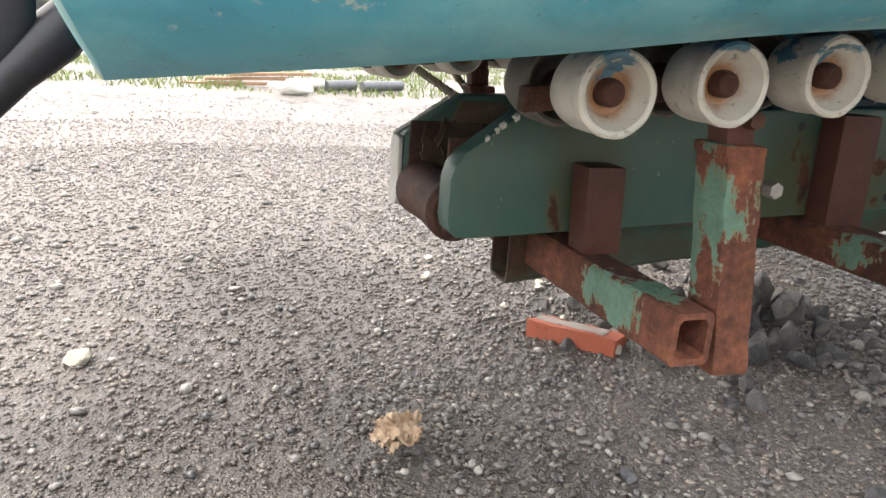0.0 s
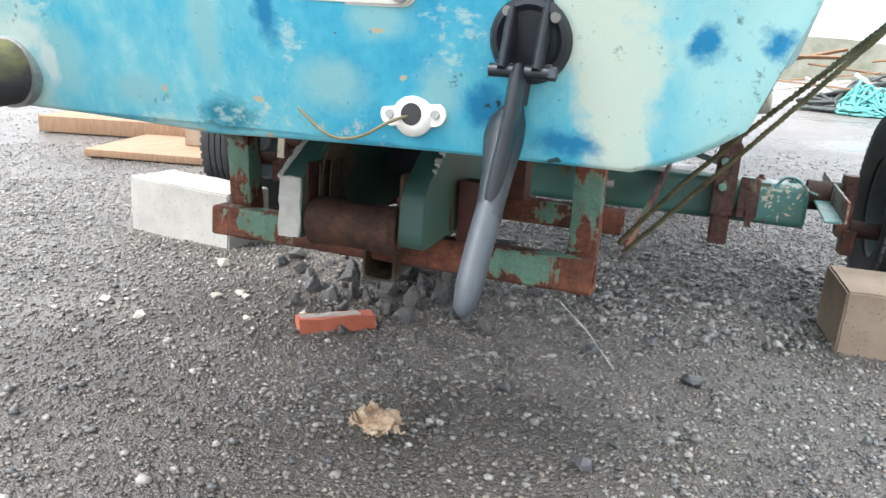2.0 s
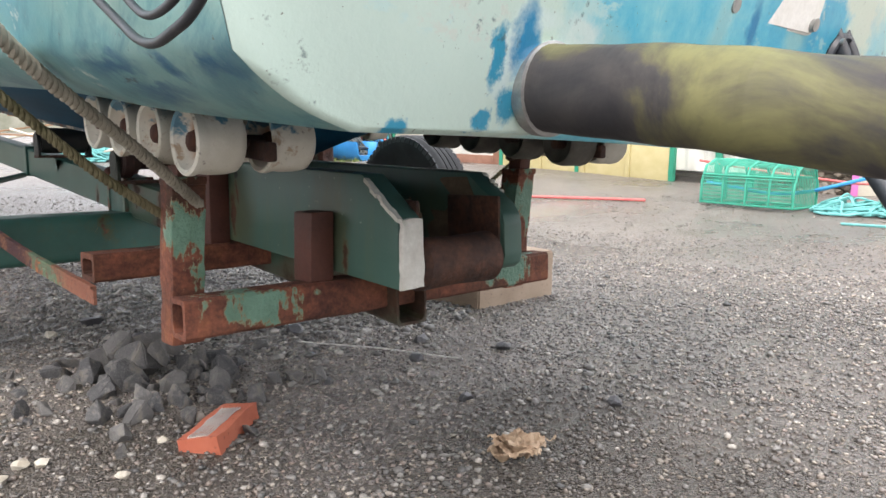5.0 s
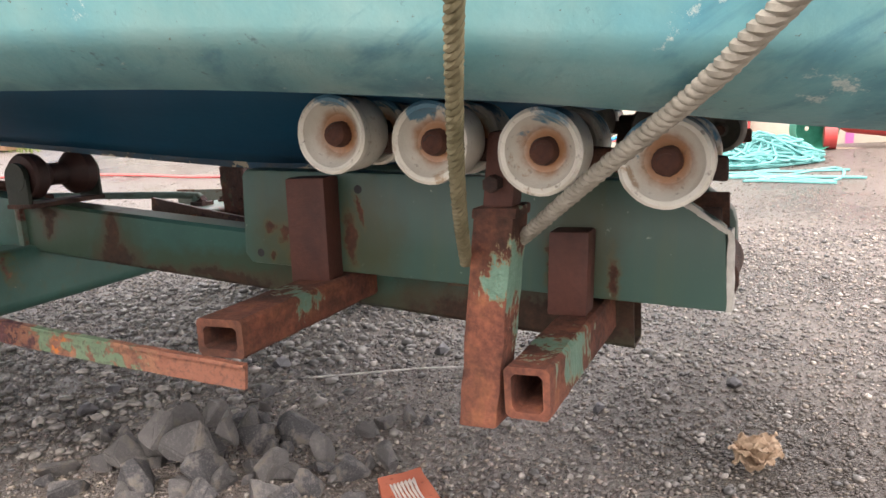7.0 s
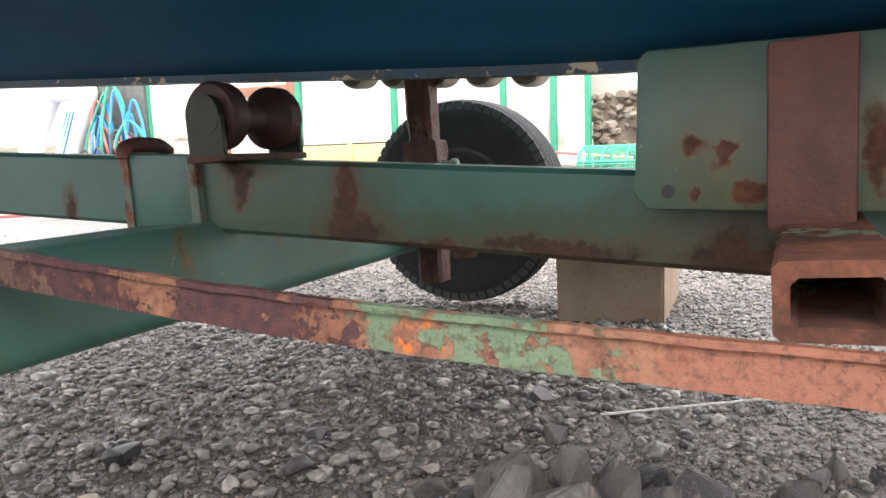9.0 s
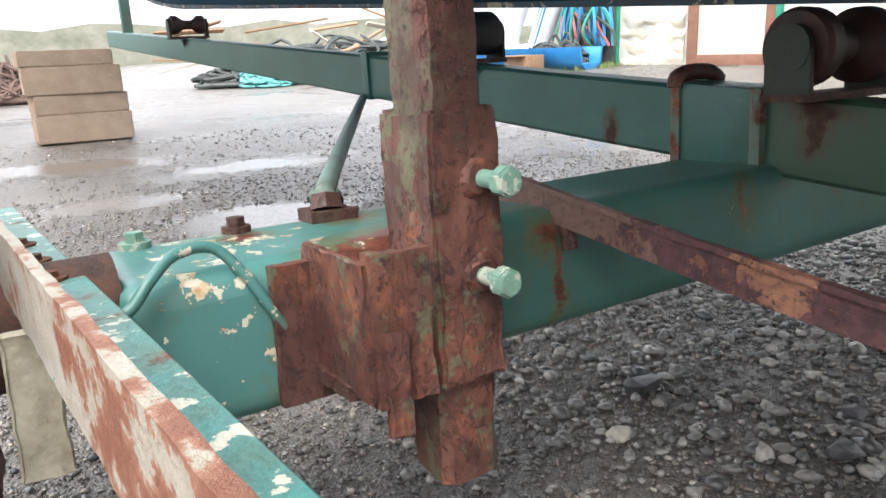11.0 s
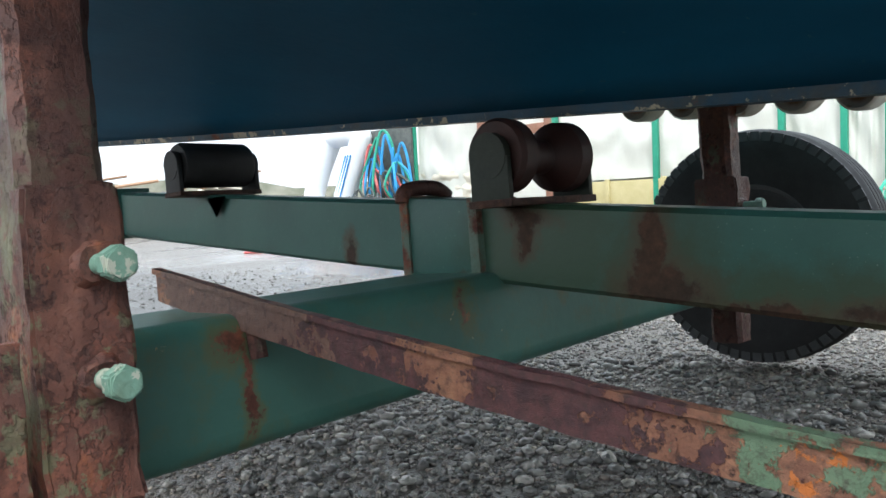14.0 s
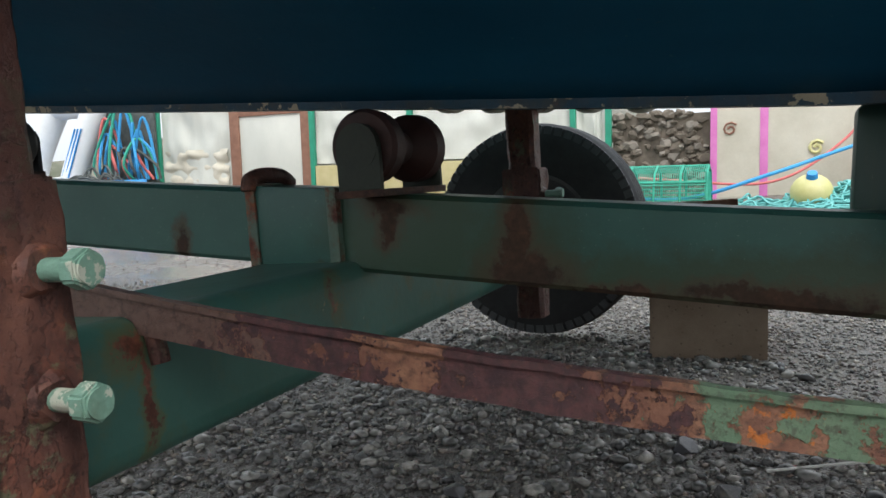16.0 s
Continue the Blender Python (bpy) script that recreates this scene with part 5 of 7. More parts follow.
    wheel = mount("wheel", lathe([(0, -0.02), (0.06, -0.02), (0.075, 0.0), (0.13, 0.012), (0.165, -0.02), (0.185, -0.055), (0.205, -0.062), (0.205, 0.062), (0.185, 0.055), (0.165, 0.03), (0.13, 0.03), (0.07, 0.02), (0, 0.02)], (side * 1.43, 1.58, 0.395), (side, 0, 0), 40), RIM, trailer, "grey steel wheel rim")
    mount("tyre", lathe(TREAD, (side * 1.43, 1.58, 0.395), (side, 0, 0), 64), TYRE, wheel, "ribbed black tyre")
    lug = []
    for k in range(60):
        an = 2 * math.pi * k / 60
        for s in (-1, 1):
            p = Vector((side * 1.43 + s * 0.0835, 1.58 + 0.351 * math.cos(an), 0.395 + 0.351 * math.sin(an)))
            b = box(-0.0042, 0.0042, -0.0132, 0.0132, -0.014, 0.014, 0)
            bmesh.ops.transform(b, matrix=Matrix.Translation(p) @ Matrix.Rotation(an - math.pi / 2, 4, "X"), verts=b.verts)
            lug.append(b)
    tagged(mount("tread_edge", merge(*lug), DUSTY_TYRE, wheel, "dusty notched tyre shoulder"), kind="stuff")
    cable = curve_points([(side * 1.135, 1.475, 0.428), (side * 1.102, 1.472, 0.438), (side * 1.078, 1.478, 0.462), (side * 1.050, 1.492, 0.480), (side * 1.012, 1.498, 0.480), (side * 0.984, 1.490, 0.448), (side * 0.964, 1.486, 0.412), (side * 0.946, 1.489, 0.380)], 8)
    mount("brake_cable", sweep(cable, 0.0062, 8), AXLE_GREEN, trailer, "painted-over brake cable")
part("strap", shear(box(-0.052, 0.052, 3.06, 3.105, 0.280, 0.437, 0.003), SLOPE), SPINE_GREEN, trailer, "steel plate round the spine")
part("winch_post", merge(box(-0.04, 0.04, 7.55, 7.63, 1.10, 1.85, 0.008), box(-0.09, 0.09, 7.40, 7.52, 1.68, 1.74, 0.008)), GREEN, trailer, "green winch post")


# ---- boat ----
boat = thing("fishing_boat", (0, 1.6, 0.70), "old fibreglass boat with blotched blue paint on a trailer", "boat")
# along the boat: y, keel z, chine x and z, knuckle x and z, rail x and z
STATIONS = (
    (-0.730, 0.652, 0.612, 0.664, 0.738, 0.728, 1.030, 1.62),
    (-0.380, 0.694, 0.645, 0.705, 0.765, 0.765, 1.050, 1.63),
    (-0.080, 0.738, 0.668, 0.748, 0.790, 0.802, 1.070, 1.65),
    (0.300, 0.652, 0.720, 0.788, 0.840, 0.840, 1.100, 1.68),
    (0.600, 0.642, 0.755, 0.807, 0.870, 0.861, 1.117, 1.697),
    (0.800, 0.652, 0.780, 0.822, 0.895, 0.877, 1.130, 1.71),
    (1.500, 0.722, 0.860, 0.885, 0.970, 0.945, 1.170, 1.77),
    (2.400, 0.812, 0.930, 0.985, 1.030, 1.050, 1.200, 1.86),
    (3.600, 0.940, 0.930, 1.140, 1.030, 1.220, 1.200, 2.00),
    (4.800, 1.066, 0.820, 1.330, 0.930, 1.420, 1.130, 2.15),
    (6.000, 1.205, 0.600, 1.560, 0.710, 1.660, 0.940, 2.32),
    (7.000, 1.420, 0.330, 1.800, 0.420, 1.900, 0.620, 2.48),
    (7.700, 1.720, 0.120, 2.060, 0.165, 2.140, 0.290, 2.60),
    (8.100, 2.100, 0.010, 2.300, 0.012, 2.360, 0.020, 2.66),
)


def station(y):
    """The hull's half section at y, eased between the stations."""
    for i, (a, b) in enumerate(zip(STATIONS, STATIONS[1:])):
        if y <= b[0]:
            break
    p, q = STATIONS[max(i - 1, 0)], STATIONS[min(i + 2, len(STATIONS) - 1)]
    h = b[0] - a[0]
    t = min(max((y - a[0]) / h, 0), 1)
    out = []
    for k in range(1, 8):
        ma = (b[k] - p[k]) / (b[0] - p[0]) * h
        mb = (q[k] - a[k]) / (q[0] - a[0]) * h
        out.append((2 * t ** 3 - 3 * t * t + 1) * a[k] + (t ** 3 - 2 * t * t + t) * ma + (3 * t * t - 2 * t ** 3) * b[k] + (t ** 3 - t * t) * mb)
    return out


def raked(x, y, z):
    """Leans the stern back, its port quarter swept a little further aft."""
    stern = min(max((0.4 - y) / 1.13, 0), 1)
    sweep_aft = min(max((-x - 0.30) / 0.32, 0), 1)
    return (x, y - stern * (0.3 * max(z - 0.68, 0) + 0.042 * stern * sweep_aft ** 1.5), z)


def hull_strip(pick, across, steps=90):
    """A band of hull skin on both sides; pick gives a point of the half section for u in 0..1."""
    bm = bmesh.new()
    for side in (-1, 1):
        grid = []
        for i in range(steps + 1):
            y = -0.73 + 8.83 * (i / steps) ** 1.25
            s = station(y)
            grid.append([bm.verts.new(raked(side * pick(s, j / across)[0], y, pick(s, j / across)[1])) for j in range(across + 1)])
        for a, b in zip(grid, grid[1:]):
            for j in range(across):
                q = (a[j], b[j], b[j + 1], a[j + 1])
                bm.faces.new(q if side > 0 else q[::-1])
    bmesh.ops.remove_doubles(bm, verts=bm.verts, dist=1e-5)
    bmesh.ops.recalc_face_normals(bm, faces=bm.faces)
    for f in bm.faces:
        f.smooth = True
    return bm


def bottom_at(s, u):
    k, cx, cz = s[0], s[1], s[2]
    return (cx * u, k + (cz - k) * (1 - (1 - u) ** 2.4))


def bilge_at(s, u):
    cx, cz, kx, kz = s[1], s[2], s[3], s[4]
    b = 0.006 * math.sin(math.pi * u)
    return (cx + (kx - cx) * u + b, cz + (kz - cz) * u - b)


def side_at(s, u):
    kx, kz, rx, rz = s[3], s[4], s[5], s[6]
    return (kx + (rx - kx) * u ** 0.95, kz + (rz - kz) * u)


part("hull_bottom", hull_strip(bottom_at, 10), ANTIFOUL, boat, "dark blue antifouled bottom")


def band_at(s, u):
    """Lower panel and topside as one skin, rounded over at the knuckle."""
    return bilge_at(s, u / 0.4) if u < 0.4 else side_at(s, ((u - 0.4) / 0.6) ** 1.9)


part("topside", hull_strip(band_at, 15), HULL_SIDE, boat, "faded mint-green hull side with brushed blue marks")
bm = bmesh.new()
s = station(-0.73)
half = [bottom_at(s, j / 8) for j in range(9)] + [bilge_at(s, j / 4) for j in range(1, 5)] + [side_at(s, j / 8) for j in range(1, 9)]
ring = [(x, z) for x, z in half] + [(-x, z) for x, z in half[:0:-1]]
front = [bm.verts.new(raked(x, -0.731, z)) for x, z in ring]
mid = [bm.verts.new(raked(x * 0.985, -0.737, 1.0 + (z - 1.0) * 0.985)) for x, z in ring]
back = [bm.verts.new(raked(x * 0.99, -0.70, 1.0 + (z - 1.0) * 0.99)) for x, z in ring]
for k in range(len(ring)):
    n = (k + 1) % len(ring)
    bm.faces.new((front[k], front[n], mid[n], mid[k]))
    bm.faces.new((back[k], back[n], front[n], front[k]))
bm.faces.new(mid)
bmesh.ops.recalc_face_normals(bm, faces=bm.faces)
part("transom", smooth_faces(bm, 60), TRANSOM, boat, "blotched bright blue transom")
bm = bmesh.new()
rows = []
for i in range(60):
    y = -0.73 + 8.83 * (i / 59) ** 1.25
    st = station(y)
    rows.append((bm.verts.new(raked(-st[5], y, st[6])), bm.verts.new(raked(0, y, st[6] + 0.05)), bm.verts.new(raked(st[5], y, st[6]))))
for a, b in zip(rows, rows[1:]):
    bm.faces.new((a[0], a[1], b[1], b[0]))
    bm.faces.new((a[1], a[2], b[2], b[1]))
part("deck", bm, WHITE_PLASTIC, boat, "pale deck")
keel = bmesh.new()
rows = []
for i in range(70):
    y = 0.60 + 6.2 * i / 69
    k = station(y)[0]
    rows.append([keel.verts.new((x, y, k + z)) for x, z in ((-0.022, 0.02), (-0.016, -0.006), (0.016, -0.006), (0.022, 0.02))])
for a, b in zip(rows, rows[1:]):
    for j in range(3):
        keel.faces.new((a[j], b[j], b[j + 1], a[j + 1]))
bmesh.ops.recalc_face_normals(keel, faces=keel.faces)
part("keel_strip", keel, KEEL_WEAR, boat, "worn brown keel strip")

# transom fittings
YT = -0.740


def shear_y(bm, k, z0):
    for v in bm.verts:
        v.co.y += k * (v.co.z - z0)
    return bm


YD = -0.751
drain = merge(lathe([(0, 0), (0.030, 0), (0.030, 0.004), (0.024, 0.010), (0.015, 0.012), (0.014, 0.002), (0, 0.001)], (0.3235, YD, 0.711), (0, -1, 0), 24),
              lathe([(0, 0), (0.017, 0), (0.016, 0.006), (0.0, 0.0065)], (0.293, YD, 0.709), (0, -1, 0), 16),
              lathe([(0, 0), (0.017, 0), (0.016, 0.006), (0.0, 0.0065)], (0.354, YD, 0.713), (0, -1, 0), 16),
              box(0.295, 0.352, YD - 0.005, YD, 0.695, 0.727, 0.003))
dr = part("drain_flange", drain, WHITE_PLASTIC, boat, "white two-bolt drain flange")
part("drain_hole", rod((0.3235, YD - 0.0125, 0.711), (0.3235, YD - 0.009, 0.711), 0.0145), BLACK_RUBBER, dr)
for x, z in ((0.291, 0.709), (0.356, 0.713)):
    part("screw", rod((x, YD - 0.0095, z), (x, YD - 0.005, z), 0.006, seg=10), STEEL, dr)
wire = curve_points([(0.085, YD - 0.002, 0.768), (0.12, YD - 0.004, 0.735), (0.16, YD - 0.006, 0.697), (0.205, YD - 0.010, 0.671), (0.25, YD - 0.014, 0.674), (0.295, YD - 0.018, 0.698), (0.320, YD - 0.010, 0.709)], 8)
part("cord", sweep(wire, 0.0022, 6), ROPE, boat, "thin cord hanging into the drain")

def rounded_plate(x0, x1, y0, y1, z0, z1, r):
    """An upright plate with rounded corners and a soft rim."""
    bm = bmesh.new()
    ring = []
    for cx, cz, a0 in ((x1 - r, z1 - r, 0), (x0 + r, z1 - r, 90), (x0 + r, z0 + r, 180), (x1 - r, z0 + r, 270)):
        ring += [(cx + r * math.cos(radians(a0 + k * 18)), cz + r * math.sin(radians(a0 + k * 18))) for k in range(6)]
    f = bm.faces.new([bm.verts.new((x, y0, z)) for x, z in ring])
    out = bmesh.ops.extrude_face_region(bm, geom=[f])
    for v in out["geom"]:
        if isinstance(v, bmesh.types.BMVert):
            v.co.y = y1
    bmesh.ops.recalc_face_normals(bm, faces=bm.faces)
    rim = [e for e in bm.edges if len(e.link_faces) == 2 and e.calc_face_angle(0) > 1.2]
    bmesh.ops.bevel(bm, geom=rim, offset=0.003, segments=2, affect="EDGES", clamp_overlap=True)
    return smooth_faces(bm)


plate = part("transom_plate", shear_y(rounded_plate(-0.25, 0.338, YT - 0.014, YT + 0.004, 0.842, 1.20, 0.022), -0.3, 0.68), WHITE_PLASTIC, boat, "white mounting plate with bolts")
for x, z in ((-0.235, 0.858), (0.042, 0.856), (0.316, 0.857)):
    part("bolt", shear_y(rod((x, YT - 0.022, z), (x, YT - 0.012, z), 0.011, seg=12), -0.3, 0.68), STEEL, plate)

hose_line = curve_points([(-0.345, -0.70, 0.724), (-0.346, -0.80, 0.716), (-0.335, -1.0, 0.690), (-0.312, -1.25, 0.645), (-0.29, -1.50, 0.59)], 14)
hs = part("exhaust_hose", dent(sweep(hose_line, 0.051, 24), 0.004, 14, 4), HOSE, boat, "thick mottled black exhaust hose")
part("hose_clip", lathe([(0.050, 0), (0.055, 0.001), (0.055, 0.017), (0.050, 0.018)], (-0.346, -0.778, 0.718), (0.01, -1, -0.1)), STEEL, hs, "steel hose clip")
part("hose_outlet", lathe([(0.048, -0.02), (0.056, 0.0), (0.056, 0.02), (0.050, 0.034)], (-0.346, -0.735, 0.722), (0, -1, -0.08)), TRANSOM, hs)

# slack cables on the port quarter
for ctrl, r in ((((-0.79, -0.60, 0.80), (-0.785, -0.665, 0.762), (-0.79, -0.72, 0.740), (-0.795, -0.77, 0.730), (-0.80, -0.82, 0.732), (-0.80, -0.86, 0.742), (-0.80, -0.92, 0.775)), 0.0042), (((-0.80, -0.72, 0.775), (-0.80, -0.765, 0.752), (-0.805, -0.82, 0.748), (-0.81, -0.88, 0.760), (-0.81, -0.95, 0.80)), 0.0035)):
    part("cable", sweep(curve_points(ctrl, 8), r, 8), BLACK_PLASTIC, boat, "slack black cable hanging along the hull")

# folding lever on its round base
disc = part("lever_base", shear_y(lathe([(0, 0), (0.050, 0), (0.051, 0.006), (0.046, 0.014), (0.040, 0.016), (0.034, 0.011), (0, 0.011)], (0.480, YT, 0.812), (0, -1, 0), 32), -0.3, 0.68), BLACK_PLASTIC, boat, "black plastic folding lever on a round base")
for a in range(4):
    an = 0.7 + a * math.pi / 2
    x, z = 0.48 + 0.041 * math.cos(an), 0.812 + 0.041 * math.sin(an)
    part("screw", shear_y(rod((x, YT - 0.019, z), (x, YT - 0.012, z), 0.006, seg=10), -0.3, 0.68), STEEL, disc)


def strap(points, wide, thick):
    """A moulded arm along points, wide in x, with rounded edges."""
    pts = [Vector(p) for p in points]
    bm = bmesh.new()
    rows = []
    for i, p in enumerate(pts):
        d = (pts[min(i + 1, len(pts) - 1)] - pts[max(i - 1, 0)]).normalized()
        n = d.cross(Vector((1, 0, 0))).normalized()
        w = wide[i] if isinstance(wide, list) else wide
        t = thick[i] if isinstance(thick, list) else thick
        rows.append([bm.verts.new(p + Vector((w * math.cos(a), 0, 0)) + n * (t * math.sin(a))) for a in (2 * math.pi * k / 12 for k in range(12))])
    for a, b in zip(rows, rows[1:]):
        for k in range(12):
            bm.faces.new((a[k], a[(k + 1) % 12], b[(k + 1) % 12], b[k]))
    bm.faces.new(rows[0][::-1]), bm.faces.new(rows[-1])
    bmesh.ops.recalc_face_normals(bm, faces=bm.faces)
    return smooth_faces(bm, 45)


# cheeks of the fork, its pin, the outer web, the round strut and the grip
for dx in (-0.023, 0.018):
    part("fork_cheek", strap([(0.482 + dx, -0.785, 0.865), (0.481 + dx, -0.80, 0.82), (0.480 + dx, -0.815, 0.775)], [0.006, 0.007, 0.006], [0.016, 0.020, 0.016]), BLACK_PLASTIC, disc)
part("pivot_pin", rod((0.440, -0.812, 0.775), (0.514, -0.812, 0.775), 0.008, seg=12), BLACK_PLASTIC, disc)
part("pin_nut", rod((0.512, -0.812, 0.775), (0.521, -0.812, 0.775), 0.0085, seg=6), GREY_PLASTIC, disc)
part("lever_rod", strap([(0.482, -0.770, 0.925), (0.480, -0.772, 0.87), (0.476, -0.772, 0.80), (0.470, -0.765, 0.735)], 0.009, 0.008), BLACK_PLASTIC, disc)
part("knob", lathe([(0, 0), (0.020, 0.001), (0.022, 0.005), (0.020, 0.009), (0, 0.010)], (0.484, -0.777, 0.905), (0.05, -0.2, 1), 20), GREY_PLASTIC, disc)
part("outer_web", strap([(0.477, -0.812, 0.782), (0.476, -0.815, 0.765), (0.474, -0.822, 0.71), (0.471, -0.846, 0.655), (0.469, -0.862, 0.622)], [0.007, 0.009, 0.009, 0.009, 0.008], [0.014, 0.022, 0.026, 0.020, 0.008]), BLACK_PLASTIC, disc, "black moulded lever web")
part("strut", strap([(0.462, -0.762, 0.735), (0.456, -0.765, 0.712), (0.458, -0.785, 0.690), (0.464, -0.82, 0.655), (0.468, -0.852, 0.620), (0.469, -0.862, 0.605)], [0.012, 0.024, 0.026, 0.020, 0.017, 0.016], [0.014, 0.024, 0.026, 0.020, 0.018, 0.018]), BLACK_PLASTIC, disc, "black moulded lever strut")
grip = part("grip", strap([(0.468, -0.848, 0.628), (0.468, -0.858, 0.614), (0.468, -0.885, 0.575), (0.468, -0.912, 0.533), (0.468, -0.926, 0.512), (0.468, -0.931, 0.504)], [0.0145, 0.0160, 0.0168, 0.0165, 0.013, 0.005], [0.014, 0.0165, 0.0172, 0.0165, 0.013, 0.005]), GREY_PLASTIC, disc, "grey-black grip with raised lettering")
for k in range(9):
    p = Vector((0.468, -0.858, 0.614)).lerp(Vector((0.468, -0.912, 0.533)), 0.1 + 0.09 * k)
    bm = box(-0.008, 0.008, -0.0022, 0.0022, -0.0015, 0.0015, 0.0008)
    bmesh.ops.transform(bm, matrix=Matrix.Translation(p + Vector((0, -0.0142, -0.0095))) @ Matrix.Rotation(radians(-34), 4, "X"), verts=bm.verts)
    part("raised_mark", bm, GREY_PLASTIC, grip)

# ropes tied to the posts
def rope(ctrl, r, mat, label):
    pts = curve_points(ctrl, 34)
    return single("rope", twisted_rope(pts, r, 0.034), mat, label, "rope", "mooring ropes")


rope([(-0.47, 0.06, 0.53), (-0.60, 0.01, 0.612), (-0.72, -0.04, 0.705), (-0.85, -0.10, 0.81), (-0.96, -0.155, 0.905), (-1.08, -0.21, 1.0)], 0.0092, ROPE, "mossy laid rope hanging from the hull to a trailer post")
rope([(-0.44, -0.015, 0.56), (-0.60, -0.155, 0.66), (-0.755, -0.285, 0.748), (-0.84, -0.36, 0.81), (-0.96, -0.48, 0.90), (-1.10, -0.62, 1.0)], 0.0108, ROPE_PALE, "pale weathered laid rope tied to a trailer post")
rope([(0.505, 0.465, 0.335), (0.52, 0.44, 0.37), (0.70, 0.30, 0.60), (0.965, 0.02, 0.90), (1.06, -0.08, 1.0)], 0.0075, ROPE, "thin mossy rope running up from the trailer bar")
rope([(0.515, 0.47, 0.315), (0.56, 0.42, 0.37), (0.745, 0.27, 0.60), (0.985, 0.12, 0.90), (1.06, 0.075, 1.0)], 0.0075, ROPE, "thin mossy rope running up from the trailer bar")


# ---- things on the ground near the trailer ----
def g(px, py):
    """World place on the ground below a plan place."""
    p = P(px, py, 0)
    return Vector((p.x, p.y, ground_z(p.x, p.y)))


def block(name, corner, along, length, depth, height, material, label, group="", seed=1):
    """A cast block: chipped edges, one bottom corner at a world place, turned in plan by along degrees."""
    bm = box(0, length, 0, depth, 0, height, 0)
    bmesh.ops.subdivide_edges(bm, edges=bm.edges, cuts=7, use_grid_fill=True)
    sharp = [e for e in bm.edges if len(e.link_faces) == 2 and e.calc_face_angle(0) > 0.8]
    bmesh.ops.bevel(bm, geom=sharp, offset=0.006, segments=2, affect="EDGES", clamp_overlap=True)
    dent(bm, 0.003, 22, seed)
    smooth_faces(bm, 50)
    bmesh.ops.transform(bm, matrix=Matrix.Translation(corner) @ Matrix.Rotation(radians(along), 4, "Z"), verts=bm.verts)
    return single(name, bm, material, label, "block", group, world=True)


c = g(1.185, 0.912)
block("concrete_block", (c.x, c.y, c.z - 0.012), 3, 0.48, 0.31, 0.205, TAN_BLOCK, "tan concrete block chocking a trailer tyre")
c = g(-1.687, 0.962)
block("concrete_block", (c.x, c.y, c.z - 0.015), -9.5, 0.545, 0.225, 0.235, PALE_BLOCK, "pale concrete block lying behind a trailer tyre", seed=2)

# broken brick with mortar
a, b = g(-0.389, 0.186), g(-0.20, 0.350)
mid, run = (a + b) / 2, math.degrees(math.atan2(b.y - a.y, b.x - a.x))
m = Matrix.Translation(mid + Vector((0.0, 0.0, 0.012))) @ Matrix.Rotation(radians(run), 4, "Z") @ Matrix.Rotation(radians(-9), 4, "X")
br = tagged(new("broken_brick"), "broken red brick with pale mortar lying by the stones", "brick")
br.location = mid
bm = box(-0.108, 0.108, -0.046, 0.046, -0.022, 0.020, 0)
bmesh.ops.subdivide_edges(bm, edges=bm.edges, cuts=6, use_grid_fill=True)
for v in bm.verts:
    if v.co.x > 0.05:
        v.co.y *= 1 - 2.2 * (v.co.x - 0.05) * (v.co.y > 0)
dent(bm, 0.006, 16, 7)
bmesh.ops.transform(bm, matrix=m, verts=bm.verts)
part("brick_body", smooth_faces(bm, 35), BRICK, br, world=True)
bm = box(-0.100, 0.070, -0.020, 0.024, 0.012, 0.022, 0)
bmesh.ops.subdivide_edges(bm, edges=bm.edges, cuts=18, use_grid_fill=True)
for v in bm.verts:
    v.co.z += 0.0035 * math.sin(v.co.y * 900) * (v.co.z > 0.018)
dent(bm, 0.003, 30, 9)
bmesh.ops.transform(bm, matrix=m, verts=bm.verts)
part("mortar", smooth_faces(bm, 35), MORTAR, br, "grey-white mortar", world=True)


def torn_clump():
    """A crumpled, layered flake of dry leaf or bark."""
    out = []
    for layer in range(3):
        bm = bmesh.new()
        bmesh.ops.create_grid(bm, x_segments=44, y_segments=32, size=0.5)
        gone = []
        for v in bm.verts:
            x, y = v.co.x, v.co.y
            if math.hypot(x, y) * 2 > 0.74 + 0.30 * noise.noise(Vector((x * 5, y * 5, layer * 3.0))) + 0.12 * noise.noise(Vector((x * 19, y * 19, layer))):
                gone.append(v)
            fold = 1 - abs(2 * noise.noise(Vector((x * 3.2 + layer, y * 2.4, layer * 5.0))))
            fine = 1 - abs(2 * noise.noise(Vector((x * 9, y * 7, layer * 2.0 + 9))))
            v.co.x = 0.150 * x + 0.008 * layer - 0.01
            v.co.y = 0.105 * y + 0.006 * layer
            v.co.z = 0.004 + 0.007 * layer + 0.025 * fold * (1 - 0.6 * math.hypot(x, y)) + 0.008 * fine
        bmesh.ops.delete(bm, geom=gone, context="VERTS")
        bmesh.ops.delete(bm, geom=[v for v in bm.verts if not v.link_faces], context="VERTS")
        bmesh.ops.solidify(bm, geom=bm.faces[:], thickness=0.002)
        out.append(smooth_faces(bm, 30))
    return merge(*out)


bm = torn_clump()
c = g(0.111, -0.322)
bmesh.ops.transform(bm, matrix=Matrix.Translation(c + Vector((0, 0, 0.006))) @ Matrix.Rotation(radians(-35), 4, "Z"), verts=bm.verts)
single("dry_leaf_clump", bm, DEAD_WOOD, "curled torn tan leaf lying on the gravel", "leaf", world=True)

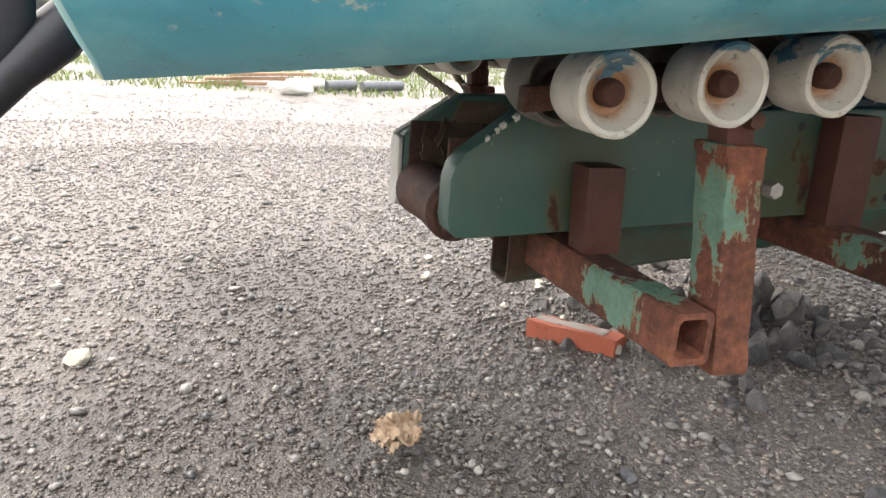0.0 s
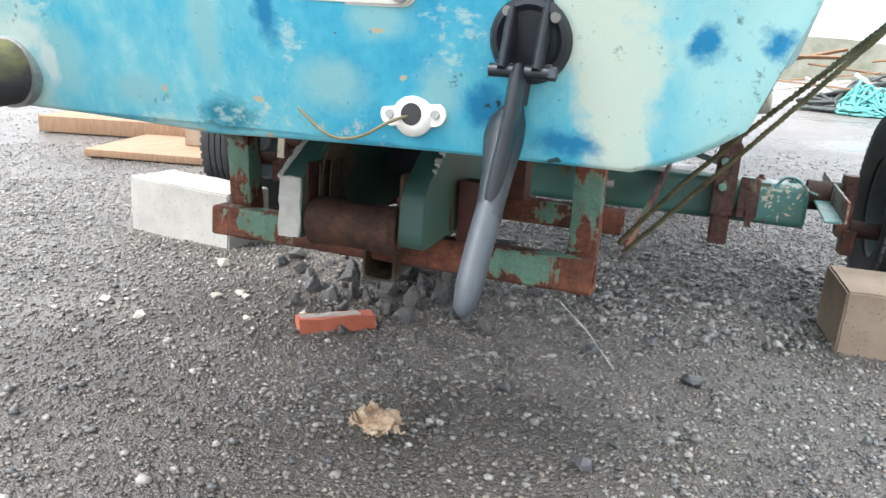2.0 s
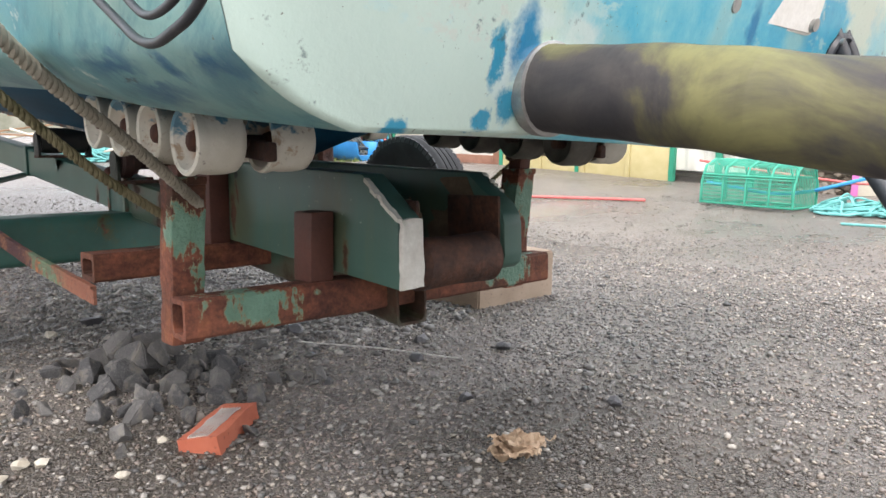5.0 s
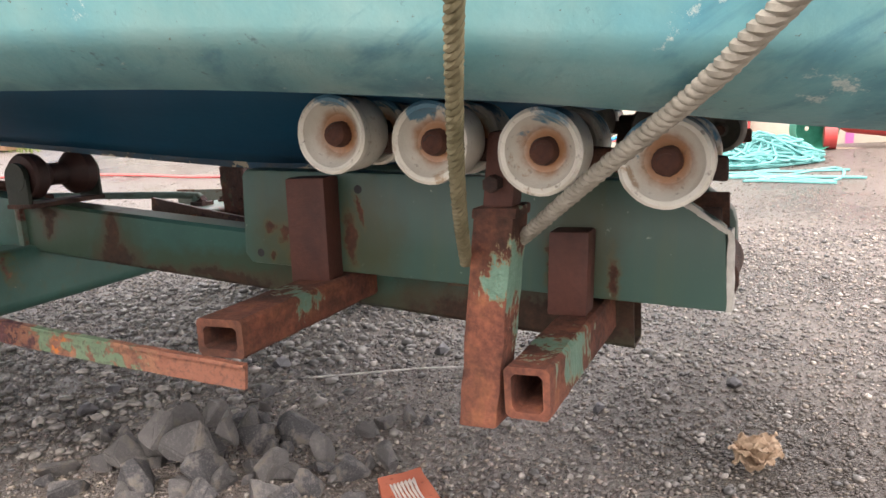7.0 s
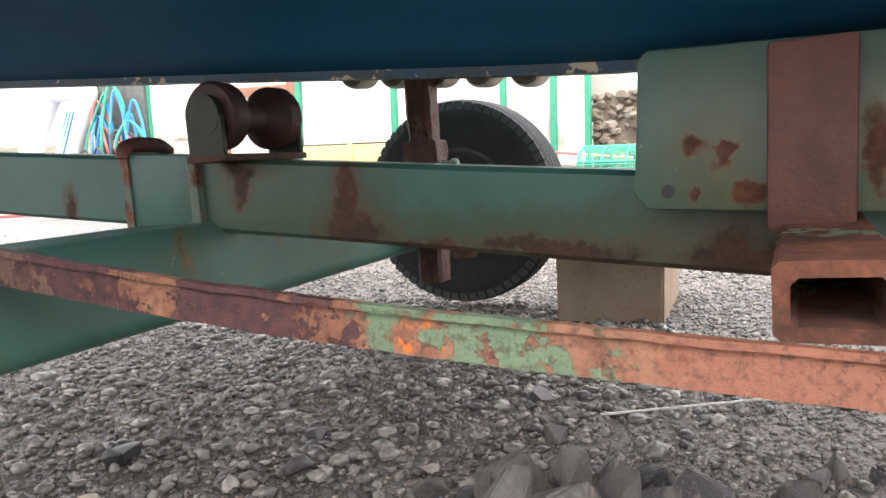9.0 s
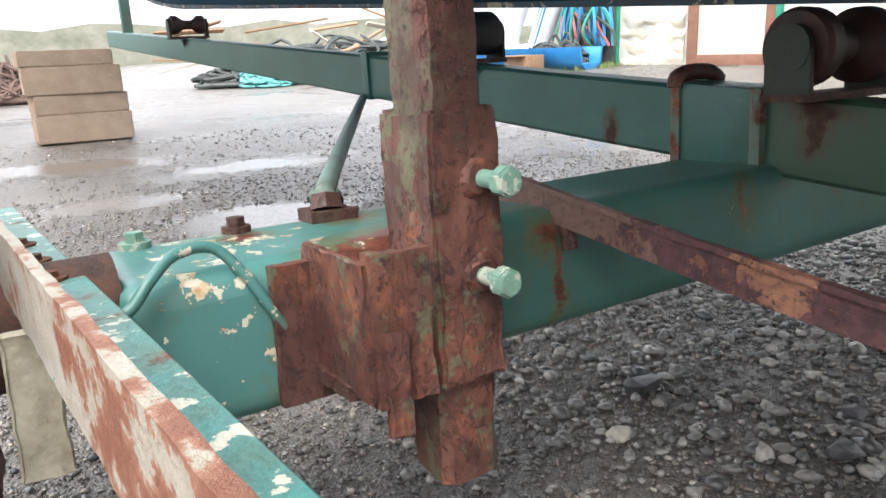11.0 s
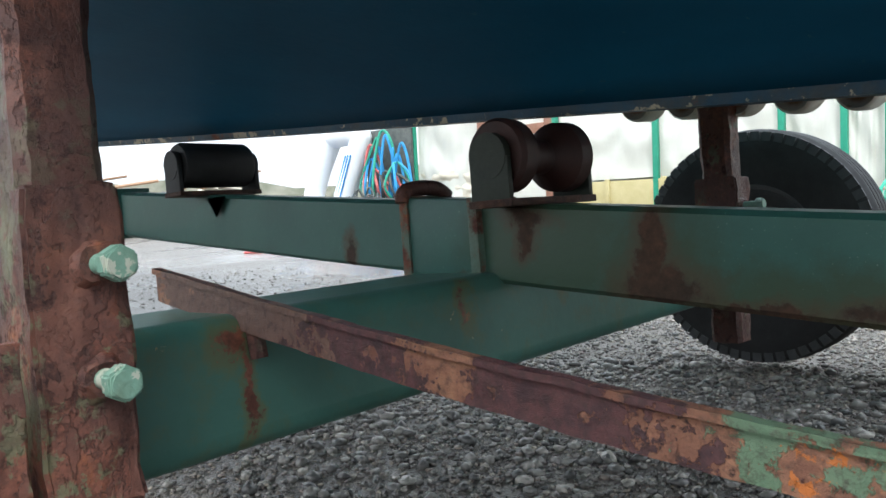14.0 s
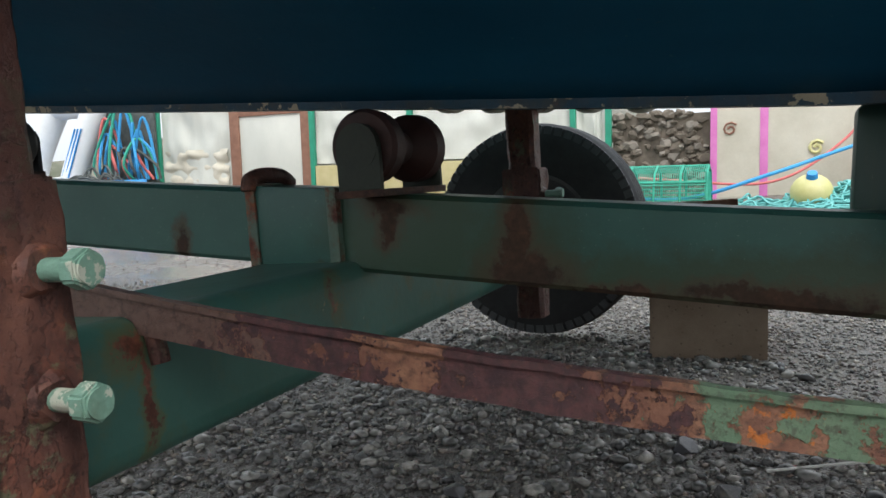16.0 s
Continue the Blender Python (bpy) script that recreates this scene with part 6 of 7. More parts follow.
STICK = plain("dirty_pale_plastic", (0.42, 0.41, 0.38), (0.66, 0.65, 0.61), 30, 0.5, 0.2)
# thin pale stick
a, b = g(0.283, 0.896), g(0.544, 0.324)
single("stick", sweep([a + Vector((0, 0, 0.012)), (a + b) / 2 + Vector((0.01, 0, 0.016)), b + Vector((0, 0, 0.012))], 0.0026, 7), STICK, "thin pale plastic stick on the gravel", "stick", world=True)

# pile of quarry stones, each its own thing on a few shared shapes
shapes = []
for k in range(14):
    bm = stone((0, 0, 0), (1, 1, 0.85), 40 + k, 2, 0.5, 11 + k % 4, 16)
    me = bpy.data.meshes.new("quarry_stone")
    bm.to_mesh(me)
    bm.free()
    me.materials.append(QUARRY)
    shapes.append(me)
rnd = random.Random(12)
PILE = [(-0.30, 0.80, 0.082, 0.05), (-0.20, 0.72, 0.064, 0.02), (-0.365, 0.70, 0.060, 0.02), (-0.24, 0.88, 0.066, 0.05), (-0.13, 0.80, 0.058, 0.02), (-0.34, 0.93, 0.062, 0.03), (-0.42, 0.83, 0.060, 0), (-0.10, 0.67, 0.055, 0), (-0.27, 0.62, 0.055, 0), (-0.18, 0.95, 0.054, 0),
        (-0.05, 0.86, 0.050, 0), (-0.44, 0.66, 0.050, 0), (-0.36, 0.55, 0.054, 0), (-0.16, 0.56, 0.048, 0), (-0.47, 0.97, 0.052, 0), (-0.28, 1.04, 0.050, 0), (-0.40, 1.10, 0.046, 0), (-0.03, 0.74, 0.044, 0), (-0.21, 0.46, 0.044, 0), (-0.50, 0.78, 0.044, 0),
        (-0.26, 0.74, 0.055, 0.085), (-0.33, 0.87, 0.050, 0.09), (-0.19, 0.82, 0.050, 0.08), (-0.30, 0.50, 0.046, 0), (-0.12, 0.42, 0.040, 0), (-0.42, 0.46, 0.042, 0), (-0.33, 0.38, 0.036, 0)]
for k in range(60):
    r, an = 0.10 + 0.46 * rnd.random(), rnd.uniform(0, 6.28)
    PILE.append((-0.27 + r * math.cos(an) * 0.9, 0.76 + r * math.sin(an), rnd.uniform(0.016, 0.042), 0))
for k, (x, y, s, lift) in enumerate(PILE):
    c = g(x, y)
    ob = tagged(new("quarry_stone", shapes[k % 14]), "rough grey broken stone in a pile under the trailer", "stone", "pile of stones")
    ob.matrix_basis = Matrix.Translation(c + Vector((0, 0, s * 0.20 + lift * 0.75))) @ Euler((rnd.uniform(-3, 3), rnd.uniform(-3, 3), rnd.uniform(0, 6.28))).to_matrix().to_4x4() @ Matrix.Diagonal((s * rnd.uniform(0.85, 1.25), s * rnd.uniform(0.75, 1.1), s * rnd.uniform(0.65, 0.95), 1))

# single pale pebbles that stand out
PALE_STONE = stone_mix("pale_pebble_stone", ((0.0, (0.40, 0.36, 0.29)), (0.6, (0.46, 0.43, 0.36)), (1.0, (0.52, 0.49, 0.43))))
DARK_STONE = stone_mix("dark_pebble_stone", ((0.0, (0.05, 0.05, 0.055)), (1.0, (0.10, 0.10, 0.105))))
for x, y, s, dark in ((-0.332, 1.62, 0.026, 0), (-0.374, -0.899, 0.034, 0), (-0.828, 0.033, 0.024, 0), (-0.75, 0.30, 0.022, 0), (-0.66, 0.34, 0.018, 0), (-0.70, 0.36, 0.020, 0), (-0.95, 0.62, 0.030, 0), (-0.55, 0.18, 0.016, 0), (-1.02, 0.10, 0.020, 0), (-0.42, 0.30, 0.016, 0),
                      (0.36, 1.05, 0.034, 1), (0.62, 0.62, 0.030, 1), (0.46, 0.45, 0.028, 1), (0.75, 0.35, 0.034, 1), (-0.10, 1.35, 0.032, 1), (0.05, 1.42, 0.026, 1), (-0.16, 1.72, 0.045, 1), (0.30, 0.05, 0.022, 1), (0.55, -0.25, 0.026, 1), (-0.62, 1.30, 0.022, 1), (-0.20, 0.33, 0.022, 0), (-0.30, 0.38, 0.020, 0)):
    c = g(x, y)
    bm = stone(c + Vector((0, 0, s * 0.35)), (s, s * 0.85, s * 0.65), int(abs(x) * 977 + abs(y) * 331), 2, 0.2)
    single("pebble", bm, DARK_STONE if dark else PALE_STONE, "dark wet stone on the gravel" if dark else "pale rounded pebble on the gravel", "pebble", world=True)

# ---- things further off ----
GREENHOUSE = plain("cloudy_plastic_sheet", (0.52, 0.53, 0.48), (0.66, 0.66, 0.60), 1.6, 0.45, 0.2, stretch=(1, 1, 0.5))
GREEN_POST = plain("bright_green_paint", (0.02, 0.24, 0.15), (0.03, 0.32, 0.20), 12, 0.5, 0.2)
DOOR_WOOD = plain("red_brown_door_paint", (0.20, 0.095, 0.06), (0.30, 0.15, 0.10), 10, 0.6, 0.3)
CREAM = plain("stained_cream_render", (0.50, 0.46, 0.37), (0.66, 0.62, 0.52), 2.2, 0.85, 0.4)
PINK = plain("pink_wall_paint", (0.62, 0.16, 0.45), (0.72, 0.24, 0.55), 8, 0.7, 0.2)
YELLOW_BOARD = plain("dull_yellow_board", (0.42, 0.36, 0.17), (0.52, 0.46, 0.25), 6, 0.75, 0.3)
RUBBLE = plain("rubble_stone", (0.085, 0.070, 0.054), (0.19, 0.160, 0.125), 9, 0.9, 0.7)
RUBBLE_PALE = plain("pale_rubble_stone", (0.15, 0.132, 0.110), (0.28, 0.25, 0.21), 9, 0.9, 0.7)
WHITE_HULL = plain("white_gelcoat", (0.68, 0.70, 0.71), (0.78, 0.79, 0.79), 4, 0.35, 0.1)
BLUE_PLASTIC = plain("bright_blue_plastic", (0.02, 0.20, 0.52), (0.04, 0.30, 0.66), 6, 0.4, 0.15)
TEAL_ROPE = plain("turquoise_rope", (0.09, 0.36, 0.36), (0.20, 0.52, 0.49), 20, 0.75, 0.4)
NET_GREEN = plain("green_netting", (0.02, 0.26, 0.17), (0.05, 0.38, 0.27), 14, 0.7, 0.3)
BUOY = plain("faded_yellow_buoy", (0.50, 0.47, 0.18), (0.62, 0.58, 0.30), 6, 0.55, 0.2)
RED_PLASTIC = plain("faded_red_plastic", (0.50, 0.05, 0.05), (0.62, 0.09, 0.08), 6, 0.45, 0.2)
BLUE_ROPE = plain("blue_rope", (0.03, 0.25, 0.55), (0.06, 0.36, 0.68), 20, 0.7, 0.3)
RED_ROPE = plain("red_rope", (0.50, 0.10, 0.10), (0.62, 0.18, 0.16), 20, 0.7, 0.3)
GRASS = plain("grass_blades", (0.10, 0.16, 0.04), (0.24, 0.30, 0.085), 6, 0.8, 0.3)
DARK_NET = plain("dark_net_heap", (0.05, 0.06, 0.06), (0.12, 0.13, 0.12), 10, 0.85, 0.6)


def wbox(x0, x1, y0, y1, z0, z1, w=0.006):
    return box(x0, x1, y0, y1, z0, z1, w)


# plastic-sheeted greenhouse front
XW = 6.5
gh = tagged(new("greenhouse"), "greenhouse of cloudy plastic sheet on a green frame", "greenhouse")
gh.location = (XW, 5.4, 0.2)
for y in (8.42, 5.965, 4.65, 3.33, 2.78, 2.42):
    part("post", wbox(XW - 0.03, XW + 0.03, y - 0.03, y + 0.03, 0.16, 2.25), GREEN_POST, gh, world=True)
part("top_rail", wbox(XW - 0.025, XW + 0.025, 2.42, 8.42, 2.20, 2.26), GREEN_POST, gh, world=True)
part("brace", rod((XW - 0.02, 8.40, 1.62), (XW - 0.02, 7.25, 1.78), 0.025, seg=8), GREEN_POST, gh, world=True)


def sheet(y0, y1, z0, z1, seed):
    """Slack plastic sheet with folds."""
    bm = bmesh.new()
    bmesh.ops.create_grid(bm, x_segments=26, y_segments=26, size=0.5)
    for v in bm.verts:
        a, b = v.co.x + 0.5, v.co.y + 0.5
        fold = 0.05 * noise.noise(Vector((a * 3, b * 5, seed))) + 0.03 * noise.noise(Vector((a * 9, b * 7, seed + 4)))
        v.co = Vector((XW + 0.05 + fold, y0 + (y1 - y0) * a, z0 + (z1 - z0) * b))
    bmesh.ops.recalc_face_normals(bm, faces=bm.faces)
    bmesh.ops.solidify(bm, geom=bm.faces[:], thickness=0.004)
    return smooth_faces(bm, 60)


for k, (y0, y1, z0) in enumerate(((7.24, 8.40, 0.2), (4.66, 5.94, 0.62), (3.35, 4.64, 0.62), (2.80, 3.31, 0.3), (2.44, 2.77, 0.3))):
    part("plastic_panel", sheet(y0, y1, z0, 2.2, k * 7.0), GREENHOUSE, gh, "cloudy slack plastic sheet", world=True)
part("crumpled_flap", sheet(7.30, 8.36, 0.22, 0.86, 50.0), CREAM, gh, "crumpled pale sheet", world=True)
part("low_board", wbox(XW - 0.02, XW + 0.02, 3.36, 5.93, 0.16, 0.60), YELLOW_BOARD, gh, "dull yellow boarding", world=True)
for y in (3.9, 4.55, 5.25):
    part("batten", wbox(XW - 0.045, XW - 0.015, y - 0.03, y + 0.03, 0.16, 0.62), YELLOW_BOARD, gh, world=True)
part("gable_back", wbox(XW + 2.0, XW + 2.04, 2.4, 8.5, 0.2, 2.25), GREENHOUSE, gh, world=True)
part("roof_sheet", wbox(XW, XW + 2.04, 2.4, 8.5, 2.24, 2.28), GREENHOUSE, gh, world=True)
door = part("door", merge(wbox(XW - 0.02, XW + 0.03, 7.05, 7.20, 0.22, 2.18), wbox(XW - 0.02, XW + 0.03, 5.98, 6.12, 0.22, 2.18), wbox(XW - 0.02, XW + 0.03, 6.12, 7.05, 0.22, 0.36), wbox(XW - 0.02, XW + 0.03, 6.12, 7.05, 1.24, 1.36), wbox(XW - 0.02, XW + 0.03, 6.12, 7.05, 2.06, 2.18)), DOOR_WOOD, gh, "red-brown wooden door frame", world=True)
part("pane", wbox(XW + 0.0, XW + 0.012, 6.11, 7.06, 0.35, 1.25, 0.002), GREENHOUSE, door, "cloudy pane", world=True)
part("pane", wbox(XW + 0.0, XW + 0.012, 6.11, 7.06, 1.35, 2.07, 0.002), GREENHOUSE, door, "cloudy pane", world=True)

# rubble wall and painted wall
rw = tagged(new("rubble_wall"), "low wall of rough brown rubble stone", "wall", kind="structure")
rw.location = (XW + 0.3, 1.93, 0.1)
part("wall_core", wbox(XW + 0.12, XW + 0.45, 1.46, 2.40, 0.05, 0.98), RUBBLE, rw, world=True)
rnd = random.Random(5)
for k in range(190):
    y, z = rnd.uniform(1.47, 2.38), rnd.uniform(0.10, 1.0)
    w = rnd.uniform(0.035, 0.085)
    part("stone", stone((XW + rnd.uniform(0.10, 0.13), y, z), (0.05, w, w * rnd.uniform(0.5, 0.95)), 300 + k, 1, 0.3), RUBBLE if k % 3 else RUBBLE_PALE, rw, world=True)
pw = tagged(new("painted_wall"), "stained cream wall with bright pink stripes", "wall", kind="structure")
pw.location = (XW + 0.1, -1.0, 0.1)
part("wall_body", wbox(XW + 0.02, XW + 0.25, -4.5, 1.455, 0.02, 1.75), CREAM, pw, world=True)
for y, w in ((1.425, 0.03), (0.985, 0.035), (-0.9, 0.035), (-2.4, 0.035)):
    part("stripe", wbox(XW + 0.014, XW + 0.03, y - w, y + w, 0.05, 1.74, 0.002), PINK, pw, "bright pink painted stripe", world=True)
for y, z0, s, paint in ((1.28, 0.80, 0.05, DOOR_WOOD), (0.62, 1.05, 0.06, NET_GREEN), (0.55, 0.60, 0.05, BUOY), (0.1, 0.5, 0.06, DOOR_WOOD)):
    spiral = [(XW + 0.015, y + s * (0.3 + 0.1 * k) * math.cos(k * 0.8), z0 + s * (0.3 + 0.1 * k) * math.sin(k * 0.8)) for k in range(12)]
    part("painted_squiggle", sweep(spiral, 0.011 if paint == DOOR_WOOD else 0.016, 6), paint, pw, world=True)
part("kerb", wbox(XW - 0.5, XW - 0.35, -4.5, -0.2, 0.05, 0.24, 0.01), CREAM, pw, world=True)


# creel: a net-covered cage
def ring_points(c, r, ax, n=20):
    return [Vector(c) + r * (math.cos(2 * math.pi * k / n) * ax[0] + math.sin(2 * math.pi * k / n) * ax[1]) for k in range(n + 1)]


creel = tagged(new("fishing_creel"), "green net fishing creel lying in front of a wall", "creel")
gz = ground_z(5.3, 1.75)
creel.location = (5.3, 1.75, gz)
for k in range(5):
    y = 1.36 + 0.2 * k
    hoop = [(5.08, y, gz + 0.02), (5.08, y, gz + 0.20), (5.14, y, gz + 0.33), (5.3, y, gz + 0.39), (5.46, y, gz + 0.33), (5.52, y, gz + 0.20), (5.52, y, gz + 0.02), (5.08, y, gz + 0.02)]
    part("hoop", sweep(hoop, 0.011, 6), NET_GREEN, creel, world=True)
for x, z in ((5.08, 0.02), (5.52, 0.02), (5.3, 0.39), (5.1, 0.26), (5.5, 0.26)):
    part("rail", rod((x, 1.36, gz + z), (x, 2.16, gz + z), 0.009, seg=6), NET_GREEN, creel, world=True)
net = []
for k in range(52):
    y = 1.36 + 0.8 * k / 51
    net.append(sweep([(5.08, y, gz + 0.03), (5.075, y, gz + 0.20), (5.14, y, gz + 0.335), (5.3, y, gz + 0.395), (5.46, y, gz + 0.335)], 0.0042, 4))
for z in (0.06, 0.09, 0.12, 0.15, 0.18, 0.21, 0.24):
    net.append(rod((5.077, 1.36, gz + z), (5.077, 2.16, gz + z), 0.0042, seg=4))
for k in range(14):
    net.append(rod((5.1 + 0.03 * k, 1.36, gz + 0.03), (5.1 + 0.03 * k, 1.36, gz + 0.34), 0.0042, seg=4))
tagged(part("netting", merge(*net), NET_GREEN, creel, "green mesh", world=True), kind="stuff")


def tangle(name, cx, cy, rx, ry, h, n, r, material, label, seed, loose=0):
    """A heap of tangled rope."""
    rnd = random.Random(seed)
    lines = []
    for k in range(n):
        pts = []
        a0, turns = rnd.uniform(0, 6.28), rnd.uniform(0.6, 1.6)
        lift = rnd.uniform(0.05, 1) * h
        for i in range(13):
            a = a0 + turns * 6.28 * i / 12
            q = rnd.uniform(0.35, 1.0)
            x, y = cx + rx * q * math.cos(a), cy + ry * q * math.sin(a)
            pts.append((x, y, ground_z(x, y) + r + lift * rnd.uniform(0.2, 1) * (1.15 - q)))
        lines.append(sweep(curve_points(pts, 4), r, 5))
    for k in range(loose):
        pts = [(cx - 0.2 - rnd.uniform(0.2, 0.8), cy + ry * rnd.uniform(-1.3, 1.3), 0) for _ in range(5)]
        lines.append(sweep(curve_points([(x, y, ground_z(x, y) + r) for x, y, _ in pts], 8), r, 5))
    return single(name, merge(*lines), material, label, "rope", kind="stuff", world=True)


tangle("rope_heap", 5.35, 0.0, 0.42, 0.65, 0.42, 46, 0.010, TEAL_ROPE, "heap of tangled turquoise rope", 3, 4)
tangle("rope_heap", 5.3, 0.95, 0.3, 0.35, 0.16, 18, 0.009, TEAL_ROPE, "low tangle of turquoise rope", 4)
tangle("net_heap", 5.9, 9.0, 0.4, 0.7, 0.7, 40, 0.014, DARK_NET, "heap of dark nets and lines", 8)


def ball(c, r, material, name, label, seed=0):
    bm = bmesh.new()
    bmesh.ops.create_uvsphere(bm, u_segments=24, v_segments=16, radius=r)
    for v in bm.verts:
        v.co.z *= 0.94
    ob = tagged(new(name), label, "buoy", "fishing buoys")
    ob.location = (c[0], c[1], c[2] - r)
    bmesh.ops.translate(bm, verts=bm.verts, vec=c)
    part("float", smooth_faces(bm, 80), material, ob, world=True)
    part("neck", lathe([(0.0, 0), (r * 0.28, 0), (r * 0.24, r * 0.3), (0, r * 0.34)], (c[0] - r * 0.5, c[1], c[2] + r * 0.75), (-0.5, 0, 0.8), 14), BLUE_PLASTIC, ob, world=True)


ball((5.2, 0.62, ground_z(5.2, 0.62) + 0.13), 0.150, BUOY, "buoy", "faded yellow round buoy in tangled rope")
tangle("rope_heap", 5.2, 0.60, 0.22, 0.24, 0.30, 22, 0.009, TEAL_ROPE, "turquoise rope tangled over a buoy", 6)


def line_rope(ctrl, r, material, label):
    single("rope", sweep(curve_points([(x, y, ground_z(x, y) + h) for x, y, h in ctrl], 10), r, 7), material, label, "rope", "loose ropes", world=True)


line_rope([(5.6, 2.4, 0.12), (5.5, 1.6, 0.10), (5.6, 0.9, 0.25), (6.3, 0.2, 0.42), (6.42, -0.6, 0.60)], 0.016, BLUE_ROPE, "blue rope drooping along a wall")
line_rope([(5.8, 2.6, 0.30), (5.7, 1.7, 0.24), (5.9, 0.9, 0.16), (6.3, 0.35, 0.45), (6.44, 0.05, 0.85)], 0.012, RED_ROPE, "red rope drooping along a wall")
line_rope([(3.0, 7.3, 0.012), (3.72, 6.1, 0.012), (3.98, 5.2, 0.012), (4.12, 4.4, 0.012), (4.9, 2.6, 0.02)], 0.014, RED_ROPE, "thin red hose lying across the yard")

# tub, red crate and boxes by the wall
tub = tagged(new("plastic_tub"), "green plastic tub lying on its side by a wall", "tub")
tub.location = (6.0, -0.6, 0.2)
part("tub_shell", lathe([(0.02, 0.28), (0.15, 0.28), (0.17, 0.0), (0.178, -0.01), (0.172, 0.005), (0.148, 0.27), (0.02, 0.27)], (5.9, -0.6, 0.40), (0.9, 0.25, 0.0), 28), NET_GREEN, tub, world=True)
rb = tagged(new("red_float"), "faded red plastic net float by a wall", "float")
rb.location = (6.0, -1.0, 0.25)
part("float_body", lathe([(0, -0.28), (0.09, -0.27), (0.12, -0.2), (0.12, 0.2), (0.09, 0.27), (0, 0.28)], (6.0, -1.05, 0.47), (0, 1, 0.1), 20), RED_PLASTIC, rb, world=True)
part("float_end", lathe([(0, 0), (0.13, 0), (0.13, 0.10), (0, 0.11)], (6.0, -0.76, 0.36), (0, 1, 0), 20), RED_PLASTIC, rb, world=True)
bx = tagged(new("fish_box"), "red plastic fish box standing by a wall", "box")
bx.location = (6.35, 0.03, 0.22)
part("box_shell", wbox(6.25, 6.45, -0.05, 0.10, 0.22, 0.50, 0.01), RED_PLASTIC, bx, world=True)
part("box_rim", wbox(6.235, 6.465, -0.065, 0.115, 0.47, 0.51, 0.006), RED_PLASTIC, bx, world=True)

# upturned white dinghy and blue boat
dg = tagged(new("dinghy"), "white dinghy propped on its side among gear", "dinghy")
dg.location = (6.1, 10.1, 0.25)
loop = curve_points([(6.15, 9.75, 0.40), (6.15, 10.35, 0.42), (6.2, 10.42, 0.75), (6.3, 10.12, 1.42), (6.3, 9.95, 1.52), (6.3, 9.45, 1.50), (6.3, 9.38, 1.38), (6.2, 9.62, 0.72), (6.15, 9.70, 0.42)], 8)
part("tube", sweep(loop, 0.17, 14), WHITE_HULL, dg, "fat white side tube", world=True)
for k in range(3):
    part("blue_stripe", sweep([(6.02, 9.72 - 0.06 * k, 0.55), (6.1, 9.5 - 0.06 * k, 1.2)], 0.012, 6), BLUE_PLASTIC, dg, world=True)
rnd = random.Random(44)
for k in range(16):
    y = rnd.uniform(8.45, 9.25)
    z1 = rnd.uniform(0.9, 1.5)
    pts = curve_points([(6.3, y, 0.4), (6.2 + rnd.uniform(-0.1, 0.1), y + rnd.uniform(-0.15, 0.15), 0.7), (6.25, y + rnd.uniform(-0.25, 0.1), z1), (6.3, y - rnd.uniform(0.1, 0.3), z1 - 0.2), (6.32, y - 0.3, 0.5)], 6)
    single("rope", sweep(pts, 0.02, 6), (BLUE_ROPE, DARK_NET, BLUE_ROPE, RED_ROPE, NET_GREEN)[k % 5], "coil of coloured hose hung beside a dinghy", "rope", "hanging hoses", world=True)
single("net_sheet", wbox(6.42, 6.46, 8.40, 9.40, 0.25, 1.55, 0.01), DARK_NET, "dark green net sheet hung behind hoses", "net", world=True)


def small_boat(name, c, length, width, height, turn, material, label):
    bm = bmesh.new()
    rows = []
    for i in range(17):
        t = i / 16
        w = width / 2 * math.sin(math.pi * (0.12 + 0.80 * t)) ** 0.6
        rows.append([bm.verts.new(((t - 0.5) * length, s * w * f, height * z)) for s, f, z in ((-1, 1, 1), (-1, 0.85, 0.35), (-1, 0.4, 0), (1, 0.4, 0), (1, 0.85, 0.35), (1, 1, 1), (1, 0.88, 0.96), (1, 0.7, 0.3), (-1, 0.7, 0.3), (-1, 0.88, 0.96))])
    for a, b in zip(rows, rows[1:]):
        for k in range(10):
            bm.faces.new((a[k], a[(k + 1) % 10], b[(k + 1) % 10], b[k]))
    bm.faces.new(rows[0]), bm.faces.new(rows[-1][::-1])
    bmesh.ops.recalc_face_normals(bm, faces=bm.faces)
    bmesh.ops.transform(bm, matrix=Matrix.Translation(c) @ Matrix.Rotation(radians(turn), 4, "Z"), verts=bm.verts)
    ob = tagged(new(name), label, "boat")
    ob.location = c
    part("hull", smooth_faces(bm, 60), material, ob, world=True)
    bm = wbox(-0.12, 0.12, -width * 0.40, width * 0.40, height * 0.7, height * 0.78)
    bmesh.ops.transform(bm, matrix=Matrix.Translation(c) @ Matrix.Rotation(radians(turn), 4, "Z"), verts=bm.verts)
    part("thwart", bm, WOOD, ob, world=True)


small_boat("rowing_boat", (5.7, 9.3, 0.20), 2.3, 0.8, 0.30, 95, BLUE_PLASTIC, "small bright blue open boat on the ground")
crate = tagged(new("cardboard_box"), "brown box standing in front of a blue boat", "box")
crate.location = (5.15, 8.7, 0.2)
part("box_body", wbox(5.0, 5.3, 8.5, 8.95, 0.18, 0.42, 0.006), WOOD, crate, world=True)
part("flap", wbox(4.86, 5.0, 8.52, 8.93, 0.405, 0.415, 0.002), WOOD, crate, world=True)

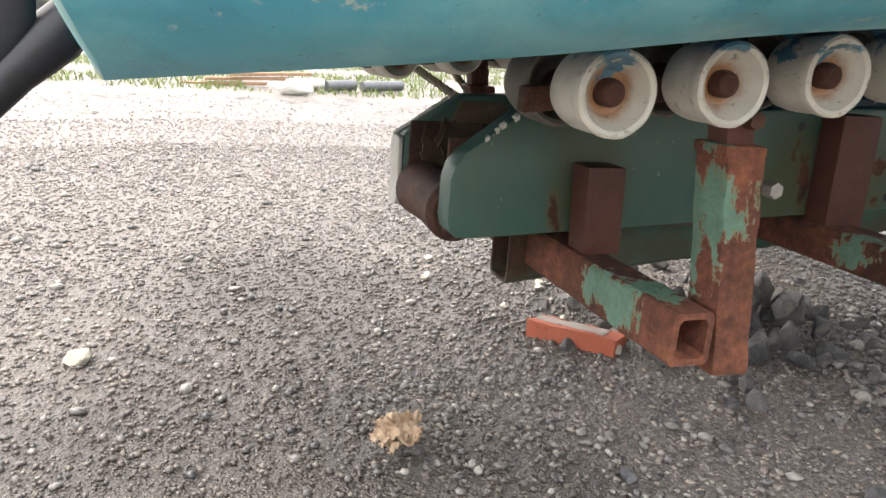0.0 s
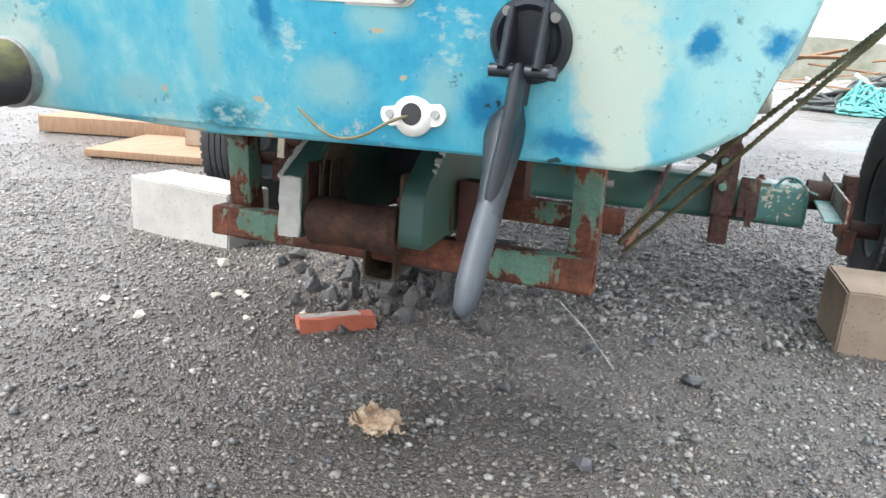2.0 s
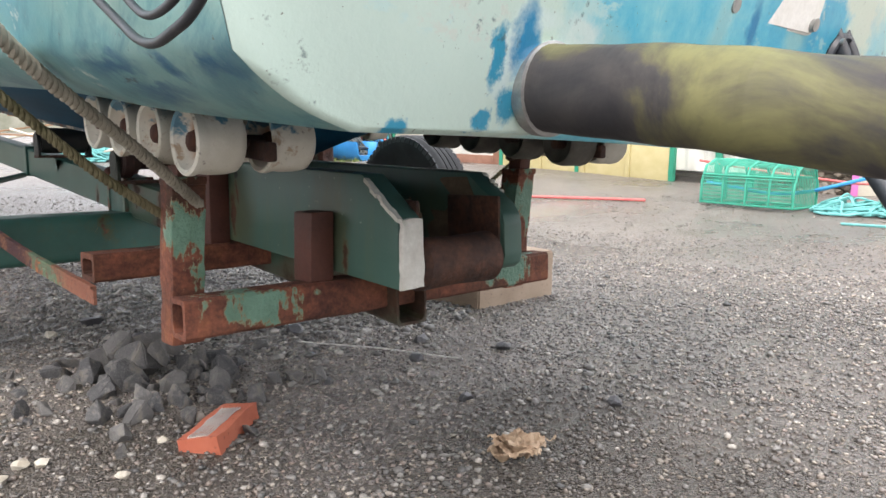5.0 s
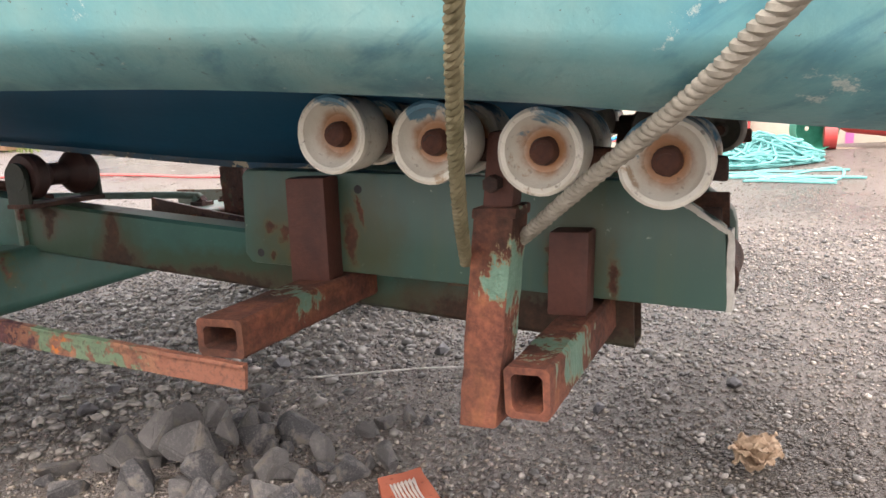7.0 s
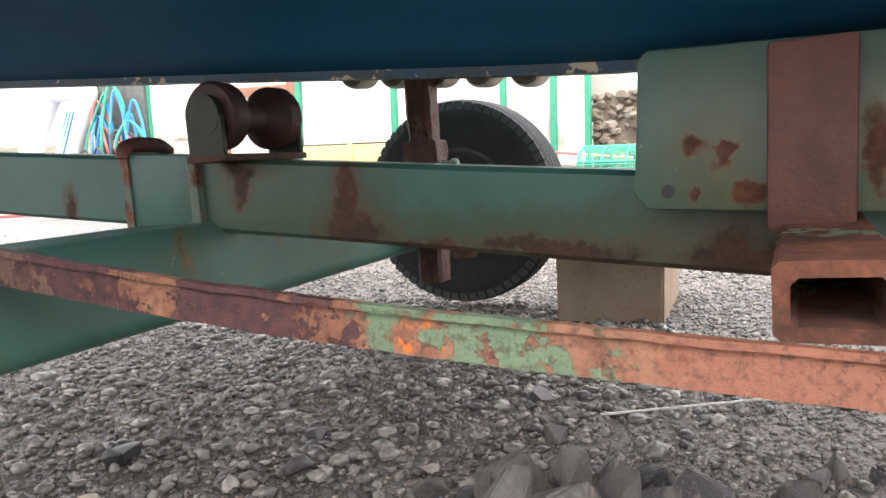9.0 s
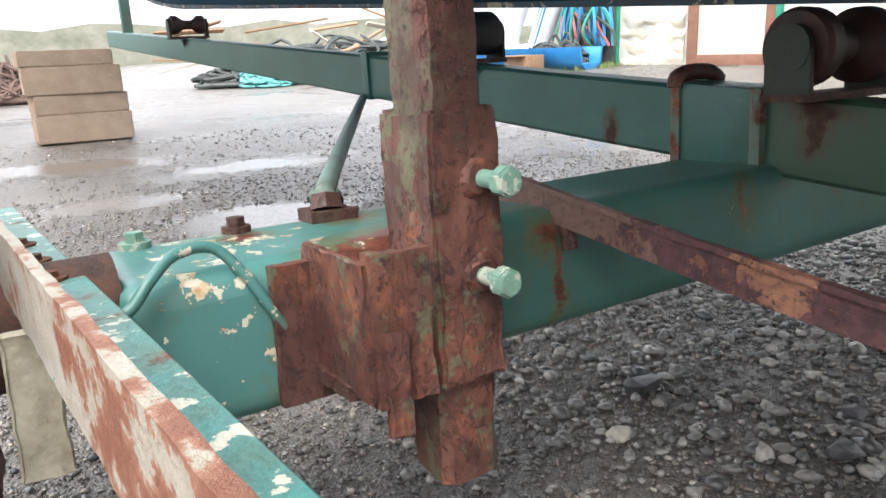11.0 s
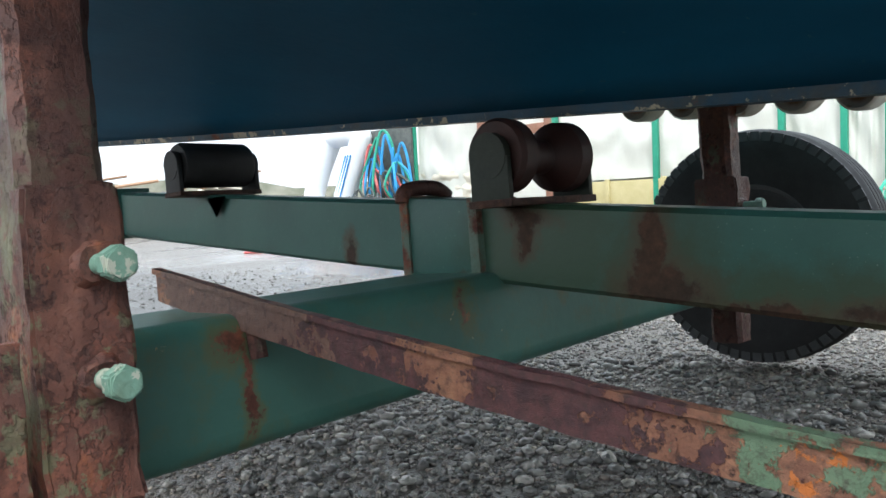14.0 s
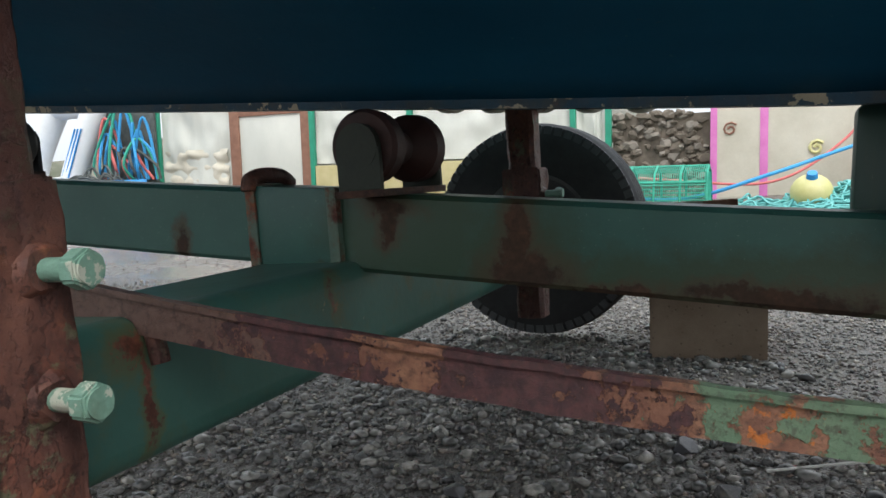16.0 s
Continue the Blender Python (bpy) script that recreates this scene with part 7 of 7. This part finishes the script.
# stack of concrete blocks under the trailer's front
for k, (h, dx, L, t) in enumerate(((0.185, 0.0, 0.585, 0), (0.125, 0.005, 0.570, 1), (0.18, -0.035, 0.585, -1), (0.10, -0.045, 0.56, 1))):
    z0 = 0.030 + sum((0.185, 0.125, 0.18, 0.10)[:k])
    block("concrete_block", (-0.775 + dx, 6.19, z0), t, L, 0.45, h, TAN_BLOCK, "tan concrete block in a stack under the trailer", "stack of blocks", 20 + k)


# timber and gear heaps ahead
rnd = random.Random(21)
for k in range(26):
    x, y = rnd.uniform(2.0, 6.2), rnd.uniform(12.6, 14.6)
    a = rnd.uniform(-0.5, 0.5)
    L = rnd.uniform(0.7, 1.6)
    z = 0.2 + rnd.uniform(0.0, 0.95)
    bm = box(-L / 2, L / 2, -0.05, 0.05, -0.015, 0.015, 0.003)
    bmesh.ops.transform(bm, matrix=Matrix.Translation((x, y, z)) @ Euler((rnd.uniform(-0.6, 0.6), rnd.uniform(-0.5, 0.5), a)).to_matrix().to_4x4(), verts=bm.verts)
    single("timber", bm, WOOD if k % 3 else CREAM, "weathered board in a heap of timber", "timber", "heap of timber", world=True)
tangle("net_heap", 4.2, 13.6, 2.2, 0.9, 1.0, 70, 0.03, DARK_NET, "wide heap of dark nets and timber", 31)
tangle("net_heap", 3.1, 12.9, 0.5, 0.4, 0.9, 26, 0.02, TEAL_ROPE, "turquoise net on a heap", 32)
BROWN_NET = plain("red_brown_net", (0.085, 0.050, 0.040), (0.19, 0.125, 0.10), 12, 0.9, 0.6)
tangle("net_heap", -0.95, 12.3, 0.75, 0.5, 0.95, 60, 0.022, BROWN_NET, "low heap of red-brown nets", 33)
tangle("net_heap", -0.20, 12.2, 0.17, 0.15, 0.95, 24, 0.02, BUOY, "yellow net on a heap", 34)
pail = tagged(new("pail"), "cream plastic pail on a heap of nets", "pail")
pail.location = (-0.96, 12.25, ground_z(-0.96, 12.25))
part("pail_shell", lathe([(0, 0.62), (0.115, 0.62), (0.15, 1.04), (0.162, 1.05), (0.158, 1.06), (0.142, 1.05), (0.108, 0.635), (0, 0.635)], (-0.96, 12.25, 0), (0, 0, 1), 24), CREAM, pail, world=True)


def cable_drum(x, y):
    """A wooden cable drum stood on end: two plank discs and a core of staves."""
    z = ground_z(x, y)
    drum = tagged(new("cable_drum"), "large pale wooden cable drum standing on end", "cable drum")
    drum.location = (x, y, z)
    for z0 in (z + 0.004, z + 0.97):
        part("flange", lathe([(0, 0), (0.83, 0), (0.845, 0.01), (0.845, 0.045), (0.83, 0.055), (0, 0.055)], (x, y, z0), (0, 0, 1), 48), DRUM_WOOD, drum, world=True)
    for k in range(22):
        a = k * math.tau / 22
        bm = box(-0.059, 0.059, -0.014, 0.014, 0.06, 0.97, 0.004)
        bmesh.ops.transform(bm, matrix=Matrix.Translation((x + 0.42 * math.cos(a), y + 0.42 * math.sin(a), z)) @ Matrix.Rotation(a + math.pi / 2, 4, "Z"), verts=bm.verts)
        part("stave", bm, DRUM_WOOD, drum, world=True)


DRUM_WOOD = plain("pale_yellow_wood", (0.38, 0.27, 0.15), (0.52, 0.40, 0.25), 7, 0.8, 0.4, stretch=(4, 4, 0.6))
cable_drum(-2.05, 7.6)


# wooden sheets with a block, and the wheel of another trailer
def plank(x0, x1, y0, y1, z0, z1, turn, label):
    bm = box(-(x1 - x0) / 2, (x1 - x0) / 2, -(y1 - y0) / 2, (y1 - y0) / 2, 0, z1 - z0, 0.004)
    bmesh.ops.transform(bm, matrix=Matrix.Translation(((x0 + x1) / 2, (y0 + y1) / 2, z0)) @ Matrix.Rotation(radians(turn), 4, "Z"), verts=bm.verts)
    return single("plywood_sheet", bm, WOOD, label, "board", world=True)


plank(-3.2, -1.95, 2.3, 3.2, ground_z(-2.5, 2.7) + 0.004, ground_z(-2.5, 2.7) + 0.05, 14, "orange-brown wooden sheet lying on the gravel")
plank(-4.2, -2.9, 2.9, 3.7, ground_z(-3.4, 3.3) + 0.004, ground_z(-3.4, 3.3) + 0.12, 18, "stacked brown wooden sheets on the gravel")
block("concrete_block", (-2.72, 2.70, ground_z(-2.5, 2.7) + 0.05), 6, 0.38, 0.22, 0.20, TAN_BLOCK, "tan concrete block on a wooden sheet", seed=6)
ow = tagged(new("trailer_wheel"), "old wheel with a rusty pale rim beside boards", "wheel")
ow.location = (-3.1, 4.0, ground_z(-3.1, 4.0))
c = Vector((-3.1, 4.0, ground_z(-3.1, 4.0) + 0.30))
part("rim", lathe([(0, -0.05), (0.05, -0.06), (0.09, -0.03), (0.15, -0.03), (0.175, -0.06), (0.175, 0.06), (0, 0.04)], c, (-0.3, 1, 0), 28), CREAM_CHIP, ow, world=True)
part("tyre", lathe([(0.17, -0.07), (0.22, -0.085), (0.275, -0.08), (0.30, -0.06), (0.30, 0.06), (0.275, 0.08), (0.22, 0.085), (0.17, 0.07), (0.17, -0.07)], c, (-0.3, 1, 0), 40), TYRE, ow, world=True)
part("axle_end", rod(c + Vector((0.0, 0.05, 0)), c + Vector((-0.3, 1.0, 0)), 0.04), RUST, ow, world=True)

# far side of the yard: pipes, boards, a bag and rough grass
for k, (x, y, d) in enumerate(((-7.0, 0.42, 0.4), (-7.1, 0.85, 0.35), (-7.3, 1.3, 0.5))):
    z = ground_z(x, y)
    single("pipe", rod((x, y, z + 0.06), (x - 0.15, y + d, z + 0.06), 0.06, seg=18), WHITE_PLASTIC if k < 1 else RIM, "length of pale pipe lying at the edge of the grass", "pipe", "loose pipes", world=True)
for k in range(3):
    bm = box(-0.45, 0.45, -0.06, 0.06, 0, 0.03, 0.004)
    bmesh.ops.transform(bm, matrix=Matrix.Translation((-7.4, -0.2 + 0.25 * k, ground_z(-7.4, 0) + 0.012 + 0.05 * k)) @ Matrix.Rotation(radians(80 + 8 * k), 4, "Z"), verts=bm.verts)
    single("timber", bm, WOOD, "orange-brown board at the edge of the grass", "timber", world=True)
bm = stone((-6.5, 0.43, ground_z(-6.5, 0.43) + 0.06), (0.13, 0.24, 0.08), 77, 3, 0.5)
single("plastic_bag", bm, WHITE_PLASTIC, "crumpled white plastic bag on the ground", "bag", world=True)


def grass_patch(x0, x1, y0, y1, n, seed):
    """Blades of rough grass as one mesh."""
    rng = np.random.default_rng(seed)
    x, y = x0 + (x1 - x0) * rng.random(n), y0 + (y1 - y0) * rng.random(n)
    keep = np.array([noise.noise(Vector((p * 0.6, q * 0.9, seed))) for p, q in zip(x, y)]) > -0.15
    x, y = x[keep], y[keep]
    n = len(x)
    z = np.array([ground_z(p, q) for p, q in zip(x, y)])
    h, a = 0.03 + 0.06 * rng.random(n), rng.random(n) * 6.28
    w = 0.010
    lean = 0.03 * rng.standard_normal((n, 2))
    p0 = np.stack([x - w * np.cos(a), y - w * np.sin(a), z - 0.01], -1)
    p1 = np.stack([x + w * np.cos(a), y + w * np.sin(a), z - 0.01], -1)
    p2 = np.stack([x + lean[:, 0], y + lean[:, 1], z + h], -1)
    co = np.stack([p0, p1, p2], 1).reshape(-1, 3)
    me = bpy.data.meshes.new("grass")
    me.from_pydata(co.tolist(), [], np.arange(3 * n).reshape(-1, 3).tolist())
    me.materials.append(GRASS)
    tagged(new("grass", me), "rough short grass at the edge of the yard", "grass", kind="stuff")


grass_patch(-13, -6.6, -6.0, 8.0, 18000, 1)
grass_patch(5.0, 6.4, 8.0, 11.0, 1500, 2)

# earth bank and hedge line that close the yard
BANK = plain("distant_hedge_and_bank", (0.10, 0.11, 0.075), (0.24, 0.23, 0.19), 0.9, 0.95, 0.5)
bm = bmesh.new()
ring0, ring1, ring2 = [], [], []
for k in range(120):
    a = 2 * math.pi * k / 120
    r = 42 + 6 * noise.noise(Vector((math.cos(a) * 3, math.sin(a) * 3, 1)))
    h = 2.2 + 1.6 * noise.noise(Vector((math.cos(a) * 9, math.sin(a) * 9, 5)))
    ring0.append(bm.verts.new((r * math.cos(a), r * math.sin(a), -0.3)))
    ring1.append(bm.verts.new(((r + 1.5) * math.cos(a), (r + 1.5) * math.sin(a), h)))
    ring2.append(bm.verts.new(((r + 6) * math.cos(a), (r + 6) * math.sin(a), h * 0.8)))
for p, q in ((ring0, ring1), (ring1, ring2)):
    for k in range(120):
        bm.faces.new((p[k], p[(k + 1) % 120], q[(k + 1) % 120], q[k]))
me = bpy.data.meshes.new("backdrop")
bm.to_mesh(me)
bm.free()
me.materials.append(BANK)
tagged(new("backdrop", me), "low distant bank and hedge round the yard", "bank", kind="structure")
